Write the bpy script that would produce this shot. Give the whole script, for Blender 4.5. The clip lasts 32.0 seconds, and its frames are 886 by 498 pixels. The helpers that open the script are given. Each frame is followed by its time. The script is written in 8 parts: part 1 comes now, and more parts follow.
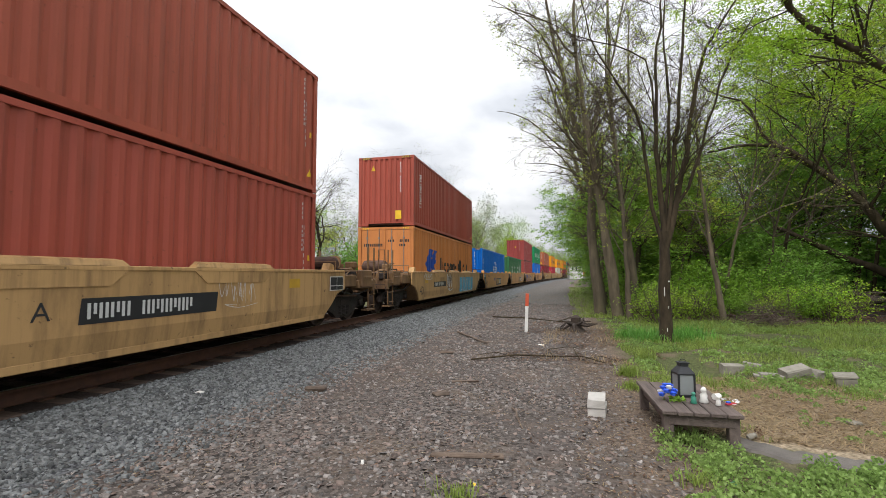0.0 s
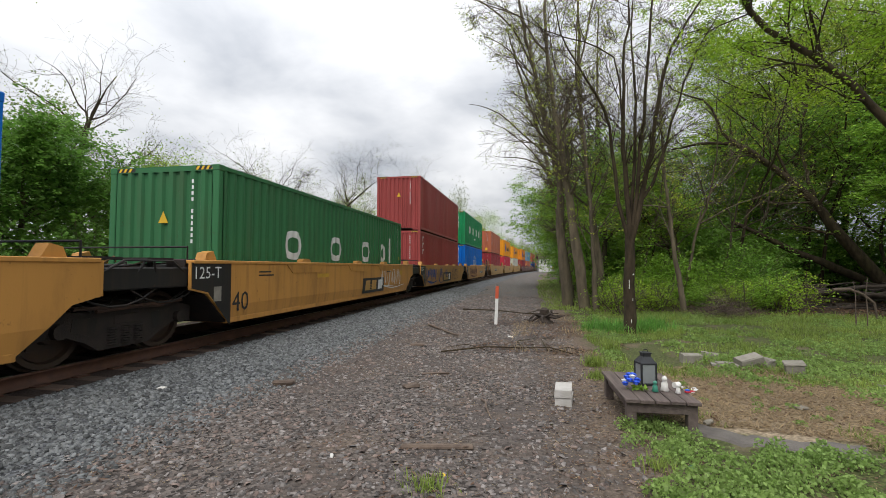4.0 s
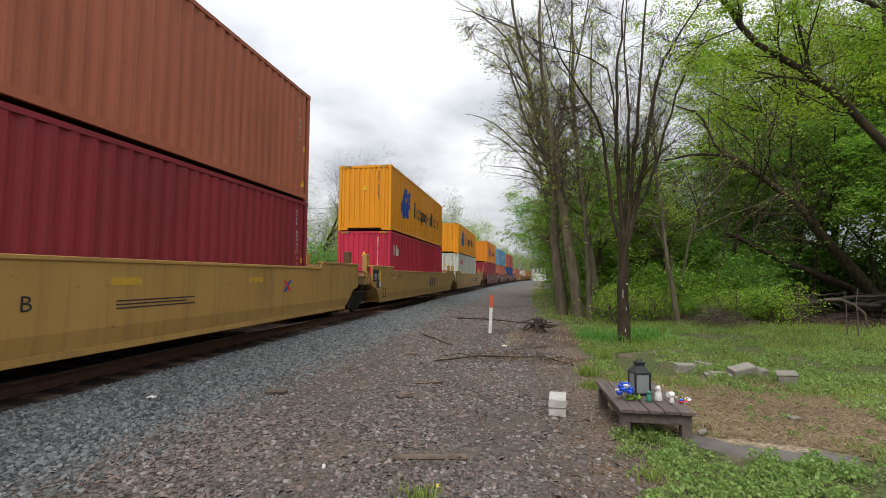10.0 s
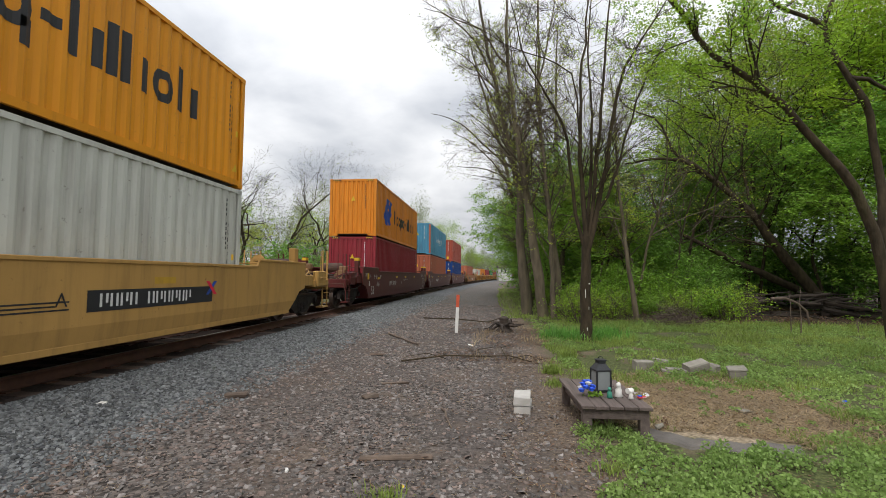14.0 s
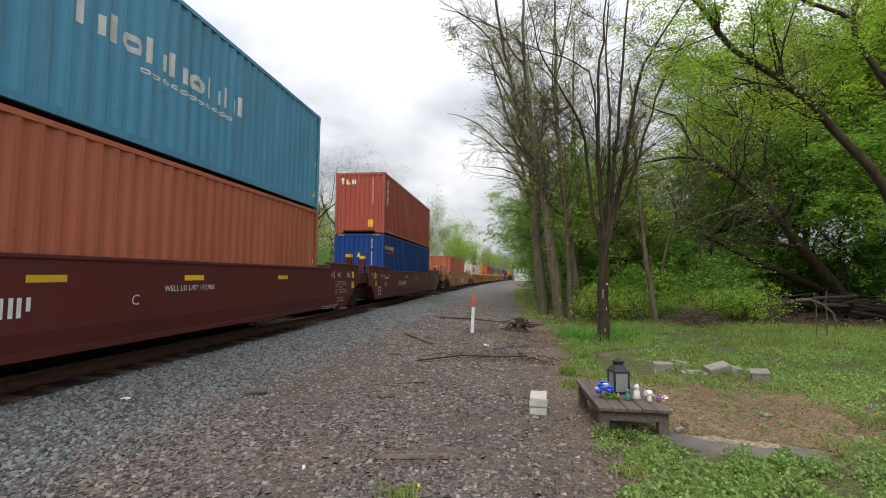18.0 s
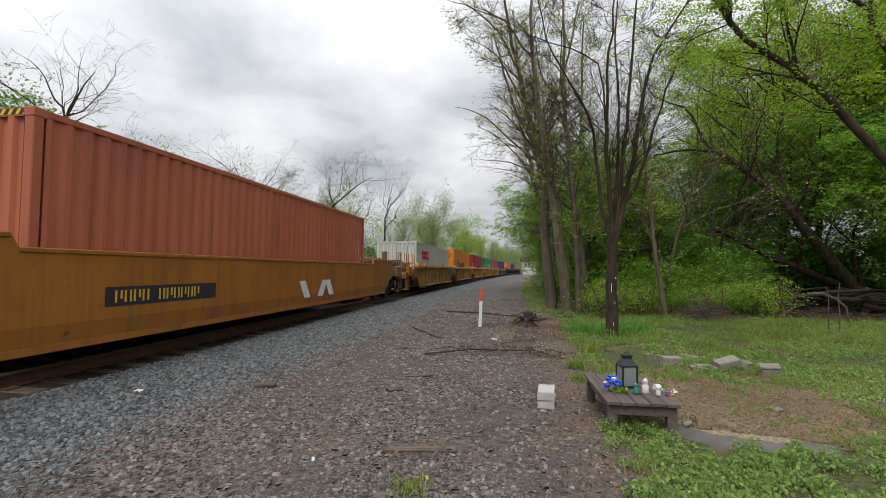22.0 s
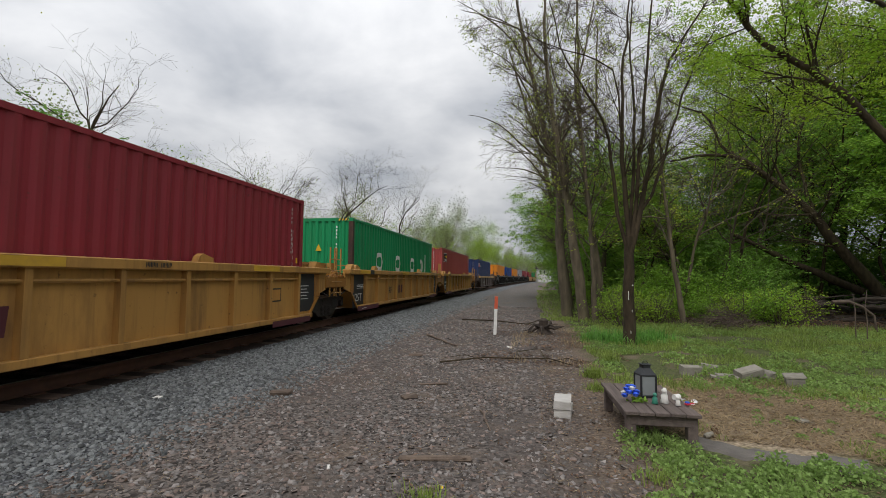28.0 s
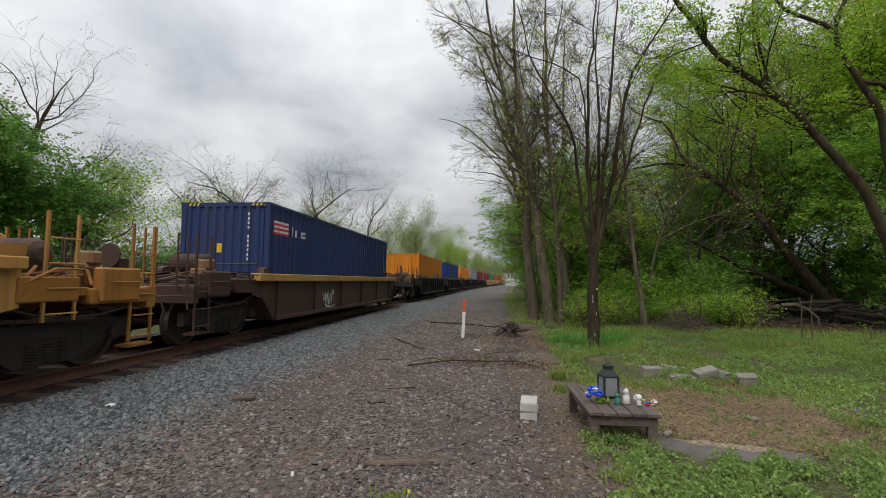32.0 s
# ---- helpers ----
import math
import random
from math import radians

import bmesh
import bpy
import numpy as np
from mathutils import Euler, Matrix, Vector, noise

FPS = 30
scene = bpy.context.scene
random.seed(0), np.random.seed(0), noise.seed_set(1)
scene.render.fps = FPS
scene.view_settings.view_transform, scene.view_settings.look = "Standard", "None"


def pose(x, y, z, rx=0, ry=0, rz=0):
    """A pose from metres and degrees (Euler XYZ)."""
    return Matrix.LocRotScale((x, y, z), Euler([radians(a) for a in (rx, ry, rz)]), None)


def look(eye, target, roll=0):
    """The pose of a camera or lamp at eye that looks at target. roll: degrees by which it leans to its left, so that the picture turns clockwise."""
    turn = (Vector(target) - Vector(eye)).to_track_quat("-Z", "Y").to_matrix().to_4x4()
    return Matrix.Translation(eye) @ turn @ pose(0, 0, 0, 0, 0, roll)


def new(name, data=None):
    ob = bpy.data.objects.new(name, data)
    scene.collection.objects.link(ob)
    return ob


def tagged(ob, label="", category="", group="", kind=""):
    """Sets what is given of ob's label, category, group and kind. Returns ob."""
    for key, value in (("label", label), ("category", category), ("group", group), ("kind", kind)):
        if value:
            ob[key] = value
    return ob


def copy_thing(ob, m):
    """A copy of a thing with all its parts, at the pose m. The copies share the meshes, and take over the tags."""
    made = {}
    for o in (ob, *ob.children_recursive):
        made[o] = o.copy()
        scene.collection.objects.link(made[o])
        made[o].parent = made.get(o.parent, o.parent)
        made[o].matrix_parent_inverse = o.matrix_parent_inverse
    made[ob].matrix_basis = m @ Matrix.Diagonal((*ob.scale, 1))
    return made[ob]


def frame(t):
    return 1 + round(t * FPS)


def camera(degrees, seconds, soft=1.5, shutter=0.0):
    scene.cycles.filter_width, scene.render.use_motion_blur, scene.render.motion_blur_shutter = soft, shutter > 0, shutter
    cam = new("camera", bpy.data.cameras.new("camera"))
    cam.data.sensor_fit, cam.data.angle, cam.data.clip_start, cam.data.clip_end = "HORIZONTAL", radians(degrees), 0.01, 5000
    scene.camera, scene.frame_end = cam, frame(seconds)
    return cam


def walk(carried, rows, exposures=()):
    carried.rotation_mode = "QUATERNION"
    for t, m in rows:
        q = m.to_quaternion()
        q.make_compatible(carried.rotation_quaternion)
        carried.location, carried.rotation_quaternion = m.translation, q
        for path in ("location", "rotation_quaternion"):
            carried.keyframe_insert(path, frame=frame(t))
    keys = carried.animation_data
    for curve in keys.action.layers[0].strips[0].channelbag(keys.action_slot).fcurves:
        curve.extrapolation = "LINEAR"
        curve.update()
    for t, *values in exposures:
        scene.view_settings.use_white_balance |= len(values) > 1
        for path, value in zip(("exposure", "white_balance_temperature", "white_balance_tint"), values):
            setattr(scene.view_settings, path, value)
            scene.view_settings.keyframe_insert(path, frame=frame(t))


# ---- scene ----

# The camera stands on the gravel beside the track; y runs along the track, x to the right of it.
EYE = (0.0, 0.0, 1.65)


def view(yaw, pitch, roll):
    a, b = radians(yaw), radians(pitch)
    return look(EYE, (EYE[0] + math.sin(a) * math.cos(b), EYE[1] + math.cos(a) * math.cos(b), EYE[2] + math.sin(b)), roll)


EXPOSURES = [(0.0, 0.70), (2.0, 0.62), (3.0, 0.43), (5.0, 0.45), (6.0, 0.46), (7.2, 0.60), (8.0, 0.58), (9.0, 0.46), (10.0, 0.50), (12.0, 0.46), (13.0, 0.40), (14.0, 0.44), (19.0, 0.52), (21.0, 0.42), (22.0, 0.29), (23.0, 0.20), (25.0, 0.12), (32.0, 0.06)]
cam = camera(88.33, 32.0, soft=0.6, shutter=0.02)
walk(cam, [
    (0.0, view(-14.64, 3.15, 0.04)),
    (0.5, view(-13.23, 2.64, -0.01)),
    (1.0, view(-12.00, 2.36, 0.12)),
    (1.5, view(-11.05, 2.23, 0.16)),
    (2.0, view(-10.79, 2.17, 0.15)),
    (2.5, view(-10.82, 2.10, 0.09)),
    (3.0, view(-10.92, 2.14, 0.17)),
    (3.5, view(-11.00, 2.24, 0.17)),
    (5.5, view(-10.84, 2.22, 0.27)),
    (6.0, view(-10.79, 2.00, 0.32)),
    (6.5, view(-10.74, 2.16, 0.33)),
    (7.0, view(-10.80, 2.73, 0.28)),
    (7.5, view(-10.96, 3.12, 0.38)),
    (8.0, view(-11.00, 3.17, 0.35)),
    (8.5, view(-10.97, 3.24, 0.34)),
    (9.0, view(-10.78, 3.40, 0.37)),
    (9.5, view(-10.70, 3.49, 0.40)),
    (10.0, view(-10.30, 3.33, 0.43)),
    (10.5, view(-9.67, 3.30, 0.44)),
    (11.0, view(-9.14, 3.48, 0.46)),
    (11.5, view(-8.79, 3.69, 0.47)),
    (12.0, view(-8.17, 3.80, 0.34)),
    (12.5, view(-7.35, 3.67, 0.41)),
    (13.0, view(-6.73, 3.45, 0.52)),
    (13.5, view(-6.36, 3.35, 0.55)),
    (14.0, view(-6.14, 3.35, 0.47)),
    (14.5, view(-5.98, 3.29, 0.55)),
    (16.5, view(-6.94, 3.73, 0.66)),
    (17.0, view(-7.48, 3.61, 0.64)),
    (17.5, view(-7.85, 3.44, 0.73)),
    (18.0, view(-8.13, 3.30, 0.67)),
    (18.5, view(-8.34, 3.07, 0.67)),
    (19.0, view(-8.49, 2.89, 0.66)),
    (19.5, view(-8.61, 2.81, 0.61)),
    (20.0, view(-8.79, 2.69, 0.69)),
    (20.5, view(-8.96, 2.64, 0.64)),
    (21.0, view(-9.07, 2.63, 0.58)),
    (21.5, view(-9.11, 2.63, 0.56)),
    (22.0, view(-9.08, 2.54, 0.61)),
    (22.5, view(-9.14, 2.51, 0.58)),
    (23.0, view(-9.62, 2.42, 0.55)),
    (23.5, view(-10.15, 2.22, 0.59)),
    (24.0, view(-10.62, 2.44, 0.60)),
    (24.5, view(-10.14, 2.73, 0.54)),
    (25.0, view(-8.94, 3.01, 0.57)),
    (25.5, view(-7.88, 3.22, 0.62)),
    (27.5, view(-10.25, 3.45, 0.56)),
    (28.0, view(-10.91, 3.48, 0.52)),
    (28.5, view(-10.56, 3.51, 0.55)),
    (29.0, view(-9.84, 3.55, 0.56)),
    (29.5, view(-9.02, 3.63, 0.58)),
    (30.0, view(-8.24, 3.70, 0.64)),
    (30.5, view(-7.68, 3.77, 0.68)),
    (31.0, view(-7.25, 3.85, 0.70)),
    (31.5, view(-6.94, 3.91, 0.70)),
    (32.0, view(-6.99, 3.90, 0.75)),
], exposures=EXPOSURES)

# ---- light: bright overcast sky ----
world = bpy.data.worlds.new("world")
scene.world = world
world.use_nodes = True
wn, wl = world.node_tree.nodes, world.node_tree.links
wn.clear()


def wnode(kind, **values):
    n = wn.new(kind)
    for k, v in values.items():
        n.inputs[k].default_value = v
    return n


sky = wn.new("ShaderNodeTexSky")
sky.sky_type, sky.sun_disc = "NISHITA", False
sky.sun_elevation, sky.sun_rotation = radians(55), radians(189.5)
sky_bg = wnode("ShaderNodeBackground", Strength=0.06)
wl.new(sky.outputs[0], sky_bg.inputs[0])
wcoord = wn.new("ShaderNodeTexCoord")
# the cloud deck is a flat layer: project the view direction on a plane overhead
wsep = wn.new("ShaderNodeSeparateXYZ")
wl.new(wcoord.outputs["Generated"], wsep.inputs[0])
wz = wn.new("ShaderNodeMath")
wz.operation = "MAXIMUM"
wl.new(wsep.outputs[2], wz.inputs[0])
wz.inputs[1].default_value = 0.0
wz2 = wn.new("ShaderNodeMath")
wz2.operation = "ADD"
wl.new(wz.outputs[0], wz2.inputs[0])
wz2.inputs[1].default_value = 0.28
wdiv = wn.new("ShaderNodeVectorMath")
wdiv.operation = "DIVIDE"
wcomb = wn.new("ShaderNodeCombineXYZ")
for i in range(3):
    wl.new(wz2.outputs[0], wcomb.inputs[i])
wl.new(wcoord.outputs["Generated"], wdiv.inputs[0])
wl.new(wcomb.outputs[0], wdiv.inputs[1])
wnoise = wnode("ShaderNodeTexNoise", Scale=1.7, Detail=7.0, Roughness=0.5, Distortion=0.25)
wmove = wn.new("ShaderNodeVectorMath")
wmove.operation = "ADD"
wmove.inputs[1].default_value = (4.3, -2.6, 1.7)
wl.new(wdiv.outputs[0], wmove.inputs[0])
wl.new(wmove.outputs[0], wnoise.inputs["Vector"])
wramp = wn.new("ShaderNodeValToRGB")
wramp.color_ramp.elements[0].position, wramp.color_ramp.elements[0].color = 0.35, (0.47, 0.495, 0.54, 1)
wramp.color_ramp.elements[1].position, wramp.color_ramp.elements[1].color = 0.66, (0.90, 0.905, 0.92, 1)
wl.new(wnoise.outputs["Fac"], wramp.inputs[0])
cloud_bg = wnode("ShaderNodeBackground", Strength=0.9)
# an overcast sky is brightest overhead
wzen = wn.new("ShaderNodeMath")
wzen.operation = "MULTIPLY_ADD"
wl.new(wz.outputs[0], wzen.inputs[0])
wzen.inputs[1].default_value, wzen.inputs[2].default_value = 1.15, 0.56
# and a little brighter on the open side, over the track
wside = wn.new("ShaderNodeMath")
wside.operation = "MULTIPLY_ADD"
wl.new(wsep.outputs[0], wside.inputs[0])
wside.inputs[1].default_value, wside.inputs[2].default_value = -0.16, 1.0
wlit = wn.new("ShaderNodeMath")
wlit.operation = "MULTIPLY"
wl.new(wzen.outputs[0], wlit.inputs[0])
wl.new(wside.outputs[0], wlit.inputs[1])
wl.new(wlit.outputs[0], cloud_bg.inputs[1])
wl.new(wramp.outputs[0], cloud_bg.inputs[0])
wmix = wnode("ShaderNodeMixShader", Fac=0.94)
wl.new(sky_bg.outputs[0], wmix.inputs[1])
wl.new(cloud_bg.outputs[0], wmix.inputs[2])
wout = wn.new("ShaderNodeOutputWorld")
wl.new(wmix.outputs[0], wout.inputs[0])

sun = new("sun", bpy.data.lights.new("sun", "SUN"))
sun.data.energy, sun.data.angle, sun.data.color = 1.5, radians(30), (1.0, 0.97, 0.92)
sun.matrix_world = look((0, 0, 60), (5, 30, 16))

# ---- materials ----


def node_mat(name, color, rough=0.6, metal=0.0, second=None, scale=4.0, spread=0.5, bump=0.15, bump_scale=40.0,
             stain=None, stain_scale=1.2, stain_amount=0.35, vary=0.12, island=False, stretch=(1, 1, 1), spec=0.5, streak=0.0):
    """Two colours mixed by noise at one scale, stains at another, a fine bump, and a little change from piece to piece."""
    m = bpy.data.materials.new(name)
    m.use_nodes = True
    n, l = m.node_tree.nodes, m.node_tree.links
    b = n["Principled BSDF"]
    b.inputs["Roughness"].default_value, b.inputs["Metallic"].default_value = rough, metal
    b.inputs["Specular IOR Level"].default_value = spec
    second = second or tuple(c * 0.75 for c in color)
    co = n.new("ShaderNodeTexCoord")
    mp = n.new("ShaderNodeMapping")
    mp.inputs["Scale"].default_value = stretch
    shift = n.new("ShaderNodeVectorMath")
    shift.operation = "MULTIPLY_ADD"
    info = n.new("ShaderNodeObjectInfo")
    l.new(info.outputs["Random"], shift.inputs[0])
    shift.inputs[1].default_value = (37.0, 53.0, 0.0) if streak else (0, 0, 0)
    l.new(co.outputs["Object"], shift.inputs[2])
    l.new(shift.outputs[0], mp.inputs[0])
    n1 = n.new("ShaderNodeTexNoise")
    n1.inputs["Scale"].default_value, n1.inputs["Detail"].default_value = scale, 5
    l.new(mp.outputs[0], n1.inputs["Vector"])
    r1 = n.new("ShaderNodeMapRange")
    r1.inputs[1].default_value, r1.inputs[2].default_value = 0.5 - spread / 2, 0.5 + spread / 2
    l.new(n1.outputs[0], r1.inputs[0])
    mix = n.new("ShaderNodeMix")
    mix.data_type = "RGBA"
    mix.inputs[6].default_value, mix.inputs[7].default_value = (*color, 1), (*second, 1)
    l.new(r1.outputs[0], mix.inputs[0])
    last = mix.outputs[2]
    if stain:
        n2 = n.new("ShaderNodeTexNoise")
        n2.inputs["Scale"].default_value, n2.inputs["Detail"].default_value, n2.inputs["Roughness"].default_value = stain_scale, 8, 0.65
        l.new(mp.outputs[0], n2.inputs["Vector"])
        r2 = n.new("ShaderNodeMapRange")
        r2.inputs[1].default_value, r2.inputs[2].default_value, r2.inputs[4].default_value = 0.5, 0.75, stain_amount
        l.new(n2.outputs[0], r2.inputs[0])
        mix2 = n.new("ShaderNodeMix")
        mix2.data_type = "RGBA"
        mix2.inputs[7].default_value = (*stain, 1)
        l.new(r2.outputs[0], mix2.inputs[0])
        l.new(last, mix2.inputs[6])
        last = mix2.outputs[2]
    if streak:
        # rain streaks running down, broken by patches, and small rust specks
        mp2 = n.new("ShaderNodeMapping")
        mp2.inputs["Scale"].default_value = (3.0, 6.0, 0.30)
        l.new(shift.outputs[0], mp2.inputs[0])
        for vec, sc, lo, hi, amount in ((mp2.outputs[0], 1.0, 0.50, 0.74, streak), (shift.outputs[0], 9.0, 0.64, 0.72, min(1.0, streak * 1.5))):
            n4 = n.new("ShaderNodeTexNoise")
            n4.inputs["Scale"].default_value, n4.inputs["Detail"].default_value, n4.inputs["Roughness"].default_value = sc, 7, 0.62
            l.new(vec, n4.inputs["Vector"])
            r4 = n.new("ShaderNodeMapRange")
            r4.inputs[1].default_value, r4.inputs[2].default_value, r4.inputs[4].default_value = lo, hi, amount
            l.new(n4.outputs[0], r4.inputs[0])
            mix4 = n.new("ShaderNodeMix")
            mix4.data_type = "RGBA"
            mix4.inputs[7].default_value = (*stain, 1)
            l.new(r4.outputs[0], mix4.inputs[0])
            l.new(last, mix4.inputs[6])
            last = mix4.outputs[2]
    if vary:
        src = n.new("ShaderNodeNewGeometry").outputs["Random Per Island"] if island else n.new("ShaderNodeObjectInfo").outputs["Random"]
        r3 = n.new("ShaderNodeMapRange")
        r3.inputs[3].default_value, r3.inputs[4].default_value = 1 - vary, 1 + vary
        l.new(src, r3.inputs[0])
        hs = n.new("ShaderNodeHueSaturation")
        l.new(r3.outputs[0], hs.inputs["Value"])
        l.new(last, hs.inputs["Color"])
        last = hs.outputs[0]
    l.new(last, b.inputs["Base Color"])
    if bump:
        n3 = n.new("ShaderNodeTexNoise")
        n3.inputs["Scale"].default_value, n3.inputs["Detail"].default_value = bump_scale, 3
        l.new(mp.outputs[0], n3.inputs["Vector"])
        bp = n.new("ShaderNodeBump")
        bp.inputs["Strength"].default_value, bp.inputs["Distance"].default_value = bump, 0.02
        l.new(n3.outputs[0], bp.inputs["Height"])
        l.new(bp.outputs[0], b.inputs["Normal"])
    return m


def paint(name, color, dirt=(0.075, 0.045, 0.03), amount=0.3):
    """Weathered container or car paint: faded in patches, streaked downwards by rain and rust."""
    return node_mat(name, color, 0.5, 0.0, tuple(c * 0.82 for c in color), 0.8, 0.45, 0.05, 60, dirt, 2.0, amount, 0.05, False, (1, 0.8, 0.25), 0.2, min(0.6, 0.15 + 0.6 * amount))


def leafy(name, color, second, vary=0.35):
    m = node_mat(name, color, 0.55, 0, second, 0.5, 0.4, 0, 1, None, 1, 0, vary, True, spec=0.3)
    n, l = m.node_tree.nodes, m.node_tree.links
    b, out = n["Principled BSDF"], n["Material Output"]
    tr = n.new("ShaderNodeBsdfTranslucent")
    src = b.inputs["Base Color"].links[0].from_socket
    l.new(src, tr.inputs[0])
    ms = n.new("ShaderNodeMixShader")
    ms.inputs[0].default_value = 0.5
    l.new(b.outputs[0], ms.inputs[1])
    l.new(tr.outputs[0], ms.inputs[2])
    l.new(ms.outputs[0], out.inputs[0])
    return m


M = {}
for _name, _col, _amt in (
        ("red_brown", (0.43, 0.105, 0.064), 0.25), ("brick_red", (0.41, 0.092, 0.062), 0.25), ("maroon", (0.28, 0.033, 0.044), 0.25),
        ("rust_orange", (0.46, 0.14, 0.078), 0.25), ("pale_orange", (0.62, 0.235, 0.075), 0.3), ("orange", (0.72, 0.25, 0.025), 0.2),
        ("orange_yellow", (0.82, 0.33, 0.02), 0.12), ("bright_blue", (0.002, 0.165, 0.66), 0.04), ("ox_red", (0.37, 0.072, 0.068), 0.2), ("navy", (0.014, 0.058, 0.23), 0.15),
        ("deep_navy", (0.028, 0.048, 0.135), 0.2), ("green", (0.014, 0.27, 0.10), 0.15), ("dull_green", (0.045, 0.175, 0.07), 0.25),
        ("off_white", (0.58, 0.59, 0.53), 0.3), ("crimson", (0.56, 0.036, 0.075), 0.15), ("sky_blue", (0.10, 0.32, 0.48), 0.3),
        ("grey_box", (0.30, 0.31, 0.33), 0.2), ("car_yellow", (0.54, 0.265, 0.068), 0.4), ("car_ochre", (0.36, 0.165, 0.038), 0.75), ("car_tan", (0.47, 0.275, 0.085), 0.3), ("car_worn", (0.55, 0.335, 0.145), 0.7), ("car_gold", (0.47, 0.25, 0.07), 0.6), ("car_amber", (0.37, 0.145, 0.028), 0.6),
        ("car_maroon", (0.115, 0.026, 0.024), 0.45), ("car_grime", (0.23, 0.135, 0.068), 0.9), ("car_black", (0.025, 0.024, 0.023), 0.3), ("car_brown", (0.075, 0.045, 0.035), 0.5)):
    M[_name] = paint(_name + "_paint", _col, amount=_amt)
M["white_mark"] = node_mat("white_mark", (0.72, 0.72, 0.70), 0.6, bump=0)
M["black_mark"] = node_mat("black_mark", (0.02, 0.02, 0.022), 0.6, bump=0)
M["yellow_mark"] = node_mat("yellow_mark", (0.80, 0.50, 0.02), 0.55, bump=0)
M["blue_mark"] = node_mat("blue_mark", (0.012, 0.065, 0.36), 0.55, bump=0)
M["red_mark"] = node_mat("red_mark", (0.62, 0.02, 0.05), 0.55, bump=0)
M["blue_spray"] = node_mat("blue_spray", (0.022, 0.06, 0.25), 0.7, bump=0)
M["pale_blue_spray"] = node_mat("pale_blue_spray", (0.12, 0.42, 0.62), 0.7, bump=0)
M["brown_spray"] = node_mat("brown_spray", (0.16, 0.05, 0.03), 0.7, bump=0)
M["steel_dark"] = node_mat("dark_rusty_steel", (0.014, 0.012, 0.011), 0.75, 0.1, (0.034, 0.022, 0.017), 6, 0.5, 0.3, 50)
M["wheel"] = node_mat("wheel_steel", (0.06, 0.05, 0.045), 0.5, 0.6, (0.10, 0.06, 0.04), 5)
M["maroon_mark"] = node_mat("maroon_mark", (0.10, 0.02, 0.03), 0.6, bump=0)
M["dirty_yellow"] = node_mat("dirty_yellow_stripe", (0.62, 0.36, 0.03), 0.6, stain=(0.2, 0.12, 0.05), stain_scale=6, bump=0)
M["galv"] = node_mat("dull_steel", (0.32, 0.31, 0.29), 0.5, 0.5, (0.2, 0.16, 0.12), 9)
M["rail"] = node_mat("rail_rust", (0.13, 0.062, 0.038), 0.7, 0.3, (0.075, 0.04, 0.03), 8)
M["rail_top"] = node_mat("rail_polished", (0.35, 0.33, 0.31), 0.3, 0.9, bump=0)
M["tie"] = node_mat("creosoted_wood", (0.075, 0.048, 0.035), 0.85, 0, (0.13, 0.085, 0.06), 5, 0.5, 0.6, 18, vary=0.25, stretch=(0.25, 2, 2))
M["ballast"] = node_mat("ballast_stone", (0.172, 0.180, 0.180), 0.85, 0, (0.075, 0.079, 0.080), 22, 0.5, 0.5, 60, vary=0.65, island=True)
M["gravel"] = node_mat("gravel_stone", (0.25, 0.226, 0.212), 0.9, 0, (0.095, 0.083, 0.076), 18, 0.5, 0.5, 60, vary=0.55, island=True)
M["bark"] = node_mat("grey_bark", (0.15, 0.118, 0.075), 0.9, 0, (0.055, 0.044, 0.028), 7, 0.5, 0.7, 22, (0.15, 0.155, 0.06), 0.7, 0.5, 0.12, stretch=(1, 1, 0.25))
M["dark_bark"] = node_mat("dark_bark", (0.070, 0.052, 0.032), 0.95, 0, (0.026, 0.020, 0.013), 9, 0.4, 1.0, 26, (0.072, 0.068, 0.024), 1.6, 0.55, 0.1, stretch=(1, 1, 0.3), spec=0.2)
M["twig"] = node_mat("brown_twig", (0.13, 0.095, 0.07), 0.9, 0, (0.07, 0.05, 0.04), 5, vary=0.25, island=True, bump=0)
M["leaf"] = leafy("spring_leaf", (0.34, 0.48, 0.035), (0.21, 0.38, 0.035))
M["leaf_dark"] = leafy("shade_leaf", (0.27, 0.44, 0.05), (0.17, 0.33, 0.045))
M["leaf_young"] = leafy("young_leaf", (0.42, 0.48, 0.05), (0.30, 0.40, 0.05))
M["grass"] = leafy("grass_blade", (0.285, 0.365, 0.08), (0.18, 0.255, 0.055))
M["weed"] = leafy("weed_leaf", (0.31, 0.43, 0.13), (0.21, 0.325, 0.09))
M["straw"] = leafy("pale_straw", (0.46, 0.36, 0.22), (0.30, 0.22, 0.13))
M["tuft"] = leafy("lush_grass_blade", (0.17, 0.38, 0.07), (0.12, 0.28, 0.05))
M["gravel_brown"] = node_mat("brown_gravel_stone", (0.215, 0.168, 0.145), 0.9, 0, (0.11, 0.08, 0.068), 18, 0.5, 0.5, 60, vary=0.48, island=True)
# darker green leaf; on the wood's low foliage it also carries the shade there
M["leaf_deep"] = leafy("deep_green_leaf", (0.21, 0.38, 0.055), (0.13, 0.27, 0.045))
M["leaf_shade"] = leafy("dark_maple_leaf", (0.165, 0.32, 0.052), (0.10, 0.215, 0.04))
M["dry_grass"] = leafy("dry_grass", (0.36, 0.26, 0.14), (0.24, 0.16, 0.09))
M["dead_leaf"] = leafy("dead_leaf", (0.22, 0.135, 0.085), (0.11, 0.07, 0.05), 0.5)
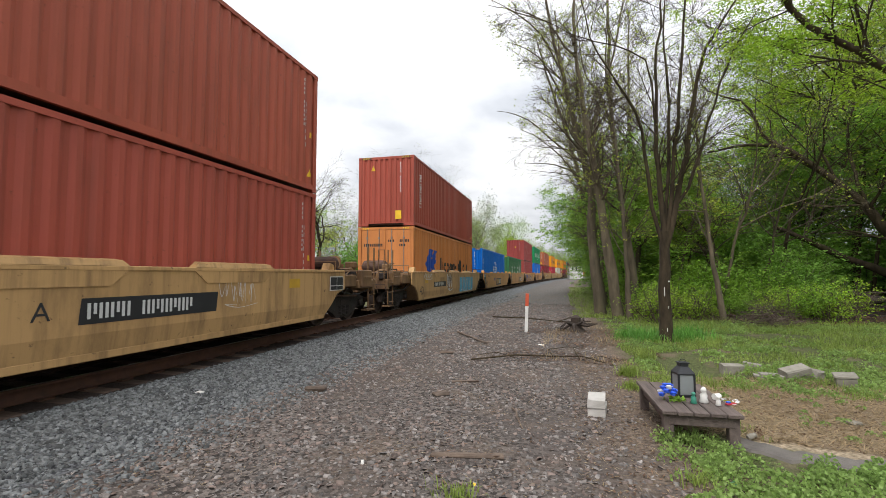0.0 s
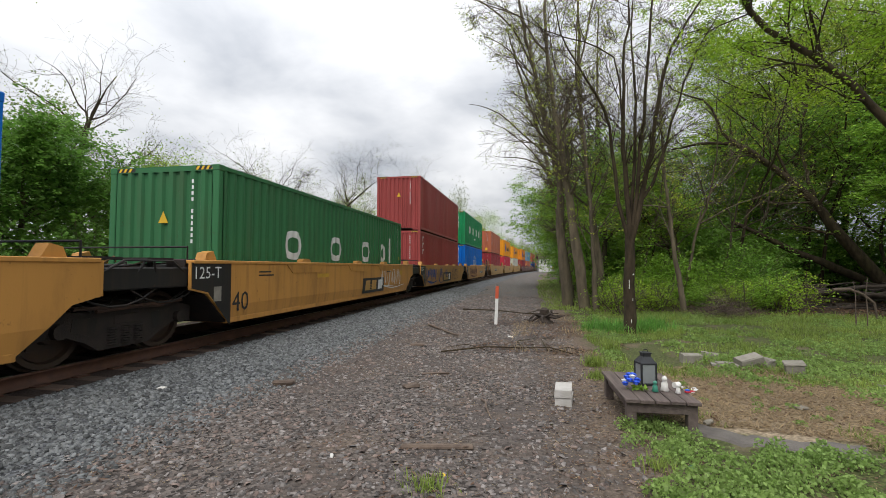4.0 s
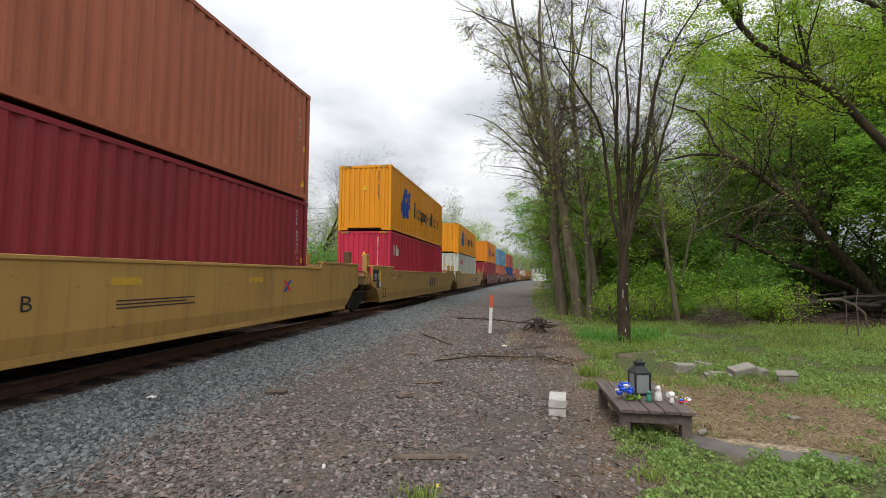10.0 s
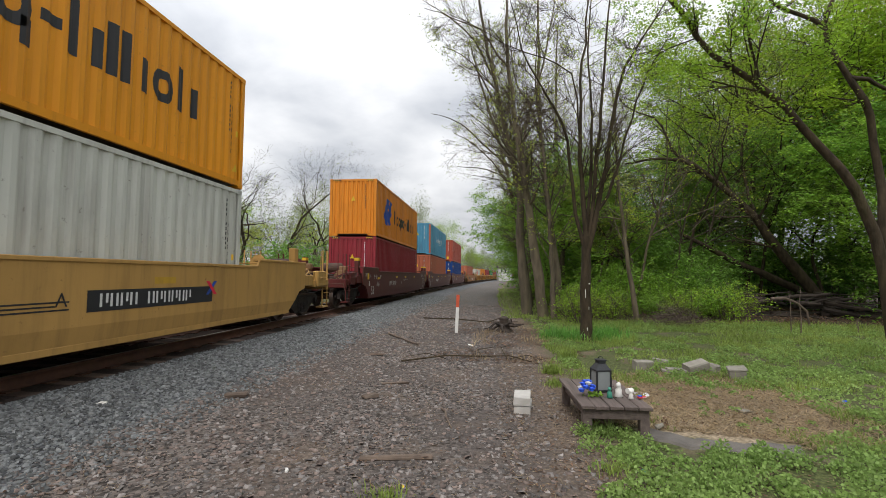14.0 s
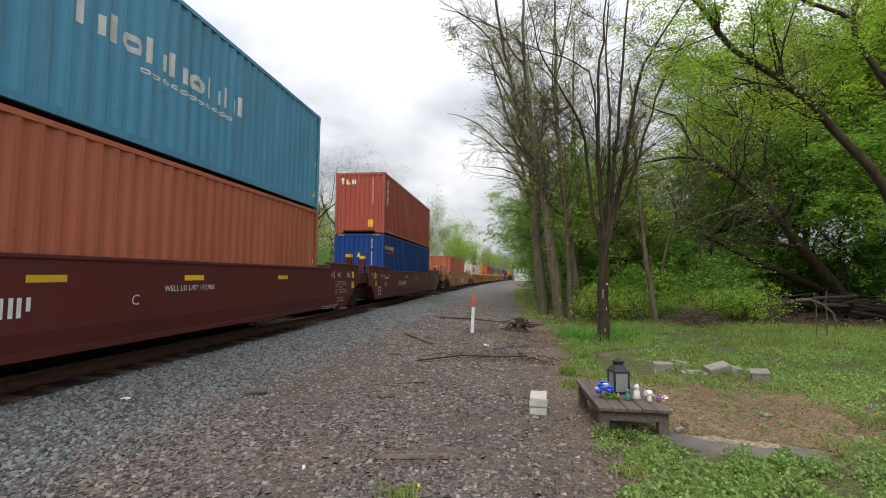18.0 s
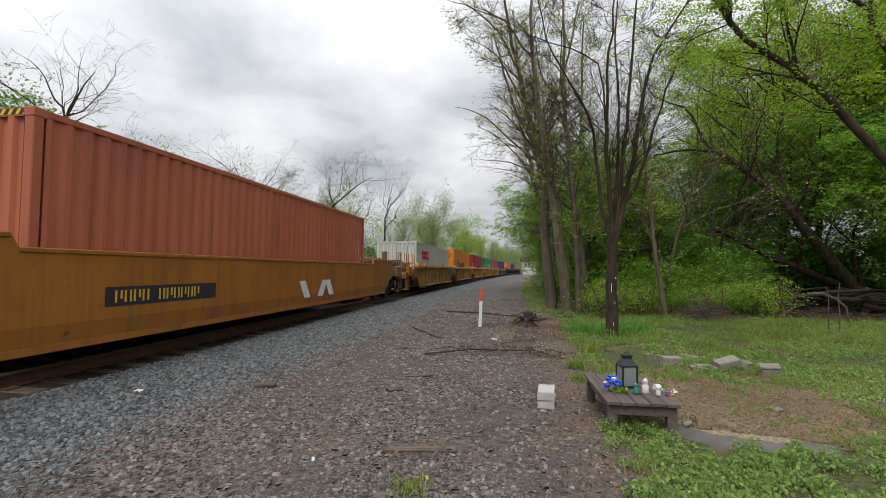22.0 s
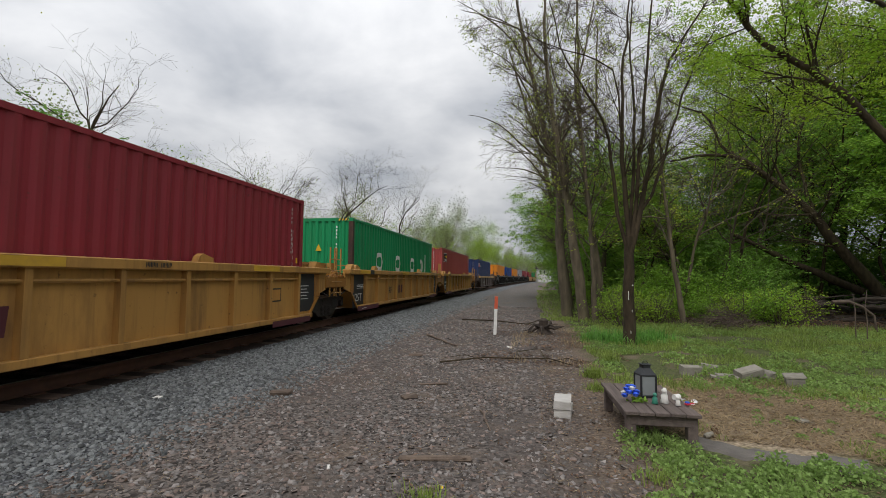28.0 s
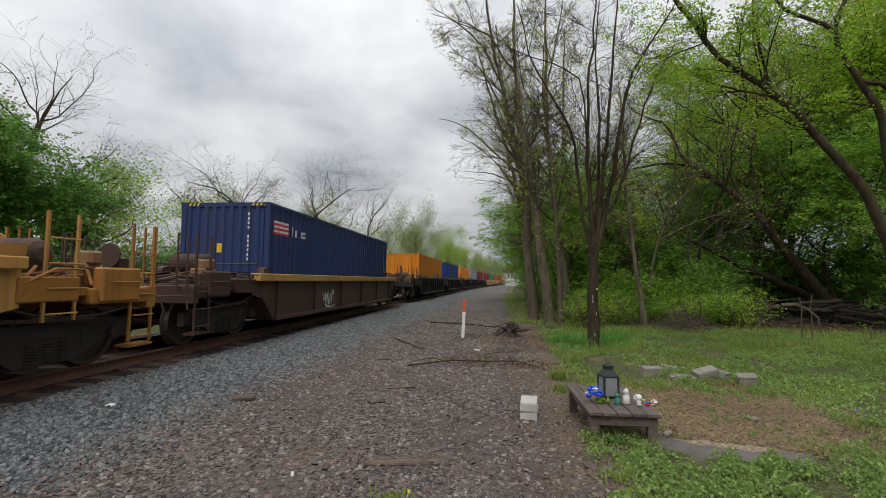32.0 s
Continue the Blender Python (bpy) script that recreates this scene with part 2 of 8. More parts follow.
M["far_leaf"] = leafy("far_leaf", (0.27, 0.34, 0.12), (0.21, 0.25, 0.12))
M["grey_wood"] = node_mat("weathered_wood", (0.145, 0.112, 0.098), 0.85, 0, (0.07, 0.052, 0.046), 6, 0.5, 0.5, 25, vary=0.15, stretch=(3, 0.3, 3))
M["concrete"] = node_mat("pale_concrete", (0.27, 0.25, 0.215), 0.9, 0, (0.17, 0.155, 0.12), 9, 0.5, 0.4, 50, (0.2, 0.18, 0.15), 3, 0.3, 0.1)
M["lantern"] = node_mat("black_lantern_metal", (0.03, 0.032, 0.035), 0.5, 0.4)
M["glass"] = node_mat("dusty_glass", (0.25, 0.27, 0.27), 0.25, 0, bump=0)
M["orange_paint"] = node_mat("post_orange_paint", (0.62, 0.10, 0.04), 0.5)
M["white_paint"] = node_mat("post_white_paint", (0.75, 0.74, 0.71), 0.5, stain=(0.3, 0.27, 0.22), stain_amount=0.3)
M["white_plaster"] = node_mat("white_plaster", (0.74, 0.72, 0.68), 0.6, stain=(0.3, 0.28, 0.25), stain_scale=12)
M["green_glaze"] = node_mat("green_glaze", (0.05, 0.26, 0.18), 0.35)
M["blue_petal"] = node_mat("blue_petal", (0.02, 0.08, 0.55), 0.6, second=(0.05, 0.16, 0.75), scale=30)
M["white_petal"] = node_mat("white_petal", (0.75, 0.75, 0.74), 0.6)
M["red_plastic"] = node_mat("red_plastic", (0.5, 0.03, 0.05), 0.4)
M["asphalt"] = node_mat("worn_asphalt", (0.145, 0.13, 0.115), 0.95, 0, (0.09, 0.08, 0.072), 6, 0.5, 0.5, 60, (0.2, 0.17, 0.14), 2, 0.4, 0)
M["dead_wood"] = node_mat("dead_wood", (0.15, 0.11, 0.082), 0.9, 0, (0.07, 0.05, 0.038), 8, 0.5, 0.6, 30, vary=0.3, stretch=(1, 1, 0.3))
# near-black wood for the stump; on the heaped logs it paints in the canopy's shade
M["dark_log"] = node_mat("dark_log", (0.055, 0.040, 0.030), 0.95, 0, (0.025, 0.019, 0.015), 8, 0.5, 0.8, 30, vary=0.3, stretch=(0.3, 1, 1))
M["rust_heavy"] = node_mat("heavy_rust", (0.085, 0.042, 0.026), 0.85, 0, (0.03, 0.02, 0.016), 5, 0.5, 0.5, 40, (0.16, 0.075, 0.04), 3, 0.5, 0.3)
M["pale_block"] = node_mat("pale_block", (0.52, 0.50, 0.47), 0.9, 0, (0.42, 0.40, 0.37), 9, 0.5, 0.4, 50, (0.25, 0.22, 0.19), 3, 0.3, 0.06)

# ---- mesh tools ----


def part(name, bm, material, parent=None, label=""):
    """Links a bmesh (or a ready mesh) as one mesh object under a thing."""
    if isinstance(bm, bpy.types.Mesh):
        me = bm
    else:
        me = bpy.data.meshes.new(name)
        bm.to_mesh(me)
        bm.free()
    if not me.materials:
        me.materials.append(material)
    ob = new(name, me)
    if parent:
        ob.parent = parent
    if me.materials[0] != material:
        ob.material_slots[0].link, ob.material_slots[0].material = "OBJECT", material
    if label:
        tagged(ob, label)
    return ob


def thing(name, m, label, category, group="", kind=""):
    ob = new(name)
    ob.empty_display_size = 0.2
    ob.matrix_basis = m
    return tagged(ob, label, category, group, kind)


def box(bm, x0, x1, y0, y1, z0, z1, bevel=0.0):
    v = [bm.verts.new((x, y, z)) for z in (z0, z1) for x, y in ((x0, y0), (x1, y0), (x1, y1), (x0, y1))]
    fs = [bm.faces.new([v[i] for i in q]) for q in ((3, 2, 1, 0), (4, 5, 6, 7), (0, 1, 5, 4), (1, 2, 6, 5), (2, 3, 7, 6), (3, 0, 4, 7))]
    if bevel:
        es = {e for f in fs for e in f.edges}
        bmesh.ops.bevel(bm, geom=list(es), offset=bevel, segments=1, affect="EDGES", profile=0.5)
    return bm


def boxes(*rows, bevel=0.0):
    bm = bmesh.new()
    for r in rows:
        box(bm, *r, bevel=bevel)
    return bm


def slab(bm, outline, x0, x1):
    """A plate cut to an outline in y and z, from x0 to x1."""
    a = [bm.verts.new((x0, y, z)) for y, z in outline]
    b = [bm.verts.new((x1, y, z)) for y, z in outline]
    bm.faces.new(a)
    bm.faces.new(list(reversed(b)))
    n = len(outline)
    for i in range(n):
        bm.faces.new((a[i], b[i], b[(i + 1) % n], a[(i + 1) % n]))
    bmesh.ops.recalc_face_normals(bm, faces=bm.faces)
    return bm


def tube(bm, points, radius, sides=6, taper=None):
    """A round bar along a line of points."""
    rings = []
    pts = [Vector(p) for p in points]
    for i, p in enumerate(pts):
        d = (pts[min(i + 1, len(pts) - 1)] - pts[max(i - 1, 0)]).normalized()
        u = d.orthogonal().normalized()
        if abs(d.z) < 0.95:
            u = d.cross(Vector((0, 0, 1))).normalized()
        w = d.cross(u)
        r = radius if taper is None else radius + (taper - radius) * i / (len(pts) - 1)
        rings.append([bm.verts.new(p + r * (math.cos(a) * u + math.sin(a) * w)) for a in (2 * math.pi * k / sides for k in range(sides))])
    for a, b in zip(rings, rings[1:]):
        for k in range(sides):
            bm.faces.new((a[k], a[(k + 1) % sides], b[(k + 1) % sides], b[k]))
    bm.faces.new(list(reversed(rings[0])))
    bm.faces.new(rings[-1])
    return bm


def disc(bm, centre, axis, radius, depth, sides=20, inner=None):
    """A wheel-like drum along x, y or z (axis 0, 1, 2)."""
    rings = []
    prof = [(radius, -depth / 2), (radius, depth / 2)] if inner is None else inner
    for r, d in prof:
        ring = []
        for k in range(sides):
            a = 2 * math.pi * k / sides
            p = [0, 0, 0]
            p[axis], p[(axis + 1) % 3], p[(axis + 2) % 3] = d, r * math.cos(a), r * math.sin(a)
            ring.append(bm.verts.new(Vector(centre) + Vector(p)))
        rings.append(ring)
    for a, b in zip(rings, rings[1:]):
        for k in range(sides):
            bm.faces.new((a[k], a[(k + 1) % sides], b[(k + 1) % sides], b[k]))
    bm.faces.new(list(reversed(rings[0])))
    bm.faces.new(rings[-1])
    return bm


def from_arrays(name, verts, quads, material, smooth=False):
    """A mesh from numpy arrays of corners and of faces with as many corners each as the array has columns."""
    me = bpy.data.meshes.new(name)
    n, k = quads.shape
    me.vertices.add(len(verts))
    me.vertices.foreach_set("co", np.ascontiguousarray(verts, dtype=np.float32).ravel())
    me.loops.add(n * k)
    me.loops.foreach_set("vertex_index", np.ascontiguousarray(quads, dtype=np.int32).ravel())
    me.polygons.add(n)
    me.polygons.foreach_set("loop_start", np.arange(0, n * k, k, dtype=np.int32))
    if smooth:
        me.polygons.foreach_set("use_smooth", np.ones(n, dtype=bool))
    me.update(calc_edges=True)
    me.materials.append(material)
    return me


# ---- the line of the track ----
TRACK_X, CURVE_FROM, CURVE_R, RAIL_Z = -6.97, 20.0, 1750.0, 0.31


def bend(y):
    """How far the track has swung to the right at y."""
    return max(0.0, y - CURVE_FROM) ** 2 / (2 * CURVE_R)


def rail_pose(s, z=RAIL_Z):
    a = max(0.0, s - CURVE_FROM) / CURVE_R
    if a <= 0:
        return pose(TRACK_X, s, z)
    return pose(TRACK_X + CURVE_R * (1 - math.cos(a)), CURVE_FROM + CURVE_R * math.sin(a), z, 0, 0, -math.degrees(a))


def ground_z(x, y):
    """Height of the ground: gravel yard, ballast bank under the track, a slight rise under the wood."""
    d = x - bend(y)
    z = 0.0
    for a, b, top in ((-3.3, -5.2, 0.12), ):
        if d < a:
            k = min(1.0, (a - d) / (a - b))
            z = top * k * k * (3 - 2 * k)
    if d < -9.0:
        k = min(1.0, (-9.0 - d) / 2.0)
        z = 0.12 - 0.34 * k * k * (3 - 2 * k)
    if d > 1.0:
        z += 0.05 * min(1.0, (d - 1.0) / 3) + 0.03 * noise.noise(Vector((x * 0.6, y * 0.6, 3)))
    if -3.6 < d < 8 and y < 40:
        z += 0.022 * noise.noise(Vector((x * 0.9, y * 0.9, 0))) + 0.010 * noise.noise(Vector((x * 3, y * 3, 7)))
    return z


# ---- ground ----
def steps(pairs):
    out = []
    for a, b, d in pairs:
        k = max(1, round((b - a) / d))
        out += [a + (b - a) * i / k for i in range(k)]
    return out + [pairs[-1][1]]


def ground():
    xs = steps([(-900, -100, 100), (-100, -20, 8), (-20, -10, 1), (-10, -2.8, 0.15), (-2.8, 5, 0.12), (5, 14, 0.5), (14, 60, 5), (60, 100, 20), (100, 900, 100)])
    ys = steps([(-300, -30, 45), (-30, 0, 3), (0, 2, 0.4), (2, 12, 0.12), (12, 25, 0.3), (25, 60, 1.0), (60, 200, 6), (200, 500, 30), (500, 2500, 200)])
    g = np.zeros((len(ys), len(xs), 3), dtype=np.float32)
    for j, y in enumerate(ys):
        b = bend(min(y, 400))
        for i, x in enumerate(xs):
            xx = x + (b if -30 < x < 60 else 0)
            g[j, i] = (xx, y, ground_z(xx, min(y, 400)))
    nx, ny = len(xs), len(ys)
    idx = np.arange(nx * ny).reshape(ny, nx)
    q = np.stack([idx[:-1, :-1], idx[:-1, 1:], idx[1:, 1:], idx[1:, :-1]], -1).reshape(-1, 4)
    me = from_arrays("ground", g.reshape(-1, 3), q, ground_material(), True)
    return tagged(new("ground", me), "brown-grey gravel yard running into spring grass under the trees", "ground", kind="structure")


def ground_material():
    m = bpy.data.materials.new("ground_earth")
    m.use_nodes = True
    n, l = m.node_tree.nodes, m.node_tree.links
    b = n["Principled BSDF"]
    b.inputs["Roughness"].default_value = 0.95
    b.inputs["Specular IOR Level"].default_value = 0.2
    co = n.new("ShaderNodeTexCoord")
    sep = n.new("ShaderNodeSeparateXYZ")
    l.new(co.outputs["Object"], sep.inputs[0])

    def math_(op, a, bb):
        k = n.new("ShaderNodeMath")
        k.operation = op
        for i, v in enumerate((a, bb)):
            if isinstance(v, (int, float)):
                k.inputs[i].default_value = v
            else:
                l.new(v, k.inputs[i])
        return k.outputs[0]

    def noise_(scale, detail=6):
        k = n.new("ShaderNodeTexNoise")
        k.inputs["Scale"].default_value, k.inputs["Detail"].default_value = scale, detail
        l.new(co.outputs["Object"], k.inputs["Vector"])
        return k.outputs[0]

    def ramp(v, lo, hi):
        k = n.new("ShaderNodeMapRange")
        k.inputs[1].default_value, k.inputs[2].default_value = lo, hi
        l.new(v, k.inputs[0])
        return k.outputs[0]

    def mix(f, a, bb):
        k = n.new("ShaderNodeMix")
        k.data_type = "RGBA"
        l.new(f, k.inputs[0])
        for i, v in ((6, a), (7, bb)):
            if isinstance(v, tuple):
                k.inputs[i].default_value = (*v, 1)
            else:
                l.new(v, k.inputs[i])
        return k.outputs[2]

    big, mid, fine = noise_(0.35), noise_(1.7), noise_(26, 4)
    vor = n.new("ShaderNodeTexVoronoi")
    vor.inputs["Scale"].default_value = 30
    l.new(co.outputs["Object"], vor.inputs["Vector"])
    stones = n.new("ShaderNodeSeparateColor")
    l.new(vor.outputs["Color"], stones.inputs[0])
    # the bend of the line, so that the strips follow the track
    far = math_("MAXIMUM", math_("SUBTRACT", sep.outputs[1], CURVE_FROM), 0.0)
    far = math_("MINIMUM", far, 380.0)
    d = math_("SUBTRACT", sep.outputs[0], math_("DIVIDE", math_("MULTIPLY", far, far), 2 * CURVE_R))
    # gravel and ballast ground darkened, so the gaps between loose stones read as shaded
    gravel = mix(ramp(stones.outputs[0], 0.1, 0.9), (0.035, 0.030, 0.027), (0.17, 0.145, 0.13))
    gravel = mix(ramp(big, 0.45, 0.62), gravel, (0.085, 0.072, 0.065))
    bal = mix(ramp(stones.outputs[1], 0.1, 0.9), (0.025, 0.026, 0.028), (0.14, 0.145, 0.155))
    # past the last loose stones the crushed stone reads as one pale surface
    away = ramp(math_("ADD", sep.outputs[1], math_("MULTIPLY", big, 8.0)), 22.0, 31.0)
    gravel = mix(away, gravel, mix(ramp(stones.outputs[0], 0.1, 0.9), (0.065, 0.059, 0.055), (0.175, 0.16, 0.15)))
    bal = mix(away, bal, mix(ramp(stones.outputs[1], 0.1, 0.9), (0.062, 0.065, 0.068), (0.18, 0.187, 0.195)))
    earth = mix(ramp(mid, 0.4, 0.6), (0.075, 0.06, 0.04), (0.14, 0.11, 0.075))
    green = mix(ramp(fine, 0.35, 0.65), (0.045, 0.055, 0.022), (0.11, 0.125, 0.045))
    wob = math_("MULTIPLY", math_("SUBTRACT", mid, 0.5), 1.6)
    dw = math_("ADD", d, wob)
    green = mix(ramp(mid, 0.5, 0.66), green, earth)
    soil = mix(ramp(fine, 0.35, 0.65), (0.085, 0.064, 0.048), (0.19, 0.145, 0.11))
    gravel = mix(ramp(math_("ADD", d, math_("MULTIPLY", wob, 1.2)), 0.2, 0.8), gravel, soil)
    gravel = mix(math_("MULTIPLY", ramp(noise_(0.9), 0.52, 0.66), 0.7), gravel, soil)
    out = mix(ramp(dw, 1.0, 1.5), gravel, green)
    # leaf mould under the trees
    out = mix(ramp(math_("ADD", sep.outputs[1], math_("MULTIPLY", wob, 1.5)), 16.6, 17.6), out, mix(ramp(d, 1.2, 2.2), out, (0.05, 0.038, 0.026)))
    # dry bare patch beyond the table
    ex = math_("DIVIDE", math_("SUBTRACT", sep.outputs[0], 2.75), 1.55)
    ey = math_("DIVIDE", math_("SUBTRACT", sep.outputs[1], 6.4), 1.55)
    er = math_("ADD", math_("ADD", math_("MULTIPLY", ex, ex), math_("MULTIPLY", ey, ey)), math_("MULTIPLY", math_("SUBTRACT", mid, 0.5), 2.0))
    dry = mix(ramp(fine, 0.35, 0.65), (0.19, 0.15, 0.10), (0.37, 0.295, 0.205))
    out = mix(ramp(er, 1.15, 0.8), out, dry)
    out = mix(ramp(math_("ADD", d, math_("MULTIPLY", math_("SUBTRACT", mid, 0.5), 0.9)), -3.6, -3.9), out, bal)
    # rusty brown strip under the rails
    out = mix(ramp(math_("ADD", d, math_("MULTIPLY", math_("SUBTRACT", mid, 0.5), 0.5)), -5.42, -5.56), out, (0.045, 0.033, 0.028))
    out = mix(ramp(d, -9.6, -10.4), out, green)
    l.new(out, b.inputs["Base Color"])
    bp = n.new("ShaderNodeBump")
    bp.inputs["Strength"].default_value, bp.inputs["Distance"].default_value = 0.7, 0.03
    l.new(math_("ADD", vor.outputs["Distance"], math_("MULTIPLY", fine, 0.6)), bp.inputs["Height"])
    l.new(bp.outputs[0], b.inputs["Normal"])
    return m


ground()

# ---- track ----
def sweep(name, outline, offset, s0, s1, material, parent):
    """A rail: an outline in x and z carried along the line of the track."""
    ss = steps([(s0, CURVE_FROM, 20), (CURVE_FROM, s1, 10)])
    v, k = [], len(outline)
    for s in ss:
        m = rail_pose(s, 0)
        v += [m @ Vector((offset + x, 0, z - 0.11)) for x, z in outline]
    f = [(i * k + j, i * k + (j + 1) % k, (i + 1) * k + (j + 1) % k, (i + 1) * k + j) for i in range(len(ss) - 1) for j in range(k)]
    return part(name, from_arrays(name, np.array(v), np.array(f), material), material, parent)


def track():
    t = thing("railway_track", pose(0, 0, 0), "rusty steel rails on dark creosoted wooden ties", "railway track", kind="structure")
    rail = [(-0.075, 0.24), (0.075, 0.24), (0.075, 0.255), (0.012, 0.28), (0.012, 0.375), (0.037, 0.385), (0.037, 0.418), (-0.037, 0.418), (-0.037, 0.385), (-0.012, 0.375), (-0.012, 0.28), (-0.075, 0.255)]
    top = [(-0.028, 0.4185), (0.028, 0.4185), (0.028, 0.4205), (-0.028, 0.4205)]
    for off in (-0.755, 0.755):
        r = sweep("rail", rail, off, -40, 420, M["rail"], t)
        sweep("running_surface", top, off, -40, 420, M["rail_top"], r)
    bm = boxes((-1.34, 1.34, -0.115, 0.115, -0.05, 0.13), bevel=0.014)
    me = bpy.data.meshes.new("tie")
    bm.to_mesh(me)
    bm.free()
    rnd = random.Random(4)
    for i in range(170):
        s = 0.5 + i * 0.53
        o = part("tie", me, M["tie"], t)
        o.matrix_basis = rail_pose(s, rnd.uniform(-0.02, 0.004)) @ pose(rnd.uniform(-0.07, 0.07), 0, 0, 0, 0, rnd.uniform(-3, 3))
    plates = bmesh.new()
    for i in range(110):
        s = 0.5 + i * 0.53
        for off in (-0.755, 0.755):
            box(plates, TRACK_X + off - 0.18, TRACK_X + off + 0.18, s - 0.09, s + 0.09, 0.126, 0.148)
    part("tie_plates", plates, M["rail"], t, "rusty steel tie plates")


track()


def stones(name, label, material, spots, size, seed, flat=0.6):
    """Loose broken stones joined into one mesh: each a jittered eight-cornered lump."""
    rs = np.random.RandomState(seed)
    n = len(spots)
    base = np.array([(x, y, z) for z in (-1, 1) for x, y in ((-1, -1), (1, -1), (1, 1), (-1, 1))], dtype=float) * 0.5
    v = base[None] * (1 + rs.uniform(-0.7, 0.4, (n, 8, 3)))
    a, b = rs.uniform(0, 6.28, n), rs.uniform(-1.1, 1.1, n)
    sc = size[:, None, None] * np.stack([np.ones(n), rs.uniform(0.6, 0.95, n), rs.uniform(flat * 0.6, flat * 1.2, n)], -1)[:, None]
    v = v * sc
    x, y, z = v[..., 0], v[..., 1], v[..., 2]
    y, z = y * np.cos(b)[:, None] - z * np.sin(b)[:, None], y * np.sin(b)[:, None] + z * np.cos(b)[:, None]
    x, y = x * np.cos(a)[:, None] - y * np.sin(a)[:, None], x * np.sin(a)[:, None] + y * np.cos(a)[:, None]
    v = np.stack([x, y, z], -1) + spots[:, None]
    faces = np.array([(4, 5, 6, 7), (0, 1, 5, 4), (1, 2, 6, 5), (2, 3, 7, 6), (3, 0, 4, 7)])
    q = (faces[None] + (np.arange(n) * 8)[:, None, None]).reshape(-1, 4)
    ob = new(name, from_arrays(name, v.reshape(-1, 3), q, material))
    return tagged(ob, label, "stones", kind="stuff")


def scatter(n, x0, x1, y0, y1, seed, near=1.6):
    """Spots strewn over a strip along the track, thicker towards the viewer's end."""
    rs = np.random.RandomState(seed)
    y = y0 + (y1 - y0) * rs.uniform(0, 1, n) ** near
    x = rs.uniform(x0, x1, n)
    out = np.empty((n, 3))
    for i in range(n):
        xx = x[i] + bend(y[i])
        out[i] = (xx, y[i], ground_z(xx, y[i]))
    return out, rs


def ballast_and_gravel():
    p, rs = scatter(60000, -5.62, -3.25, 1.5, 34, 11)
    keep = (p[:, 0] < -3.7 + 0.45 * rs.randn(len(p)))
    p = p[keep]
    stones("ballast", "loose grey crushed-stone ballast beside the rails", M["ballast"], p, (0.017 + 0.029 * rs.uniform(0, 1, len(p)) ** 1.3) * (1 + p[:, 1] / 30), 12, 0.75)
    p, rs = scatter(8000, -9.2, -5.6, 1.0, 30, 13)
    p[:, 2] -= 0.03
    stones("ballast", "rust-stained ballast between the ties", M["tie"], p, rs.uniform(0.03, 0.06, len(p)), 14, 0.8)
    p, rs = scatter(46000, -3.9, 0.95, 1.8, 26, 15, 1.9)
    size = (0.010 + 0.044 * rs.uniform(0, 1, len(p)) ** 2.0) * (1 + p[:, 1] / 30)
    # trodden soil shows through where the stones thin out
    thin = np.array([noise.noise(Vector((x * 0.9, y * 0.9, 33))) for x, y, z in p])
    keep = (thin > -0.12) | (rs.uniform(0, 1, len(p)) < 0.5)
    keep &= rs.uniform(0.15, 1.25, len(p)) > (p[:, 0] + 0.4) / 1.5
    p, size = p[keep], size[keep]
    brown = rs.uniform(0, 1, len(p)) < 0.42
    stones("gravel", "grey slaty gravel of the yard", M["gravel"], p[~brown], size[~brown], 16, 0.36)
    stones("gravel", "red-brown slaty gravel of the yard", M["gravel_brown"], p[brown], size[brown], 18, 0.36)


ballast_and_gravel()

# ---- containers ----
LONG, WIDE = 12.192, 2.438
PITCH_C = 0.2785
Y_IN = LONG / 2 - 0.16


def corrugation(y):
    """Depth of the side panel at y."""
    u = (y + Y_IN) % PITCH_C
    if u < 0.072:
        return 0.0
    if u < 0.140:
        return 0.036 * (u - 0.072) / 0.068
    if u < 0.210:
        return 0.036
    return 0.036 * (PITCH_C - u) / (PITCH_C - 0.210)


def breaks(y0, y1):
    k0 = math.floor((y0 + Y_IN) / PITCH_C)
    out = []
    for k in range(k0, k0 + int((y1 - y0) / PITCH_C) + 3):
        out += [k * PITCH_C - Y_IN + u for u in (0.0, 0.072, 0.140, 0.210)]
    return [y for y in out if y0 + 1e-4 < y < y1 - 1e-4]


SIDE_X = WIDE / 2 - 0.012


def mesh_of(name, bm):
    me = bpy.data.meshes.new(name)
    bmesh.ops.recalc_face_normals(bm, faces=bm.faces)
    bm.to_mesh(me)
    bm.free()
    return me


def side_mesh(h):
    bm = bmesh.new()
    ys = [-Y_IN] + breaks(-Y_IN, Y_IN) + [Y_IN]
    rows = [[bm.verts.new((SIDE_X - corrugation(y), y, z)) for y in ys] for z in (0.16, h - 0.06)]
    for i in range(len(ys) - 1):
        bm.faces.new((rows[0][i], rows[0][i + 1], rows[1][i + 1], rows[1][i]))
    back = [bm.verts.new((SIDE_X - 0.05, y, z)) for y, z in ((-Y_IN, 0.16), (Y_IN, 0.16), (Y_IN, h - 0.06), (-Y_IN, h - 0.06))]
    bm.faces.new(list(reversed(back)))
    return mesh_of("side_panel", bm)


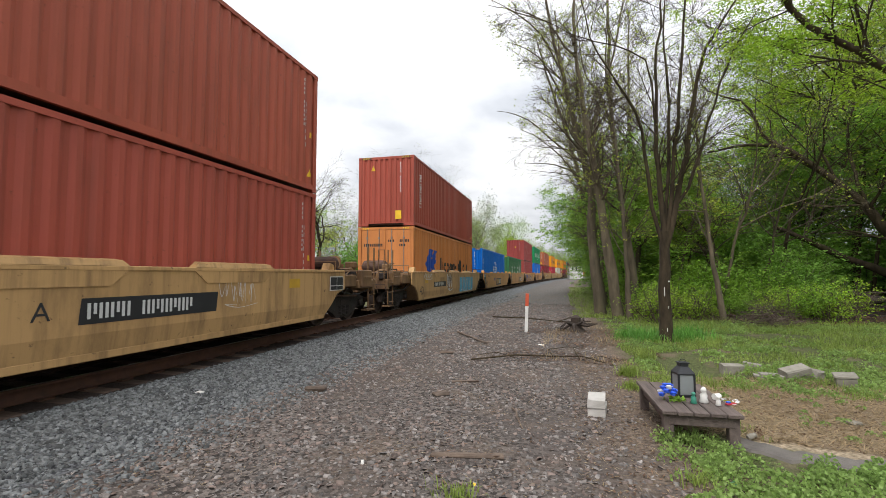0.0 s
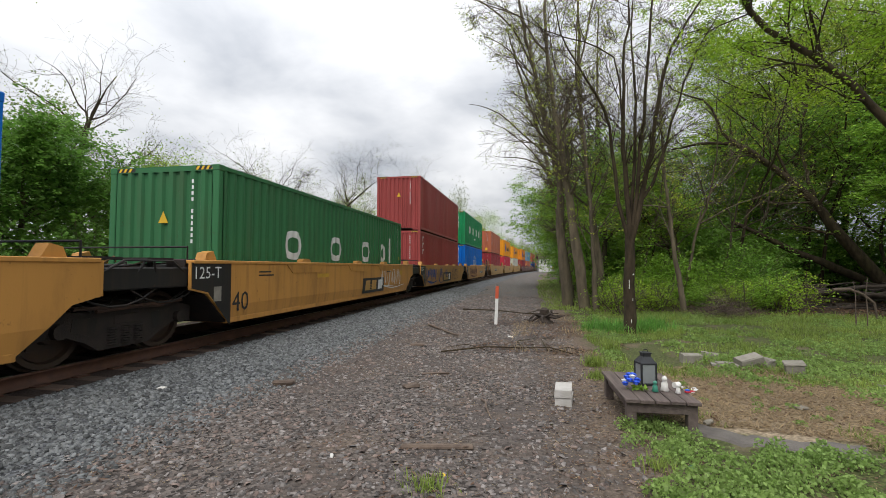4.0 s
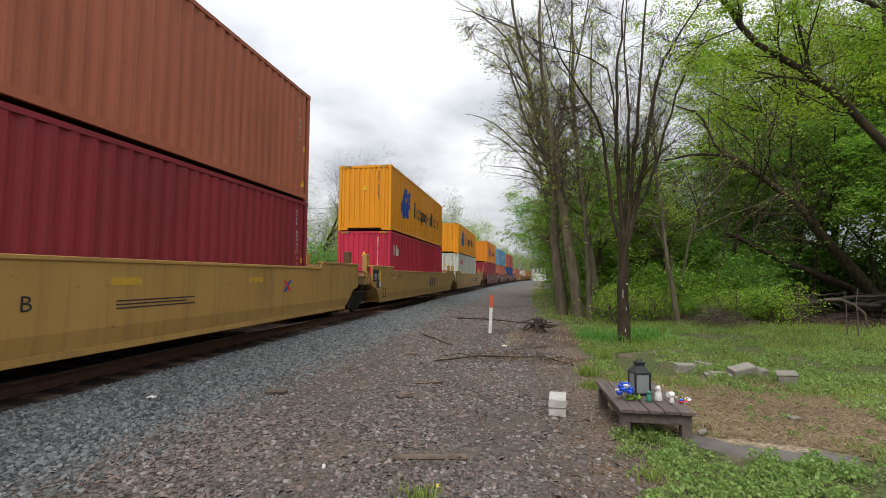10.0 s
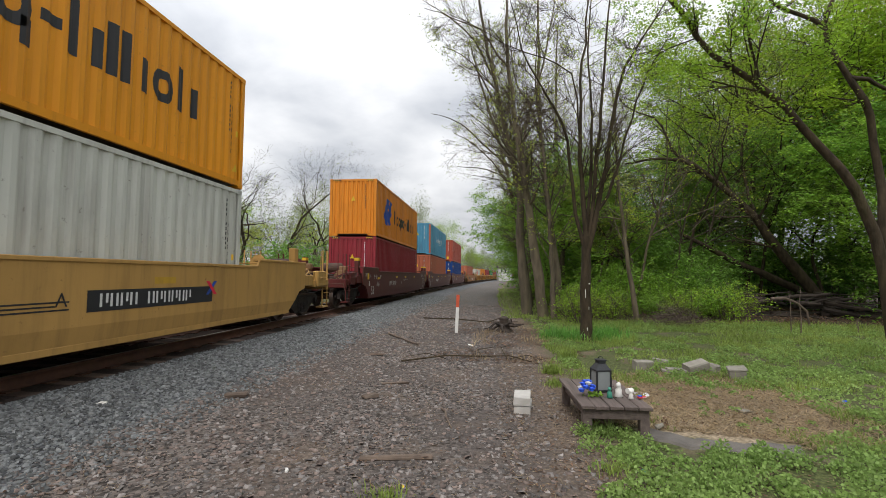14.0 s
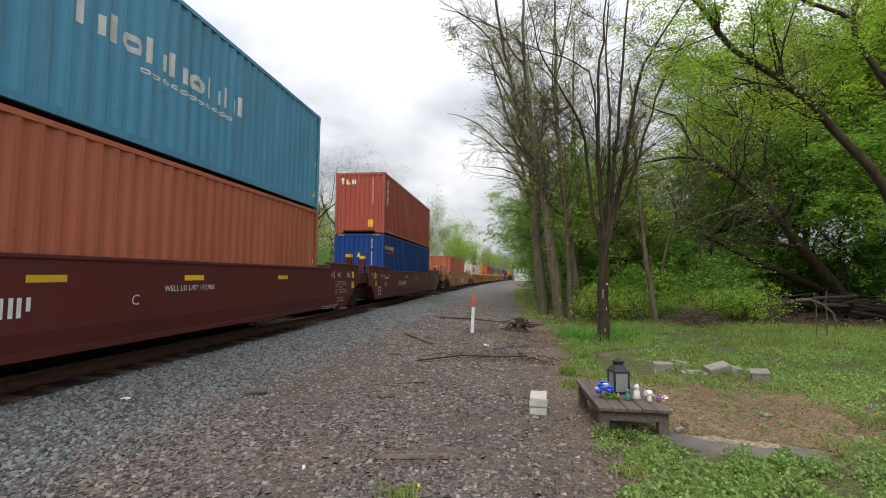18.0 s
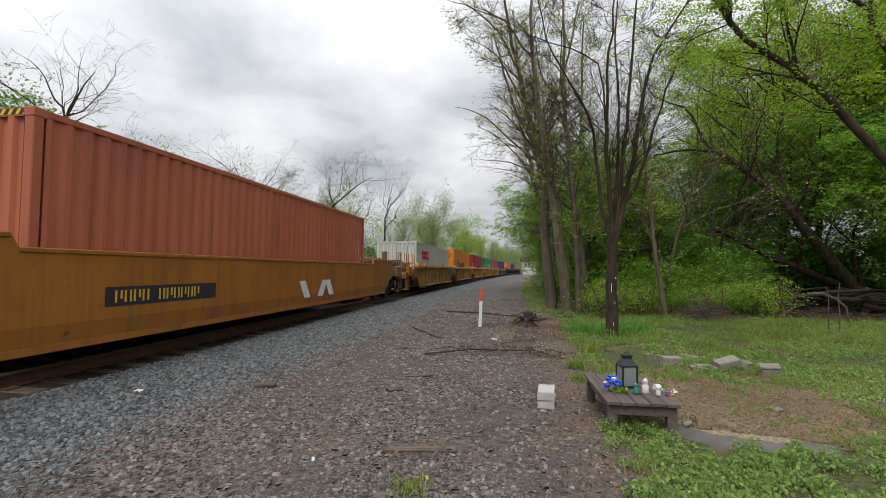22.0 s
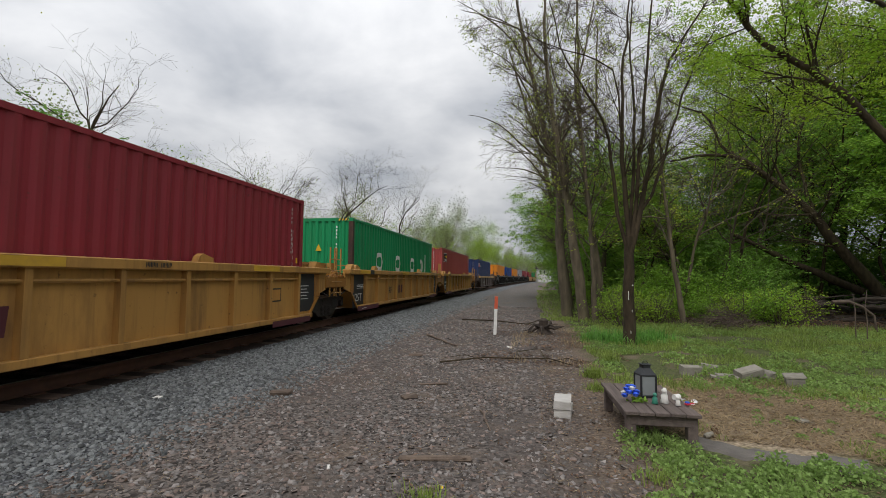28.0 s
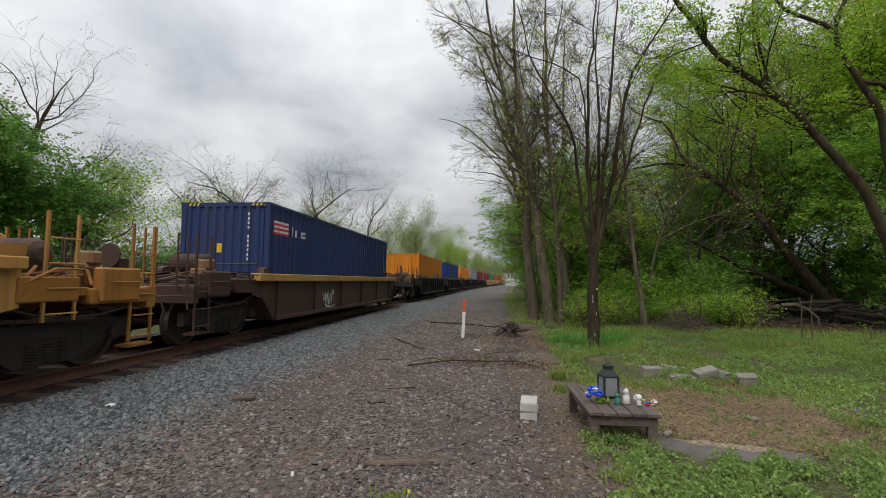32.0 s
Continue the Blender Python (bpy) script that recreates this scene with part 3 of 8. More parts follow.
def end_mesh(h):
    bm = bmesh.new()
    xs, ds, x = [], [], -1.06
    for k in range(9):
        for u, d in ((0, 0), (0.085, 0), (0.125, 0.045), (0.195, 0.045)):
            if x + u < 1.06:
                xs.append(x + u), ds.append(d)
        x += 0.2345
    xs.append(1.06), ds.append(0)
    y0 = -LONG / 2 + 0.02
    rows = [[bm.verts.new((x, y0 + d, z)) for x, d in zip(xs, ds)] for z in (0.14, h - 0.10)]
    for i in range(len(xs) - 1):
        bm.faces.new((rows[0][i], rows[0][i + 1], rows[1][i + 1], rows[1][i]))
    back = [bm.verts.new((x, y0 + 0.06, z)) for x, z in ((-1.06, 0.14), (1.06, 0.14), (1.06, h - 0.10), (-1.06, h - 0.10))]
    bm.faces.new(list(reversed(back)))
    return mesh_of("end_panel", bm)


CACHE = {}


def box_mesh(key, maker):
    if key not in CACHE:
        CACHE[key] = maker()
    return CACHE[key]


def container(paint_name, h, m, label, doors=False, plain=False):
    """A forty-foot shipping container, its floor's underside at z 0, its leading end at -y."""
    t = thing("shipping_container", m, label, "shipping container", "containers on the train")
    mat = M[paint_name]
    g = LONG / 2
    side = box_mesh(("side", h), lambda: side_mesh(h))
    part("side_panel", side, mat, t)
    part("side_panel", side, mat, t).matrix_basis = pose(0, 0, 0, 0, 0, 180)
    end = box_mesh(("end", h), lambda: end_mesh(h))
    if not doors:
        part("end_panel", end, mat, t)
    part("end_panel", end, mat, t).matrix_basis = pose(0, 0, 0, 0, 0, 180)
    if doors:
        leaf = box_mesh(("door", h), lambda: mesh_of("door", boxes((-0.53, 0.53, -0.02, 0.02, 0.16, h - 0.12), (-0.43, 0.43, -0.028, -0.02, 0.30, h * 0.33), (-0.43, 0.43, -0.028, -0.02, h * 0.37, h * 0.63), (-0.43, 0.43, -0.028, -0.02, h * 0.67, h - 0.26), bevel=0.006)))
        rod = box_mesh(("rod", h), lambda: mesh_of("lock_rod", tube(bmesh.new(), [(0, 0, 0.10), (0, 0, h - 0.08)], 0.017, 8)))
        grip = box_mesh(("grip", h), lambda: mesh_of("door_handle", boxes((-0.02, 0.34, -0.03, 0.0, 1.02, 1.06), (-0.03, 0.03, -0.03, 0.02, 0.4, 0.5), (-0.03, 0.03, -0.03, 0.02, h - 0.5, h - 0.4))))
        for x in (-0.535, 0.535):
            d = part("door", leaf, mat, t)
            d.matrix_basis = pose(x, -g + 0.05, 0)
            for k in (-0.26, 0.26):
                part("lock_rod", rod, M["galv"], d, "galvanised lock rod").matrix_basis = pose(k, -0.045, 0)
                part("door_handle", grip, M["galv"], d).matrix_basis = pose(k, -0.04, 0)
    part("roof", box_mesh(("roof", h), lambda: mesh_of("roof", boxes((-1.19, 1.19, -g + 0.1, g - 0.1, h - 0.075, h - 0.03)))), mat, t)
    part("floor", box_mesh("floor", lambda: mesh_of("floor", boxes((-1.12, 1.12, -g + 0.1, g - 0.1, 0.06, 0.15)))), M["car_brown"], t)
    rail = box_mesh("bottom_rail", lambda: mesh_of("bottom_rail", boxes((-0.03, 0.03, -g + 0.16, g - 0.16, 0.05, 0.17))))
    top = box_mesh("top_rail", lambda: mesh_of("top_rail", boxes((-0.03, 0.03, -g + 0.16, g - 0.16, -0.08, 0.0))))
    post = box_mesh(("post", h), lambda: mesh_of("corner_post", boxes((-0.07, 0.07, -0.065, 0.065, 0.11, h - 0.11), bevel=0.012)))
    head = box_mesh("end_header", lambda: mesh_of("end_header", boxes((-1.06, 1.06, -0.05, 0.05, -0.11, -0.005))))
    sill = box_mesh("end_sill", lambda: mesh_of("end_sill", boxes((-1.06, -0.78, -0.05, 0.05, 0.02, 0.15), (0.78, 1.06, -0.05, 0.05, 0.02, 0.15), (-0.78, 0.78, -0.05, 0.05, 0.125, 0.15))))
    cast = box_mesh("corner_casting", casting)
    for sx in (-1, 1):
        part("bottom_rail", rail, mat, t).matrix_basis = pose(sx * (WIDE / 2 - 0.034), 0, 0)
        part("top_rail", top, mat, t).matrix_basis = pose(sx * (WIDE / 2 - 0.034), 0, h - 0.012)
        for sy in (-1, 1):
            part("corner_post", post, mat, t).matrix_basis = pose(sx * (WIDE / 2 - 0.075), sy * (g - 0.07), 0)
            for z, flip in ((0.0, 0), (h, 180)):
                part("corner_casting", cast, mat, t).matrix_basis = pose(sx * (WIDE / 2 - 0.081), sy * (g - 0.089), z, flip, 0, 0)
    for sy in (-1, 1):
        part("end_header", head, mat, t).matrix_basis = pose(0, sy * (g - 0.07), h)
        part("end_sill", sill, mat, t).matrix_basis = pose(0, sy * (g - 0.07), 0)
    return t


def casting():
    bm = boxes((-0.081, 0.081, -0.089, 0.089, 0.0, 0.118), bevel=0.01)
    # the eye of the casting, a sunk oval on each outer face
    for y, s in ((-0.0895, 1), (0.0895, -1)):
        box(bm, -0.025, 0.025, min(y, y + s * 0.002), max(y, y + s * 0.002), 0.04, 0.085)
    return mesh_of("corner_casting", bm)


# marks on a container's right side follow the corrugations; outlines are in y and z
def side_mark(t, name, outlines, material, label=""):
    if name == "name_shapes":
        return [side_mark(t, "name_shape", [o], material, label) for o in outlines]
    bm = bmesh.new()
    for o in outlines:
        vs = [bm.verts.new((0, y, z)) for y, z in o]
        bm.faces.new(vs)
    bmesh.ops.remove_doubles(bm, verts=bm.verts, dist=1e-4)
    bmesh.ops.triangulate(bm, faces=[f for f in bm.faces if len(f.verts) > 4])
    ys = [v.co.y for v in bm.verts]
    for b in breaks(min(ys), max(ys)):
        bmesh.ops.bisect_plane(bm, geom=list(bm.verts) + list(bm.edges) + list(bm.faces), plane_co=(0, b, 0), plane_no=(0, 1, 0))
    for v in bm.verts:
        v.co.x = SIDE_X - corrugation(v.co.y) + 0.005
    bmesh.ops.recalc_face_normals(bm, faces=bm.faces)
    ob = part(name, bm, material, t, label)
    if name in ("number_row", "data_line"):
        tagged(ob, "row of small painted bars", kind="stuff")
    return ob


def rect(y0, y1, z0, z1, slant=0.0):
    return [(y0, z0), (y1, z0), (y1 + slant, z1), (y0 + slant, z1)]


def end_mark(t, name, rows, material, label="", y=None):
    """Flat marks on the leading end; rows of x0, x1, z0, z1."""
    bm = bmesh.new()
    y = -LONG / 2 + 0.016 if y is None else y
    for r in rows:
        if not isinstance(r[0], tuple):
            r = [(r[0], r[2]), (r[1], r[2]), (r[1], r[3]), (r[0], r[3])]
        bm.faces.new([bm.verts.new((x, y, z)) for x, z in r])
    ob = part(name, bm, material, t, label)
    if name in ("number_column", "data_line", "number_bar"):
        tagged(ob, "column of small painted bars", kind="stuff")
    return ob


def usual_marks(t, h, ink="white_mark", triangle=True, placard=False, stripes=True, number_x=0.62):
    """The column of small characters, the warning triangle, a placard and the striped corners of a tall box."""
    end_mark(t, "number_column", [(number_x, number_x + 0.045, h - 0.34 - k * 0.115, h - 0.27 - k * 0.115) for k in range(12) if k not in (4, 11)], M[ink])
    side_mark(t, "number_row", [rect(LONG / 2 - 0.60, LONG / 2 - 0.565, h - 0.34 - k * 0.105, h - 0.28 - k * 0.105) for k in range(11) if k != 4], M[ink])
    side_mark(t, "data_line", [rect(LONG / 2 - 0.46, LONG / 2 - 0.44, h - 0.9 - k * 0.16, h - 0.80 - k * 0.16) for k in range(7)], M[ink])
    side_mark(t, "placard", [rect(LONG / 2 - 0.34, LONG / 2 - 0.24, h * 0.44, h * 0.44 + 0.13)], M["yellow_mark"], "small yellow placard")
    side_mark(t, "warning_triangle", [[(LONG / 2 - 0.40, 0.34), (LONG / 2 - 0.23, 0.34), (LONG / 2 - 0.315, 0.52)]], M["yellow_mark"], "small yellow warning triangle")
    if triangle:
        end_mark(t, "warning_triangle", [[(-0.66, h * 0.80), (-0.46, h * 0.80), (-0.56, h * 0.875)]] if placard else [[(-0.1, h * 0.62), (0.12, h * 0.62), (0.01, h * 0.70)]], M["yellow_mark"], "yellow warning triangle")
    if placard:
        end_mark(t, "placard", [(0.42, 0.68, h * 0.10, h * 0.22)], M["yellow_mark"], "yellow placard")
    if stripes:
        y = -LONG / 2 + 0.016
        for s in (-1, 1):
            end_mark(t, "height_stripe", [[(s * 0.92 + k * 0.11 - 0.22, h - 0.09), (s * 0.92 + k * 0.11 - 0.17, h - 0.09), (s * 0.92 + k * 0.11 - 0.13, h - 0.02), (s * 0.92 + k * 0.11 - 0.18, h - 0.02)] for k in range(4)], M["yellow_mark"], "yellow and black height stripes")
            end_mark(t, "height_stripe", [(s * 0.92 - 0.22, s * 0.92 + 0.27, h - 0.092, h - 0.018)], M["black_mark"], y=y + 0.002)


def oval(y0, y1, z0, z1, stroke, turns=14):
    """A rounded band, as quads."""
    cy, cz, ry, rz = (y0 + y1) / 2, (z0 + z1) / 2, (y1 - y0) / 2, (z1 - z0) / 2
    iy, iz = max(0.2 * ry, ry - stroke), max(0.2 * rz, rz - stroke)
    pt = lambda a, b, c: (cy + b * math.copysign(abs(math.cos(a)) ** 0.75, math.cos(a)), cz + c * math.copysign(abs(math.sin(a)) ** 0.75, math.sin(a)))
    out = []
    for k in range(turns):
        a, b = 6.28319 * k / turns, 6.28319 * (k + 1) / turns
        out.append([pt(a, ry, rz), pt(b, ry, rz), pt(b, iy, iz), pt(a, iy, iz)])
    return out


def word_shapes(t, y0, y1, z, hgt, pattern, ink, stroke=0.18):
    """A brand's name as a row of plain shapes: T a tall pair, O a tall oval, s a small oval, d one that hangs, i a single bar, - a dash."""
    units = {"T": 0.95, "O": 1.0, "s": 0.9, "d": 0.9, "i": 0.30, "-": 0.5, " ": 0.5}
    total = sum(units[c] + 0.16 for c in pattern) - 0.16
    k = (y1 - y0) / total
    st = min(0.24 * hgt, 0.27 * k)
    y, shapes = y0, []
    for c in pattern:
        w = units[c] * k
        x_hi = z + 0.70 * hgt
        if c == "i":
            shapes.append([rect(y, y + w, z, z + hgt)])
        elif c == "-":
            shapes.append([rect(y, y + w, z + 0.3 * hgt, z + 0.3 * hgt + st)])
        elif c == "O":
            shapes.append(oval(y, y + w, z, z + hgt, st))
        elif c == "s":
            shapes.append(oval(y, y + w, z, x_hi, st))
        elif c == "d":
            shapes.append(oval(y, y + w, z, x_hi, st) + [rect(y + w - st, y + w, z - 0.24 * hgt, z + 0.2 * hgt)])
        elif c == "T":
            shapes.append([rect(y, y + st, z, z + hgt), rect(y + w - st, y + w, z, z + 0.7 * hgt)])
        y += w + 0.16 * k
    return [side_mark(t, "name_shape", o, M[ink], "letter-like painted shape") for o in shapes]


def emblem_marks(t, y, z, w, hgt):
    """Dark blue emblem of two leaning, notched flags."""
    shape = ((0, 0.36), (0.18, 0.67), (0.35, 1.0), (0.68, 0.98), (0.47, 0.56), (0.54, 0.57), (0.735, 0.98), (1.0, 0.94), (0.82, 0.56), (0.97, 0.55), (0.94, 0.40), (0.745, 0.36), (0.84, 0.09), (0.56, 0.03), (0.38, 0.36), (0.515, 0.04), (0.25, 0), (0.12, 0.10), (0.03, 0.26))
    side_mark(t, "emblem", [[(y + w * a, z + hgt * b) for a, b in shape]], M["blue_mark"], "dark blue emblem")


def arc_marks(t, y, z, w, hgt):
    """White fan of arcs over two rows of shapes."""
    out = []
    for r, a0, a1 in ((1.0, 0.25, 2.9), (0.62, 0.5, 2.6)):
        for k in range(10):
            a, b = a0 + (a1 - a0) * k / 10, a0 + (a1 - a0) * (k + 1) / 10
            ri = r * 0.84
            out.append([(y + w / 2 * (1 + r * 0.95 * math.cos(a)), z + hgt * r * math.sin(a)), (y + w / 2 * (1 + r * 0.95 * math.cos(b)), z + hgt * r * math.sin(b)), (y + w / 2 * (1 + ri * 0.95 * math.cos(b)), z + hgt * ri * math.sin(b)), (y + w / 2 * (1 + ri * 0.95 * math.cos(a)), z + hgt * ri * math.sin(a))])
    side_mark(t, "emblem", out, M["white_mark"], "white fan-shaped emblem")


def round_marks(t, y, z, w, hgt):
    """Red emblem: three broad discs in a row with pale centres, and a squared block at the end."""
    r = hgt / 2
    for k in range(3):
        cy = y + r + k * (w - 0.62 * hgt - 2 * r) / 2
        side_mark(t, "emblem", [[(cy + r * math.cos(a * 0.3927), z + r + r * math.sin(a * 0.3927)) for a in range(16)]], M["red_mark"], "red disc-shaped emblem")
        o = side_mark(t, "emblem", [[(cy + r * 0.42 * math.cos(a * 0.6283), z + r + r * 0.42 * math.sin(a * 0.6283)) for a in range(10)]], M["off_white"])
        o.location.x = 0.003
    side_mark(t, "emblem", [[(y + w - 0.62 * hgt, z), (y + w, z), (y + w, z + 0.28 * hgt), (y + w - 0.36 * hgt, z + 0.28 * hgt), (y + w - 0.36 * hgt, z + hgt), (y + w - 0.62 * hgt, z + hgt)]], M["red_mark"], "red block emblem")


def column_marks(t, h, ink="white_mark", n=6, size=0.2, y0=0.75, top=0.3):
    y = y0 - LONG / 2
    out = []
    for k in range(n):
        z = h - top - k * size * 1.25
        out += [rect(y, y + 0.24, z - 0.05, z), rect(y + (0.0 if k % 2 else 0.17), y + (0.07 if k % 2 else 0.24), z - size, z - 0.05)]
    side_mark(t, "name_shapes", out, M[ink], "column of letter-like shapes")


# ---- well cars ----
def truck_template():
    """A two-axle railway truck: cast side frames, springs, bolster and two wheelsets. z 0 is the top of the rail."""
    t = thing("railway_truck", pose(0, 0, -50), "dark cast-steel two-axle freight truck", "railway truck", "trucks under the train")
    frame_out = [(-1.28, 0.40), (-1.28, 0.66), (-0.95, 0.74), (-0.45, 0.70), (0.45, 0.70), (0.95, 0.74), (1.28, 0.66), (1.28, 0.40), (0.95, 0.44), (0.62, 0.30), (0.42, 0.17), (-0.42, 0.17), (-0.62, 0.30), (-0.95, 0.44)]
    sf = mesh_of("side_frame", slab(bmesh.new(), frame_out, -0.07, 0.07))
    # black plate laid on the side frame, its colour standing for the shaded opening
    opening_plate = mesh_of("frame_opening", slab(bmesh.new(), [(-0.82, 0.48), (-0.5, 0.36), (-0.45, 0.62), (-0.8, 0.64)], -0.074, 0.074))
    spring = bmesh.new()
    for k in range(-1, 2):
        for i in range(7):
            disc(spring, (0, k * 0.22, 0.235 + i * 0.036), 2, 0.095, 0.022, 10)
    spring = mesh_of("spring", spring)
    cap = mesh_of("bearing_cap", disc(bmesh.new(), (0, 0, 0), 0, 0.10, 0.10, 12))
    for sx in (-1, 1):
        s = part("side_frame", sf, M["steel_dark"], t)
        s.matrix_basis = pose(sx * 1.02, 0, 0)
        for turn in (0, 180):
            part("frame_opening", opening_plate, M["car_black"], s).matrix_basis = pose(0, 0, 0, 0, 0, turn)
        part("spring", spring, M["steel_dark"], s).matrix_basis = pose(sx * 0.03, 0, 0)
        for sy in (-1, 1):
            part("bearing_cap", cap, M["steel_dark"], s).matrix_basis = pose(sx * 0.10, sy * 1.0, 0.50)
    part("bolster", boxes((-1.1, 1.1, -0.22, 0.22, 0.48, 0.66), (-0.3, 0.3, -0.3, 0.3, 0.6, 0.78), bevel=0.03), M["steel_dark"], t)
    wheel = bmesh.new()
    for x in (-0.755, 0.755):
        s = 1 if x > 0 else -1
        disc(wheel, (x, 0, 0), 0, 0.46, 0.13, 28, [(0.06, s * 0.09), (0.13, s * 0.09), (0.15, s * 0.02), (0.36, s * 0.00), (0.39, s * 0.05), (0.455, s * 0.055), (0.465, -s * 0.045), (0.495, -s * 0.055), (0.495, -s * 0.085), (0.1, -s * 0.085)])
        for k in range(3):
            a = k * 2.094
            box(wheel, x + s * 0.012 - 0.01, x + s * 0.012 + 0.012, 0.25 * math.cos(a) - 0.04, 0.25 * math.cos(a) + 0.04, 0.25 * math.sin(a) - 0.04, 0.25 * math.sin(a) + 0.04)
    disc(wheel, (0, 0, 0), 0, 0.085, 2.0, 12)
    wheel = mesh_of("wheelset", wheel)
    for sy in (-1, 1):
        part("wheelset", wheel, M["wheel"], t, "pair of steel wheels on an axle").matrix_basis = pose(0, sy * 0.89, 0.46)
    return t


def spline(ctrl, n, rnd=None, jitter=0.0):
    """A smooth line through a few control points."""
    P = [Vector(c) for c in ctrl]
    P = [P[0] * 2 - P[1]] + P + [P[-1] * 2 - P[-2]]
    out, segs = [], len(ctrl) - 1
    for i in range(n + 1):
        f = i / n * segs
        k = min(segs - 1, int(f))
        u = f - k
        a, b, c, d = P[k:k + 4]
        q = 0.5 * ((2 * b) + (c - a) * u + (2 * a - 5 * b + 4 * c - d) * u * u + (3 * b - a - 3 * c + d) * u ** 3)
        if rnd and 0 < i:
            q = q + Vector((rnd.gauss(0, jitter), rnd.gauss(0, jitter), rnd.gauss(0, jitter)))
        out.append(q)
    return out


def bar_text(body, size, material, parent, m, name="lettering"):
    """Real characters, as a flat mesh."""
    cu = bpy.data.curves.new(name, "FONT")
    cu.body, cu.size, cu.resolution_u = body, size, 2
    tmp = bpy.data.objects.new("tmp", cu)
    me = bpy.data.meshes.new_from_object(tmp)
    bpy.data.objects.remove(tmp)
    bpy.data.curves.remove(cu)
    me.name = name
    me.materials.clear()
    o = part(name, me, material, parent)
    o.matrix_basis = m
    return o


CAR_X = 1.50   # half width over the side sills
FACE = Matrix(((0, 0, 1, 0), (1, 0, 0, 0), (0, 1, 0, 0), (0, 0, 0, 1)))  # lays lettering on a car's right side


def lettering(t, body, y, z, size, ink, x=CAR_X + 0.006):
    return bar_text(body, size, M[ink], t, Matrix.Translation((x, y, z)) @ FACE)


def plate(t, name, y0, y1, z0, z1, material, label="", x=CAR_X + 0.004, slant=0.0):
    bm = bmesh.new()
    bm.faces.new([bm.verts.new((x, y, z)) for y, z in rect(y0, y1, z0, z1, slant)])
    return part(name, bm, material, t, label)


def number_bars(t, y, z, n, hgt, ink, skip=(4,), x=CAR_X + 0.008, w=0.62):
    bm = bmesh.new()
    for k in range(n):
        if k in skip:
            continue
        a = y + k * hgt * w * 1.25
        for r in (rect(a, a + hgt * 0.22, z, z + hgt), rect(a + hgt * w - hgt * 0.22, a + hgt * w, z + (0.0 if k % 2 else hgt * 0.3), z + hgt)):
            bm.faces.new([bm.verts.new((x, p, q)) for p, q in r])
    return tagged(part("number_bar", bm, M[ink], t), "row of small painted bars", kind="stuff")


def sprayed(t, y0, y1, z0, z1, ink, seed, width=0.05, strokes=9, label="", x=CAR_X + 0.005):
    """Spray-paint writing that cannot be read: tall sweeping strokes that cross and loop, thick in the middle and thin at the ends."""
    rnd = random.Random(seed)
    bm = bmesh.new()
    runs = max(3, strokes)
    step = (y1 - y0) / runs
    for run in range(runs):
        ctrl, up, y = [], rnd.random() < 0.5, y0 + step * run
        if run == runs - 1 and strokes > 4:
            # a flourish under the whole
            ctrl = [(0.0, y1 - 0.1 * step, z0 + 0.12 * (z1 - z0)), (0.0, (y0 + y1) / 2, z0 + 0.02 * (z1 - z0)), (0.0, y0 + step, z0 + 0.16 * (z1 - z0)), (0.0, (y0 + y1) / 2, z0 + 0.10 * (z1 - z0))]
        else:
            for k in range(rnd.randint(3, 5)):
                f = rnd.uniform(0.75, 1.0) if up else rnd.uniform(0.12, 0.45)
                ctrl.append((0.0, y + step * (rnd.uniform(-0.15, 0.35) + 0.95 * k / 3), z0 + (z1 - z0) * f))
                up = not up if rnd.random() < 0.9 else up
        pts = spline(ctrl, 9 * (len(ctrl) - 1))
        last = None
        for i, p in enumerate(pts):
            d = (pts[min(i + 1, len(pts) - 1)] - pts[max(i - 1, 0)]).normalized()
            f = i / (len(pts) - 1)
            q = Vector((0, -d.z, d.y)) * width * 0.42 * (0.35 + 0.65 * math.sin(math.pi * min(1.0, f + 0.08))) * (0.8 + 0.3 * abs(d.z))
            p = Vector((x + 0.0006 * run, min(max(p.y, y0), y1), p.z))
            pair = (bm.verts.new(p - q), bm.verts.new(p + q))
            if last:
                bm.faces.new((last[0], last[1], pair[1], pair[0]))
            last = pair
    return part("graffiti", bm, M[ink], t, label or "sprayed graffiti strokes")


def handrail(t, points, material, r=0.018):
    return part("handrail", tube(bmesh.new(), points, r, 6), material, t)


def ladder(t, x, y, z0, z1, material, wide=0.42):
    l = part("ladder", boxes((x - 0.018, x + 0.018, y - 0.016, y + 0.016, z0, z1), (x - 0.018, x + 0.018, y + wide - 0.016, y + wide + 0.016, z0, z1)), material, t)
    for k in range(int((z1 - z0) / 0.32)):
        part("rung", tube(bmesh.new(), [(x + 0.05, y, z0 + 0.1 + k * 0.32), (x + 0.05, y + wide, z0 + 0.1 + k * 0.32)], 0.014, 6), material, l)
    return l


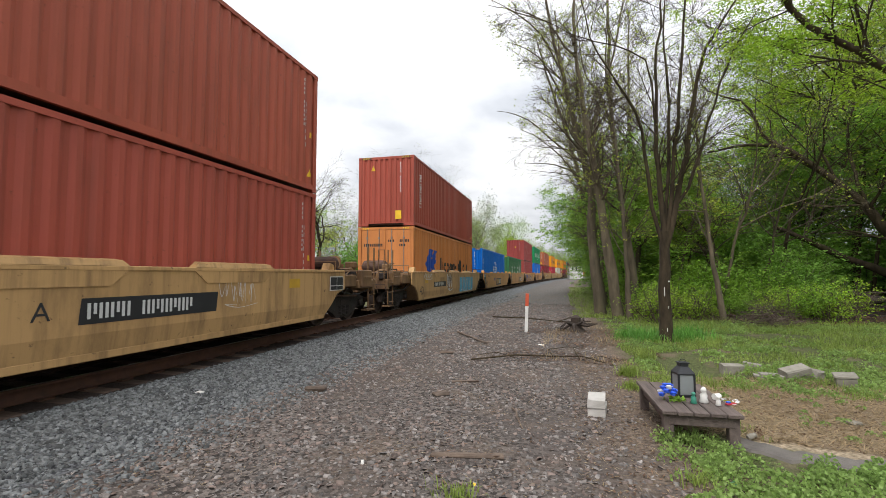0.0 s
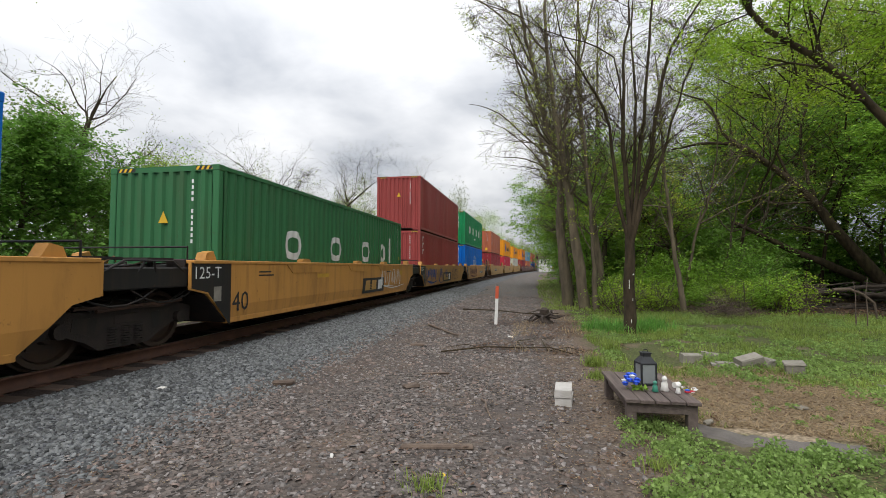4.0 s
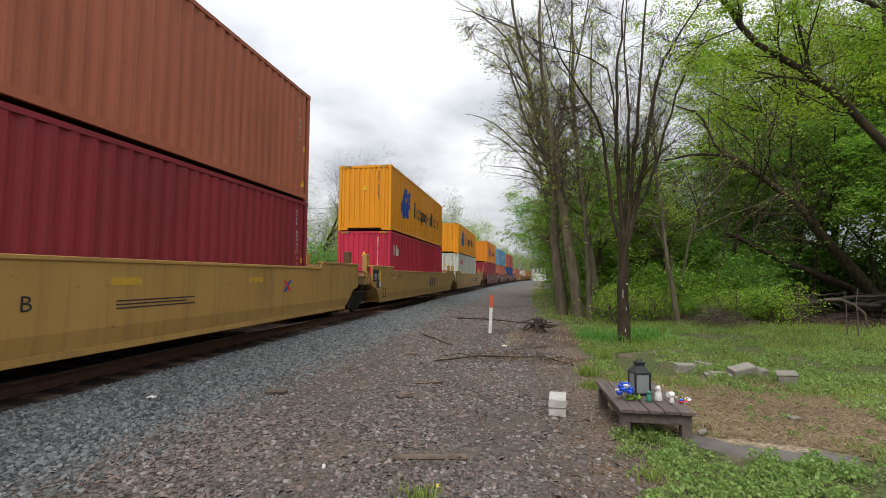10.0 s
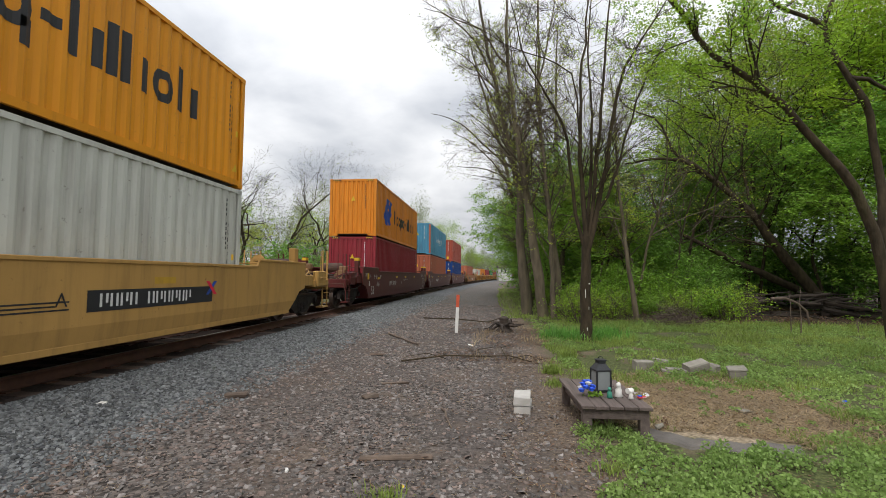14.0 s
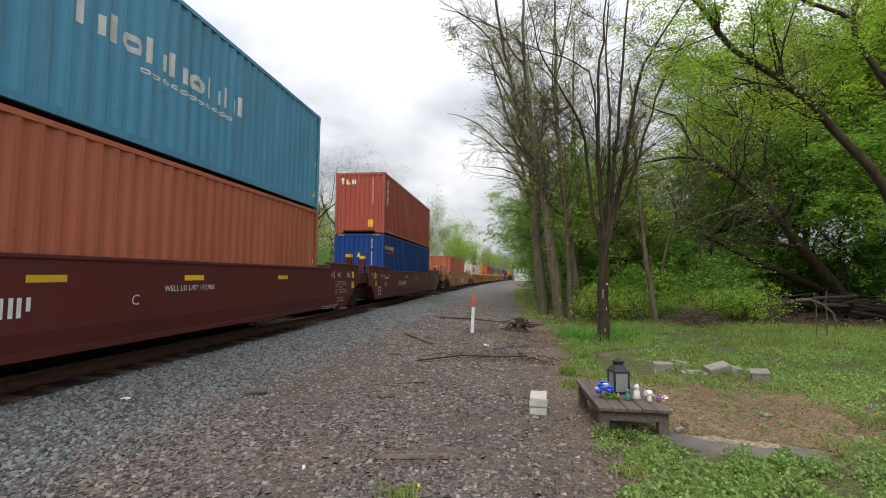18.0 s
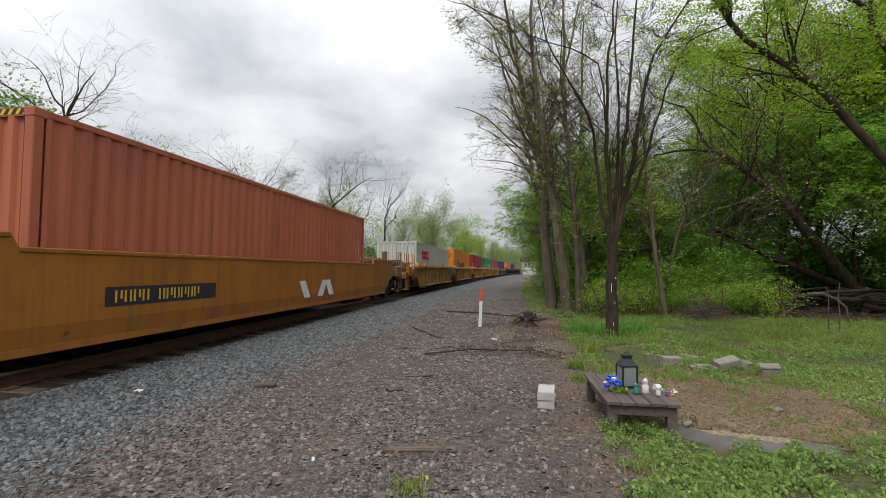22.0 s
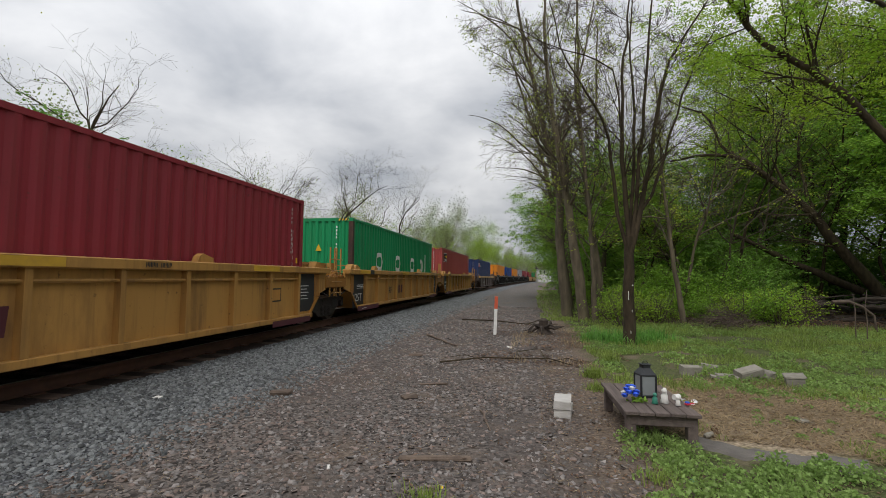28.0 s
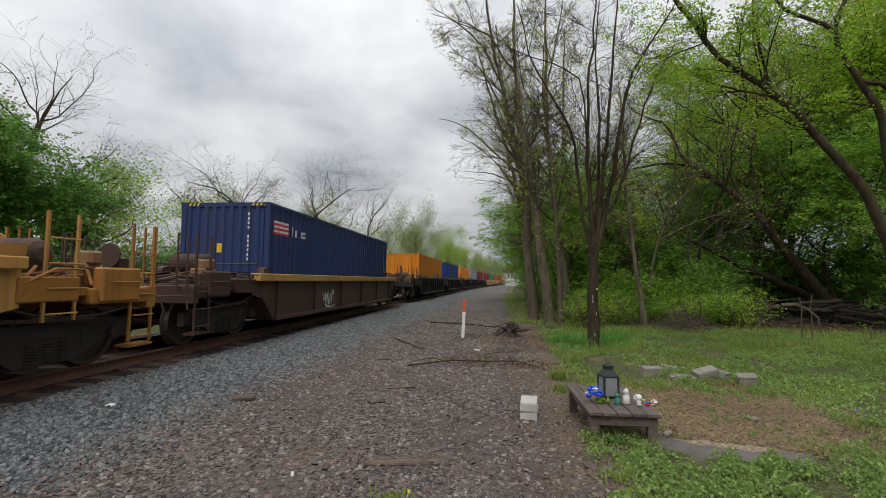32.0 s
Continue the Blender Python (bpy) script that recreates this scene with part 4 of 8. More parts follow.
def well_unit(style, m, label, half, pocket, front, rear, color, end_color, top=1.33, step_up=0.0, col_patch=False):
    """One platform of a well car: two deep side sills with a pocket between them and a deck over the truck at each end."""
    t = thing("well_car", m, label, "well car", "cars of the train")
    c, e = M[color], M[end_color]
    zb = 0.32
    lp = pocket
    outline = [(-lp + 0.25, zb), (lp - 0.25, zb), (lp + 0.35, 0.86), (lp + 0.75, 0.95), (lp + 0.75, top + step_up - 0.02)]
    if step_up:
        outline += [(lp - 1.9, top + step_up), (lp - 2.0, top), (-lp + 2.0, top), (-lp + 1.9, top + step_up)]
    outline += [(-lp - 0.75, top + step_up - 0.02), (-lp - 0.75, 0.95), (-lp - 0.35, 0.86)]
    for sx in (-1, 1):
        inset = 0.11 if style in ("ribbed", "low") else 0.0
        sill = slab(bmesh.new(), outline, sx * (CAR_X - 0.05 - inset), sx * (CAR_X - inset))
        fold_in = 0.05 if style in ("smooth", "deep") else 0.0
        if fold_in:
            bmesh.ops.bisect_plane(sill, geom=list(sill.verts) + list(sill.edges) + list(sill.faces), plane_co=(0, 0, 0.62), plane_no=(0, 0, 1))
            for v in sill.verts:
                v.co.x -= sx * fold_in * max(0.0, 0.62 - v.co.z) / (0.62 - zb)
        side = part("side_sill", sill, c, t)
        part("bottom_chord", boxes((*sorted((sx * (CAR_X - 0.13), sx * (CAR_X + 0.014 - fold_in))), -lp + 0.22, lp - 0.22, zb - 0.03, zb + 0.07), bevel=0.008), c, side)
        x0, x1 = sorted((sx * (CAR_X - 0.20), sx * (CAR_X + 0.02)))
        span = lp - 2.0 if step_up else lp + 0.7
        part("top_chord", boxes((x0, x1, -span, span, top - 0.05, top + 0.012), bevel=0.01), c, side)
        if step_up:
            for s in (-1, 1):
                y0, y1 = sorted((s * (lp - 1.9), s * (lp + 0.75)))
                part("top_chord", boxes((x0, x1, y0, y1, top + step_up - 0.05, top + step_up + 0.012), bevel=0.01), c, side)
        if style == "ribbed":
            rib = box_mesh(("rib", top), lambda: mesh_of("rib", slab(bmesh.new(), [(-0.045, zb + 0.03), (0.045, zb + 0.03), (0.045, top - 0.1), (-0.045, top - 0.1)], -0.11, 0.0)))
            n = 10
            for k in range(n):
                o = part("rib", rib, c, side)
                o.matrix_basis = pose(sx * CAR_X, -lp + 0.9 + k * (2 * lp - 1.8) / (n - 1), 0, 0, 0, 0 if sx > 0 else 180)
            y0 = -lp - 0.7
            x2, x3 = sorted((sx * (CAR_X - 0.20), sx * (CAR_X + 0.05)))
            part("sill_cap", boxes((x2, x3, y0, -y0, top - 0.13, top + 0.02), bevel=0.015), c, side)
            part("middle_rail", tube(bmesh.new(), [(sx * (CAR_X - 0.05), -lp + 0.8, top - 0.28), (sx * (CAR_X - 0.05), lp - 0.8, top - 0.28)], 0.028, 6), c, side)
        if style == "low":
            x2, x3 = sorted((sx * (CAR_X - 0.20), sx * (CAR_X + 0.05)))
            part("sill_cap", boxes((x2, x3, -lp - 0.7, lp + 0.7, top - 0.16, top + 0.02), bevel=0.015), M["car_tan"], side, "dirty yellow top chord")
            for k in range(6):
                o = part("rib", box_mesh(("rib", top), lambda: mesh_of("rib", slab(bmesh.new(), [(-0.045, zb + 0.03), (0.045, zb + 0.03), (0.045, top - 0.1), (-0.045, top - 0.1)], -0.11, 0.0))), c, side)
                o.matrix_basis = pose(sx * (CAR_X - 0.04), -lp + 0.4 + k * (2 * lp - 0.8) / 5, 0, 0, 0, 0 if sx > 0 else 180)
        if style == "ribbed":
            x2, x3 = sorted((sx * (CAR_X - 0.16), sx * (CAR_X - 0.03)))
            for y in (-lp + 0.1, -lp + 1.9, lp * 0.35):
                part("container_guide", slab(bmesh.new(), [(y - 0.2, top), (y + 0.2, top), (y + 0.2, top + 0.10), (y - 0.06, top + 0.17), (y - 0.14, top + 0.12)], x2, x3), c, side)
        if style == "smooth":
            # folded container guides on the sill's edge, with their stiffening plates
            long_fold = color == "car_worn" or rear == "coupler"
            for y, w in (((-3.06, 1.0), (0.0, 1.0), (3.06, 1.0)) if long_fold else ((-3.2, 0.95), (0.35, 0.95), (3.0, 0.85))):
                g = bmesh.new()
                slab(g, [(y - w, top - 0.03), (y + w, top - 0.03), (y + w - 0.28, top - 0.24), (y - w + 0.28, top - 0.24)], min(sx * CAR_X, sx * (CAR_X + 0.014)), max(sx * CAR_X, sx * (CAR_X + 0.014)))
                part("guide_plate", g, c, side)
                if not long_fold:
                    hoop = [(y - 0.22 * math.cos(k * 0.5236), top + 0.10 * max(0.0, math.sin(k * 0.5236)) ** 0.5) for k in range(7)]
                    part("container_guide", slab(bmesh.new(), hoop, *sorted((sx * (CAR_X - 0.14), sx * (CAR_X + 0.005)))), c, side)
                    continue
                fold = bmesh.new()
                xo, xi = sx * (CAR_X + 0.018), sx * (CAR_X - 0.12)
                vs = [fold.verts.new(p) for p in ((xo, y - 0.98, top + 0.012), (xo, y + 0.98, top + 0.012), (xi, y + 0.98, top + 0.012), (xi, y - 0.98, top + 0.012), (xo - sx * 0.03, y - 0.90, top + 0.085), (xo - sx * 0.03, y + 0.90, top + 0.085), (xi, y + 0.86, top + 0.105), (xi, y - 0.86, top + 0.105))]
                for q in ((0, 1, 5, 4), (1, 2, 6, 5), (2, 3, 7, 6), (3, 0, 4, 7), (4, 5, 6, 7)):
                    fold.faces.new([vs[k] for k in q])
                part("container_guide", mesh_of("container_guide", fold), c, side)
    beam = box_mesh("floor_beam", lambda: mesh_of("floor_beam", boxes((-1.34, 1.34, -0.14, 0.14, 0.30, 0.375))))
    for y in np.linspace(-lp + 0.4, lp - 0.4, 7):
        part("floor_beam", beam, c, t).matrix_basis = pose(0, float(y), 0)
    for s, kind in ((-1, front), (1, rear)):
        ends = []
        y0, y1 = sorted((s * (lp + 0.30), s * (half + 0.35)))
        part("end_deck", boxes((-1.32, 1.32, y0, y1, 1.06, 1.18), (-0.45, 0.45, y0, y1, 0.86, 1.06), bevel=0.012), e, t)
        ya, yb = sorted((s * (lp + 0.05), s * (lp + 0.30)))
        part("end_bulkhead", boxes((-1.42, 1.42, ya, yb, 0.80, 1.38), bevel=0.02), e, t)
        part("well_end_plate", slab(bmesh.new(), [(s * (lp - 0.28), zb + 0.02), (s * (lp - 0.22), zb - 0.01), (s * (lp + 0.34), 0.84), (s * (lp + 0.28), 0.88)], -1.44, 1.44), e, t)
        # beam out to the corner over the truck
        for sx in (-1, 1):
            yc, yd = sorted((s * (lp + 0.7), s * (half + 0.1)))
            x0, x1 = sorted((sx * 1.22, sx * 1.42))
            part("end_beam", boxes((x0, x1, yc, yd, 1.00, 1.32), bevel=0.02), e, t)
            part("corner_guide", slab(bmesh.new(), [(s * (lp + 0.02), top + step_up), (s * (lp + 0.34), top + step_up), (s * (lp + 0.28), top + step_up + 0.14), (s * (lp + 0.12), top + step_up + 0.18)], x0, x1), c, t) if not step_up else None
        part("walkway", boxes((-1.2, 1.2, s * (half - 0.45) - 0.26, s * (half - 0.45) + 0.26, 1.44, 1.47), *[(x - 0.03, x + 0.03, s * (half - 0.45) - 0.03, s * (half - 0.45) + 0.03, 1.18, 1.44) for x in (-1.0, 0, 1.0)]), M["steel_dark"], t, "dark steel grating walkway")
        handrail(t, [(1.30, s * (half - 0.9), 1.16), (1.30, s * (half - 0.9), 1.66), (-1.30, s * (half - 0.9), 1.66), (-1.30, s * (half - 0.9), 1.16)], e)
        handrail(t, [(1.40, s * (lp + 0.75), 1.22), (1.46, s * (lp + 1.1), 1.42), (1.46, s * (half + 0.1), 1.42), (1.40, s * (half + 0.2), 1.22)], e)
        part("brake_hose", tube(bmesh.new(), [(1.2, s * (lp + 0.5), 0.95), (1.15, s * (lp + 0.9), 0.72), (1.0, s * (half - 0.2), 0.80), (0.6, s * (half + 0.3), 0.86)], 0.022, 6), M["car_black"], t, "black rubber brake hose")
        if style == "deep":
            post = box_mesh("stake_post", lambda: mesh_of("stake_post", boxes((-0.09, 0.09, -0.13, 0.13, 0, 0.92), (-0.11, 0.11, -0.16, 0.16, 0, 0.12), bevel=0.012)))
            for sx in (-1, 1):
                o = part("stake_post", post, e, t)
                o.matrix_basis = pose(sx * 1.18, s * (lp + 0.62), 1.18)
                if col_patch:
                    part("reflector", boxes((-0.093, 0.093, -0.134, 0.134, 0.78, 0.90)), M["yellow_mark"], o, "yellow reflector patch")
        if style == "ribbed":
            stand = box_mesh("stand", lambda: mesh_of("container_stand", slab(slab(bmesh.new(), [(-0.10, 0), (0.10, 0), (0.12, 0.3), (0.24, 0.42), (0.24, 0.54), (-0.24, 0.54), (-0.24, 0.42), (-0.12, 0.3)], -0.20, -0.12), [(-0.10, 0), (0.10, 0), (0.12, 0.3), (0.24, 0.42), (0.24, 0.54), (-0.24, 0.54), (-0.24, 0.42), (-0.12, 0.3)], 0.12, 0.20)))
            for sx in (-1, 1):
                part("container_stand", stand, c, t).matrix_basis = pose(sx * 0.85, s * (half - 0.55), 1.18)
                ladder(t, sx * 1.38, s * (half - 0.15) - 0.21, 0.75, 2.15, c)
        if kind == "coupler":
            far = half + 1.75
            yc, yd = sorted((s * (half + 0.3), s * (far - 0.25)))
            part("end_sill", boxes((-1.40, 1.40, s * (far - 0.35) - 0.09, s * (far - 0.35) + 0.09, 0.84, 1.18), (-0.35, 0.35, yc, yd, 0.72, 1.08), (1.18, 1.40, yc, yd, 0.94, 1.16), (-1.40, -1.18, yc, yd, 0.94, 1.16), bevel=0.015), e, t)
            part("coupler", boxes((-0.09, 0.09, min(s * (far - 0.3), s * (far + 0.28)), max(s * (far - 0.3), s * (far + 0.28)), 0.74, 0.92), (-0.16, 0.16, s * (far + 0.2) - 0.15, s * (far + 0.2) + 0.15, 0.70, 0.98), bevel=0.03), M["steel_dark"], t, "rusty knuckle coupler")
            for sx in (-1, 1):
                ladder(t, sx * 1.38, s * (far - 0.55) - 0.21, 0.32, 2.15, e)
                handrail(t, [(sx * 1.3, s * (far - 0.2), 1.1), (sx * 1.3, s * (far - 0.2), 2.15), (sx * 1.1, s * (far - 0.2), 2.15), (sx * 1.1, s * (far - 0.2), 1.1)], e)
                part("step", boxes((sx * 1.3 - 0.12, sx * 1.3 + 0.12, s * (far - 0.55) - 0.24, s * (far - 0.55) + 0.24, 0.26, 0.30)), e, t)
            gear = part("brake_reservoir", disc(bmesh.new(), (0.35, s * (half + 0.1), 1.62), 0, 0.22, 0.9, 18, [(0.10, -0.48), (0.19, -0.42), (0.22, -0.35), (0.22, 0.35), (0.19, 0.42), (0.10, 0.48)]), M["rust_heavy"], t, "horizontal air reservoir tank")
            for bx in (0.1, 0.5):
                part("tank_bracket", boxes((bx, bx + 0.1, s * (half + 0.1) - 0.18, s * (half + 0.1) + 0.18, 1.16, 1.5)), e, gear)
            part("brake_valve", boxes((0.75, 1.1, s * (half + 0.55) - 0.2, s * (half + 0.55) + 0.2, 1.16, 1.52), (0.85, 1.15, s * (half + 0.6) - 0.1, s * (half + 0.6) + 0.12, 1.50, 1.70), (0.6, 0.8, s * (half + 0.5) - 0.1, s * (half + 0.5) + 0.1, 1.16, 1.4), bevel=0.03), M["car_grime"], t, "brake valve box")
            part("side_casting", boxes((1.28, 1.46, s * (half + 0.75) - 0.35, s * (half + 0.75) + 0.35, 0.96, 1.46), bevel=0.03), e, t)
            part("brake_wheel_housing", disc(boxes((-0.95, -0.55, s * (half + 0.9) - 0.12, s * (half + 0.9) + 0.12, 1.16, 1.7), bevel=0.02), (-0.75, s * (half + 0.9) - 0.16, 1.75), 1, 0.24, 0.03, 18), e, t)
            for k in range(3):
                part("pipe", tube(bmesh.new(), [(1.3, s * (half - 0.3 + 0.35 * k), 1.2), (1.05, s * (half - 0.2 + 0.35 * k), 1.36 + 0.08 * k), (0.5, s * (half + 0.35 * k), 1.30 + 0.05 * k), (-0.6, s * (half + 0.3 * k), 1.26)], 0.025, 6), M["steel_dark"] if k % 2 else e, t)
        # small gear crowded on the deck: rods, hoses, valve blocks and plates
        rnd = random.Random(int(abs(m.translation.y) * 10) + (7 if s > 0 else 3))
        reach = 1.35 if kind == "coupler" else 0.25
        y_in, y_out = lp + 0.45, half + reach
        inks = ("steel_dark", "rust_heavy", end_color, "car_grime")
        for k in range(9 if kind == "coupler" else 4):
            ya, yb = sorted((rnd.uniform(y_in, y_out), rnd.uniform(y_in, y_out)))
            xa, z = rnd.uniform(0.75, 1.38), rnd.uniform(1.2, 1.42)
            part("pipe", tube(bmesh.new(), [(xa, s * ya, z), (xa + 0.05, s * (ya + 0.05), z + rnd.uniform(-0.05, 0.12)), (xa, s * yb, z + rnd.uniform(0, 0.1)), (xa - rnd.uniform(0.1, 0.9), s * (yb + 0.05), z - 0.1)], rnd.uniform(0.012, 0.024), 6), M[inks[k % 4]], t)
        for k in range(6 if kind == "coupler" else 3):
            y, x, w, d, hgt = rnd.uniform(y_in, y_out), rnd.uniform(0.55, 1.2), rnd.uniform(0.06, 0.2), rnd.uniform(0.08, 0.28), rnd.uniform(0.08, 0.30)
            part("valve_block", boxes((x - w, x + w, s * y - d, s * y + d, 1.17, 1.17 + hgt), bevel=0.02), M[inks[(k + 1) % 3]], t, "rusty valve block")
        part("chain", tube(bmesh.new(), [(1.36, s * (y_in + (y_out - y_in) * f), 1.0 - 0.9 * f * (1 - f)) for f in (0, 0.2, 0.4, 0.6, 0.8, 1)], 0.016, 5), M["car_black"], t, "slack dark chain")
        part("under_rod", tube(bmesh.new(), [(1.2, s * (lp + 0.6), 0.78), (1.18, s * (half + 0.6), 0.72)], 0.03, 6), M["rust_heavy"], t)
        if kind == "coupler":
            part("uncoupling_lever", tube(bmesh.new(), [(1.42, s * (far - 0.1), 0.75), (1.36, s * (far - 0.12), 1.0), (0.4, s * (far - 0.1), 0.98), (0.1, s * (far + 0.1), 1.0)], 0.016, 6), M["rust_heavy"], t)
            part("grab_iron", tube(bmesh.new(), [(1.44, s * (half + 0.55), 1.25), (1.50, s * (half + 0.55), 1.25), (1.50, s * (half + 1.05), 1.25), (1.44, s * (half + 1.05), 1.25)], 0.014, 6), M[end_color], t)
            part("deck_plate", boxes((-1.25, 1.25, min(s * (half + 0.35), s * (far - 0.5)), max(s * (half + 0.35), s * (far - 0.5)), 1.165, 1.19)), M["rust_heavy"], t, "rusty deck plate")
    return t

# ---- the train: one row a platform ----
# place of the leading end of the load, sill style, half length, half pocket, front and rear end, paints, loads (colour, height, label, marks) from below
HC, STD = 2.896, 2.591
YEL, TAN, MAR, BLK, BRN = "car_yellow", "car_tan", "car_maroon", "car_black", "car_brown"
SMOOTH = "yellow smooth-sided articulated well car for forty-foot containers"
DEEP = "tan deep-sided articulated well car for fifty-three-foot containers"
DARK = "dark maroon deep-sided articulated well car with white lettering"
RIBBED = "yellow rib-sided articulated well car with black end panels"

TRAIN = [
    ("A", -167.31, "smooth", 7.85, 6.35, "art", "coupler", "car_worn", "car_grime", SMOOTH + " with faded paint", [("brick_red", HC, "red-brown forty-foot container in the well"), ("red_brown", HC, "red-brown forty-foot container stacked on another")]),
    ("B", -147.58, "smooth", 7.85, 6.35, "coupler", "art", "car_worn", "car_grime", SMOOTH + ", sprayed with graffiti", [("pale_orange", HC, "faded orange forty-foot container with blue emblem, doors leading"), ("brick_red", HC, "red-brown forty-foot container with a white letter column")]),
    ("C", -131.55, "smooth", 7.85, 6.35, "art", "art", YEL, BLK, SMOOTH, [("bright_blue", HC, "bright blue forty-foot container alone in the well")]),
    ("D", -115.8, "smooth", 7.85, 6.35, "art", "art", YEL, BLK, SMOOTH, [("dull_green", HC, "dull green forty-foot container alone in the well")]),
    ("E", -99.95, "smooth", 7.85, 6.35, "art", "art", YEL, BLK, SMOOTH + ", sprayed with blue graffiti", [("ox_red", HC, "maroon forty-foot container in the well"), ("ox_red", HC, "maroon forty-foot container stacked on another")]),
    ("F", -84.15, "smooth", 7.85, 6.35, "art", "coupler", YEL, BLK, SMOOTH + ", sprayed with brown graffiti", [("bright_blue", HC, "bright blue forty-foot container with a white arc emblem"), ("green", HC, "green forty-foot container with large white letter shapes")]),
    ("G", -62.15, "deep", 9.85, 8.4, "coupler", "art", TAN, "car_grime", DEEP, [("maroon", HC, "wine-red forty-foot container in the well"), ("rust_orange", HC, "rusty orange-brown container stacked on a wine-red one")]),
    ("H", -42.3, "deep", 9.85, 8.4, "art", "art", TAN, TAN, DEEP, [("crimson", HC, "crimson forty-foot container with white letter shapes"), ("orange_yellow", HC, "orange forty-foot container with a blue emblem")]),
    ("I", -22.6, "deep", 9.85, 8.4, "art", "coupler", TAN, TAN, DEEP, [("off_white", HC, "off-white forty-foot container with red letter shapes"), ("orange_yellow", STD, "yellow-orange container with blue emblem on a white one")]),
    ("J", 1.9, "deep", 9.7, 8.4, "coupler", "art", MAR, MAR, DARK, [("maroon", HC, "wine-red forty-foot container in the well"), ("orange", HC, "orange forty-foot container stacked on a wine-red one")]),
    ("K", 21.2, "deep", 9.7, 8.4, "art", "art", MAR, MAR, DARK, [("rust_orange", HC, "rust-orange forty-foot container in the well"), ("sky_blue", HC, "faded sky-blue container with rusty corner posts")]),
    ("L", 40.9, "deep", 9.7, 8.4, "art", "coupler", MAR, MAR, DARK, [("navy", HC, "navy blue forty-foot container with yellow letter shapes"), ("brick_red", HC, "red-brown container with white letter shapes on a navy one")]),
    ("M", 64.7, "deep", 9.8, 8.4, "coupler", "coupler", "car_amber", "car_grime", "amber-yellow deep-sided single well car", [("rust_orange", HC, "rust-orange forty-foot container alone in the well")]),
    ("N", 86.3, "ribbed", 7.75, 6.35, "coupler", "art", "car_gold", "car_ochre", RIBBED, [("off_white", STD, "off-white forty-foot container with red letter shapes")]),
    ("O", 101.9, "ribbed", 7.75, 6.35, "art", "art", "car_gold", "car_ochre", RIBBED, [("orange", HC, "orange forty-foot container, doors leading, blue emblem")]),
    ("P", 117.3, "ribbed", 7.75, 6.35, "art", "art", "car_gold", "car_ochre", RIBBED, [("maroon", HC, "maroon forty-foot container alone in the well")]),
    ("Q", 132.8, "ribbed", 7.75, 6.35, "art", "art", "car_gold", "car_ochre", RIBBED, [("green", HC, "green forty-foot container with white letter shapes low down")]),
    ("R", 148.2, "ribbed", 7.75, 6.35, "art", "coupler", "car_gold", "car_ochre", RIBBED, [("ox_red", HC, "maroon forty-foot container with a black square sign")]),
    ("S", 167.5, "low", 7.65, 6.35, "coupler", "coupler", BRN, BRN, "dark brown well car with yellow top chord", [("deep_navy", HC, "dark navy forty-foot container with a white emblem")]),
    ("T", 189.2, "ribbed", 7.75, 6.35, "coupler", "art", BLK, BLK, "dark rib-sided articulated well car", [("orange", HC, "orange forty-foot container with a blue emblem")]),
    ("U", 204.8, "ribbed", 7.75, 6.35, "art", "art", BLK, BLK, "dark rib-sided articulated well car", [("navy", HC, "navy blue forty-foot container in the well")]),
    ("V", 220.4, "ribbed", 7.75, 6.35, "art", "art", BLK, BLK, "dark rib-sided articulated well car", [("orange", HC, "orange forty-foot container in the well")]),
    ("W", 236.0, "ribbed", 7.75, 6.35, "art", "art", BLK, BLK, "dark rib-sided articulated well car", [("grey_box", HC, "grey forty-foot container in the well")]),
    ("X", 251.6, "ribbed", 7.75, 6.35, "art", "coupler", BLK, BLK, "dark rib-sided articulated well car", [("maroon", HC, "maroon forty-foot container in the well")]),
    ("Y", 271.3, "smooth", 7.85, 6.35, "coupler", "art", YEL, BLK, SMOOTH, [("maroon", HC, "maroon forty-foot container in the well")]),
    ("Z", 287.0, "smooth", 7.85, 6.35, "art", "art", YEL, BLK, SMOOTH, [("green", HC, "green forty-foot container in the well")]),
    ("a", 302.8, "smooth", 7.85, 6.35, "art", "art", YEL, BLK, SMOOTH, [("red_brown", HC, "red-brown forty-foot container in the well")]),
    ("b", 318.6, "smooth", 7.85, 6.35, "art", "art", YEL, BLK, SMOOTH, [("brick_red", HC, "red-brown forty-foot container in the well")]),
    ("c", 334.4, "smooth", 7.85, 6.35, "art", "art", YEL, BLK, SMOOTH, [("orange", HC, "orange forty-foot container in the well")]),
]
CARS, LOADS, TRUCKS = {}, {}, []   # things and their places along the train
LOAD_Z = 0.37


def build_train():
    proto = truck_template()
    first = True

    def add_truck(s):
        nonlocal first
        o = proto if first else copy_thing(proto, pose(0, 0, 0))
        first = False
        TRUCKS.append((o, s))

    for key, s, style, half, pocket, front, rear, col, ecol, label, loads in TRAIN:
        c = s + LONG / 2
        top, up = {"smooth": (1.43, 0.0), "deep": (1.53, 0.16), "ribbed": (1.53, 0.0), "low": (1.42, 0.0)}[style]
        car = well_unit(style, rail_pose(c), label, half, pocket, front, rear, col, ecol, top, up, col == MAR)
        CARS[key] = (car, c)
        add_truck(c - half) if front == "coupler" or key == "A" else None
        add_truck(c + half)
        z, LOADS[key] = LOAD_Z, []
        for k, (color, h, text) in enumerate(loads):
            b = container(color, h, rail_pose(c) @ pose(0, 0, z), text, doors=(key in "BO" and k == 0))
            LOADS[key].append((b, c, z, h))
            z += h + 0.028


build_train()


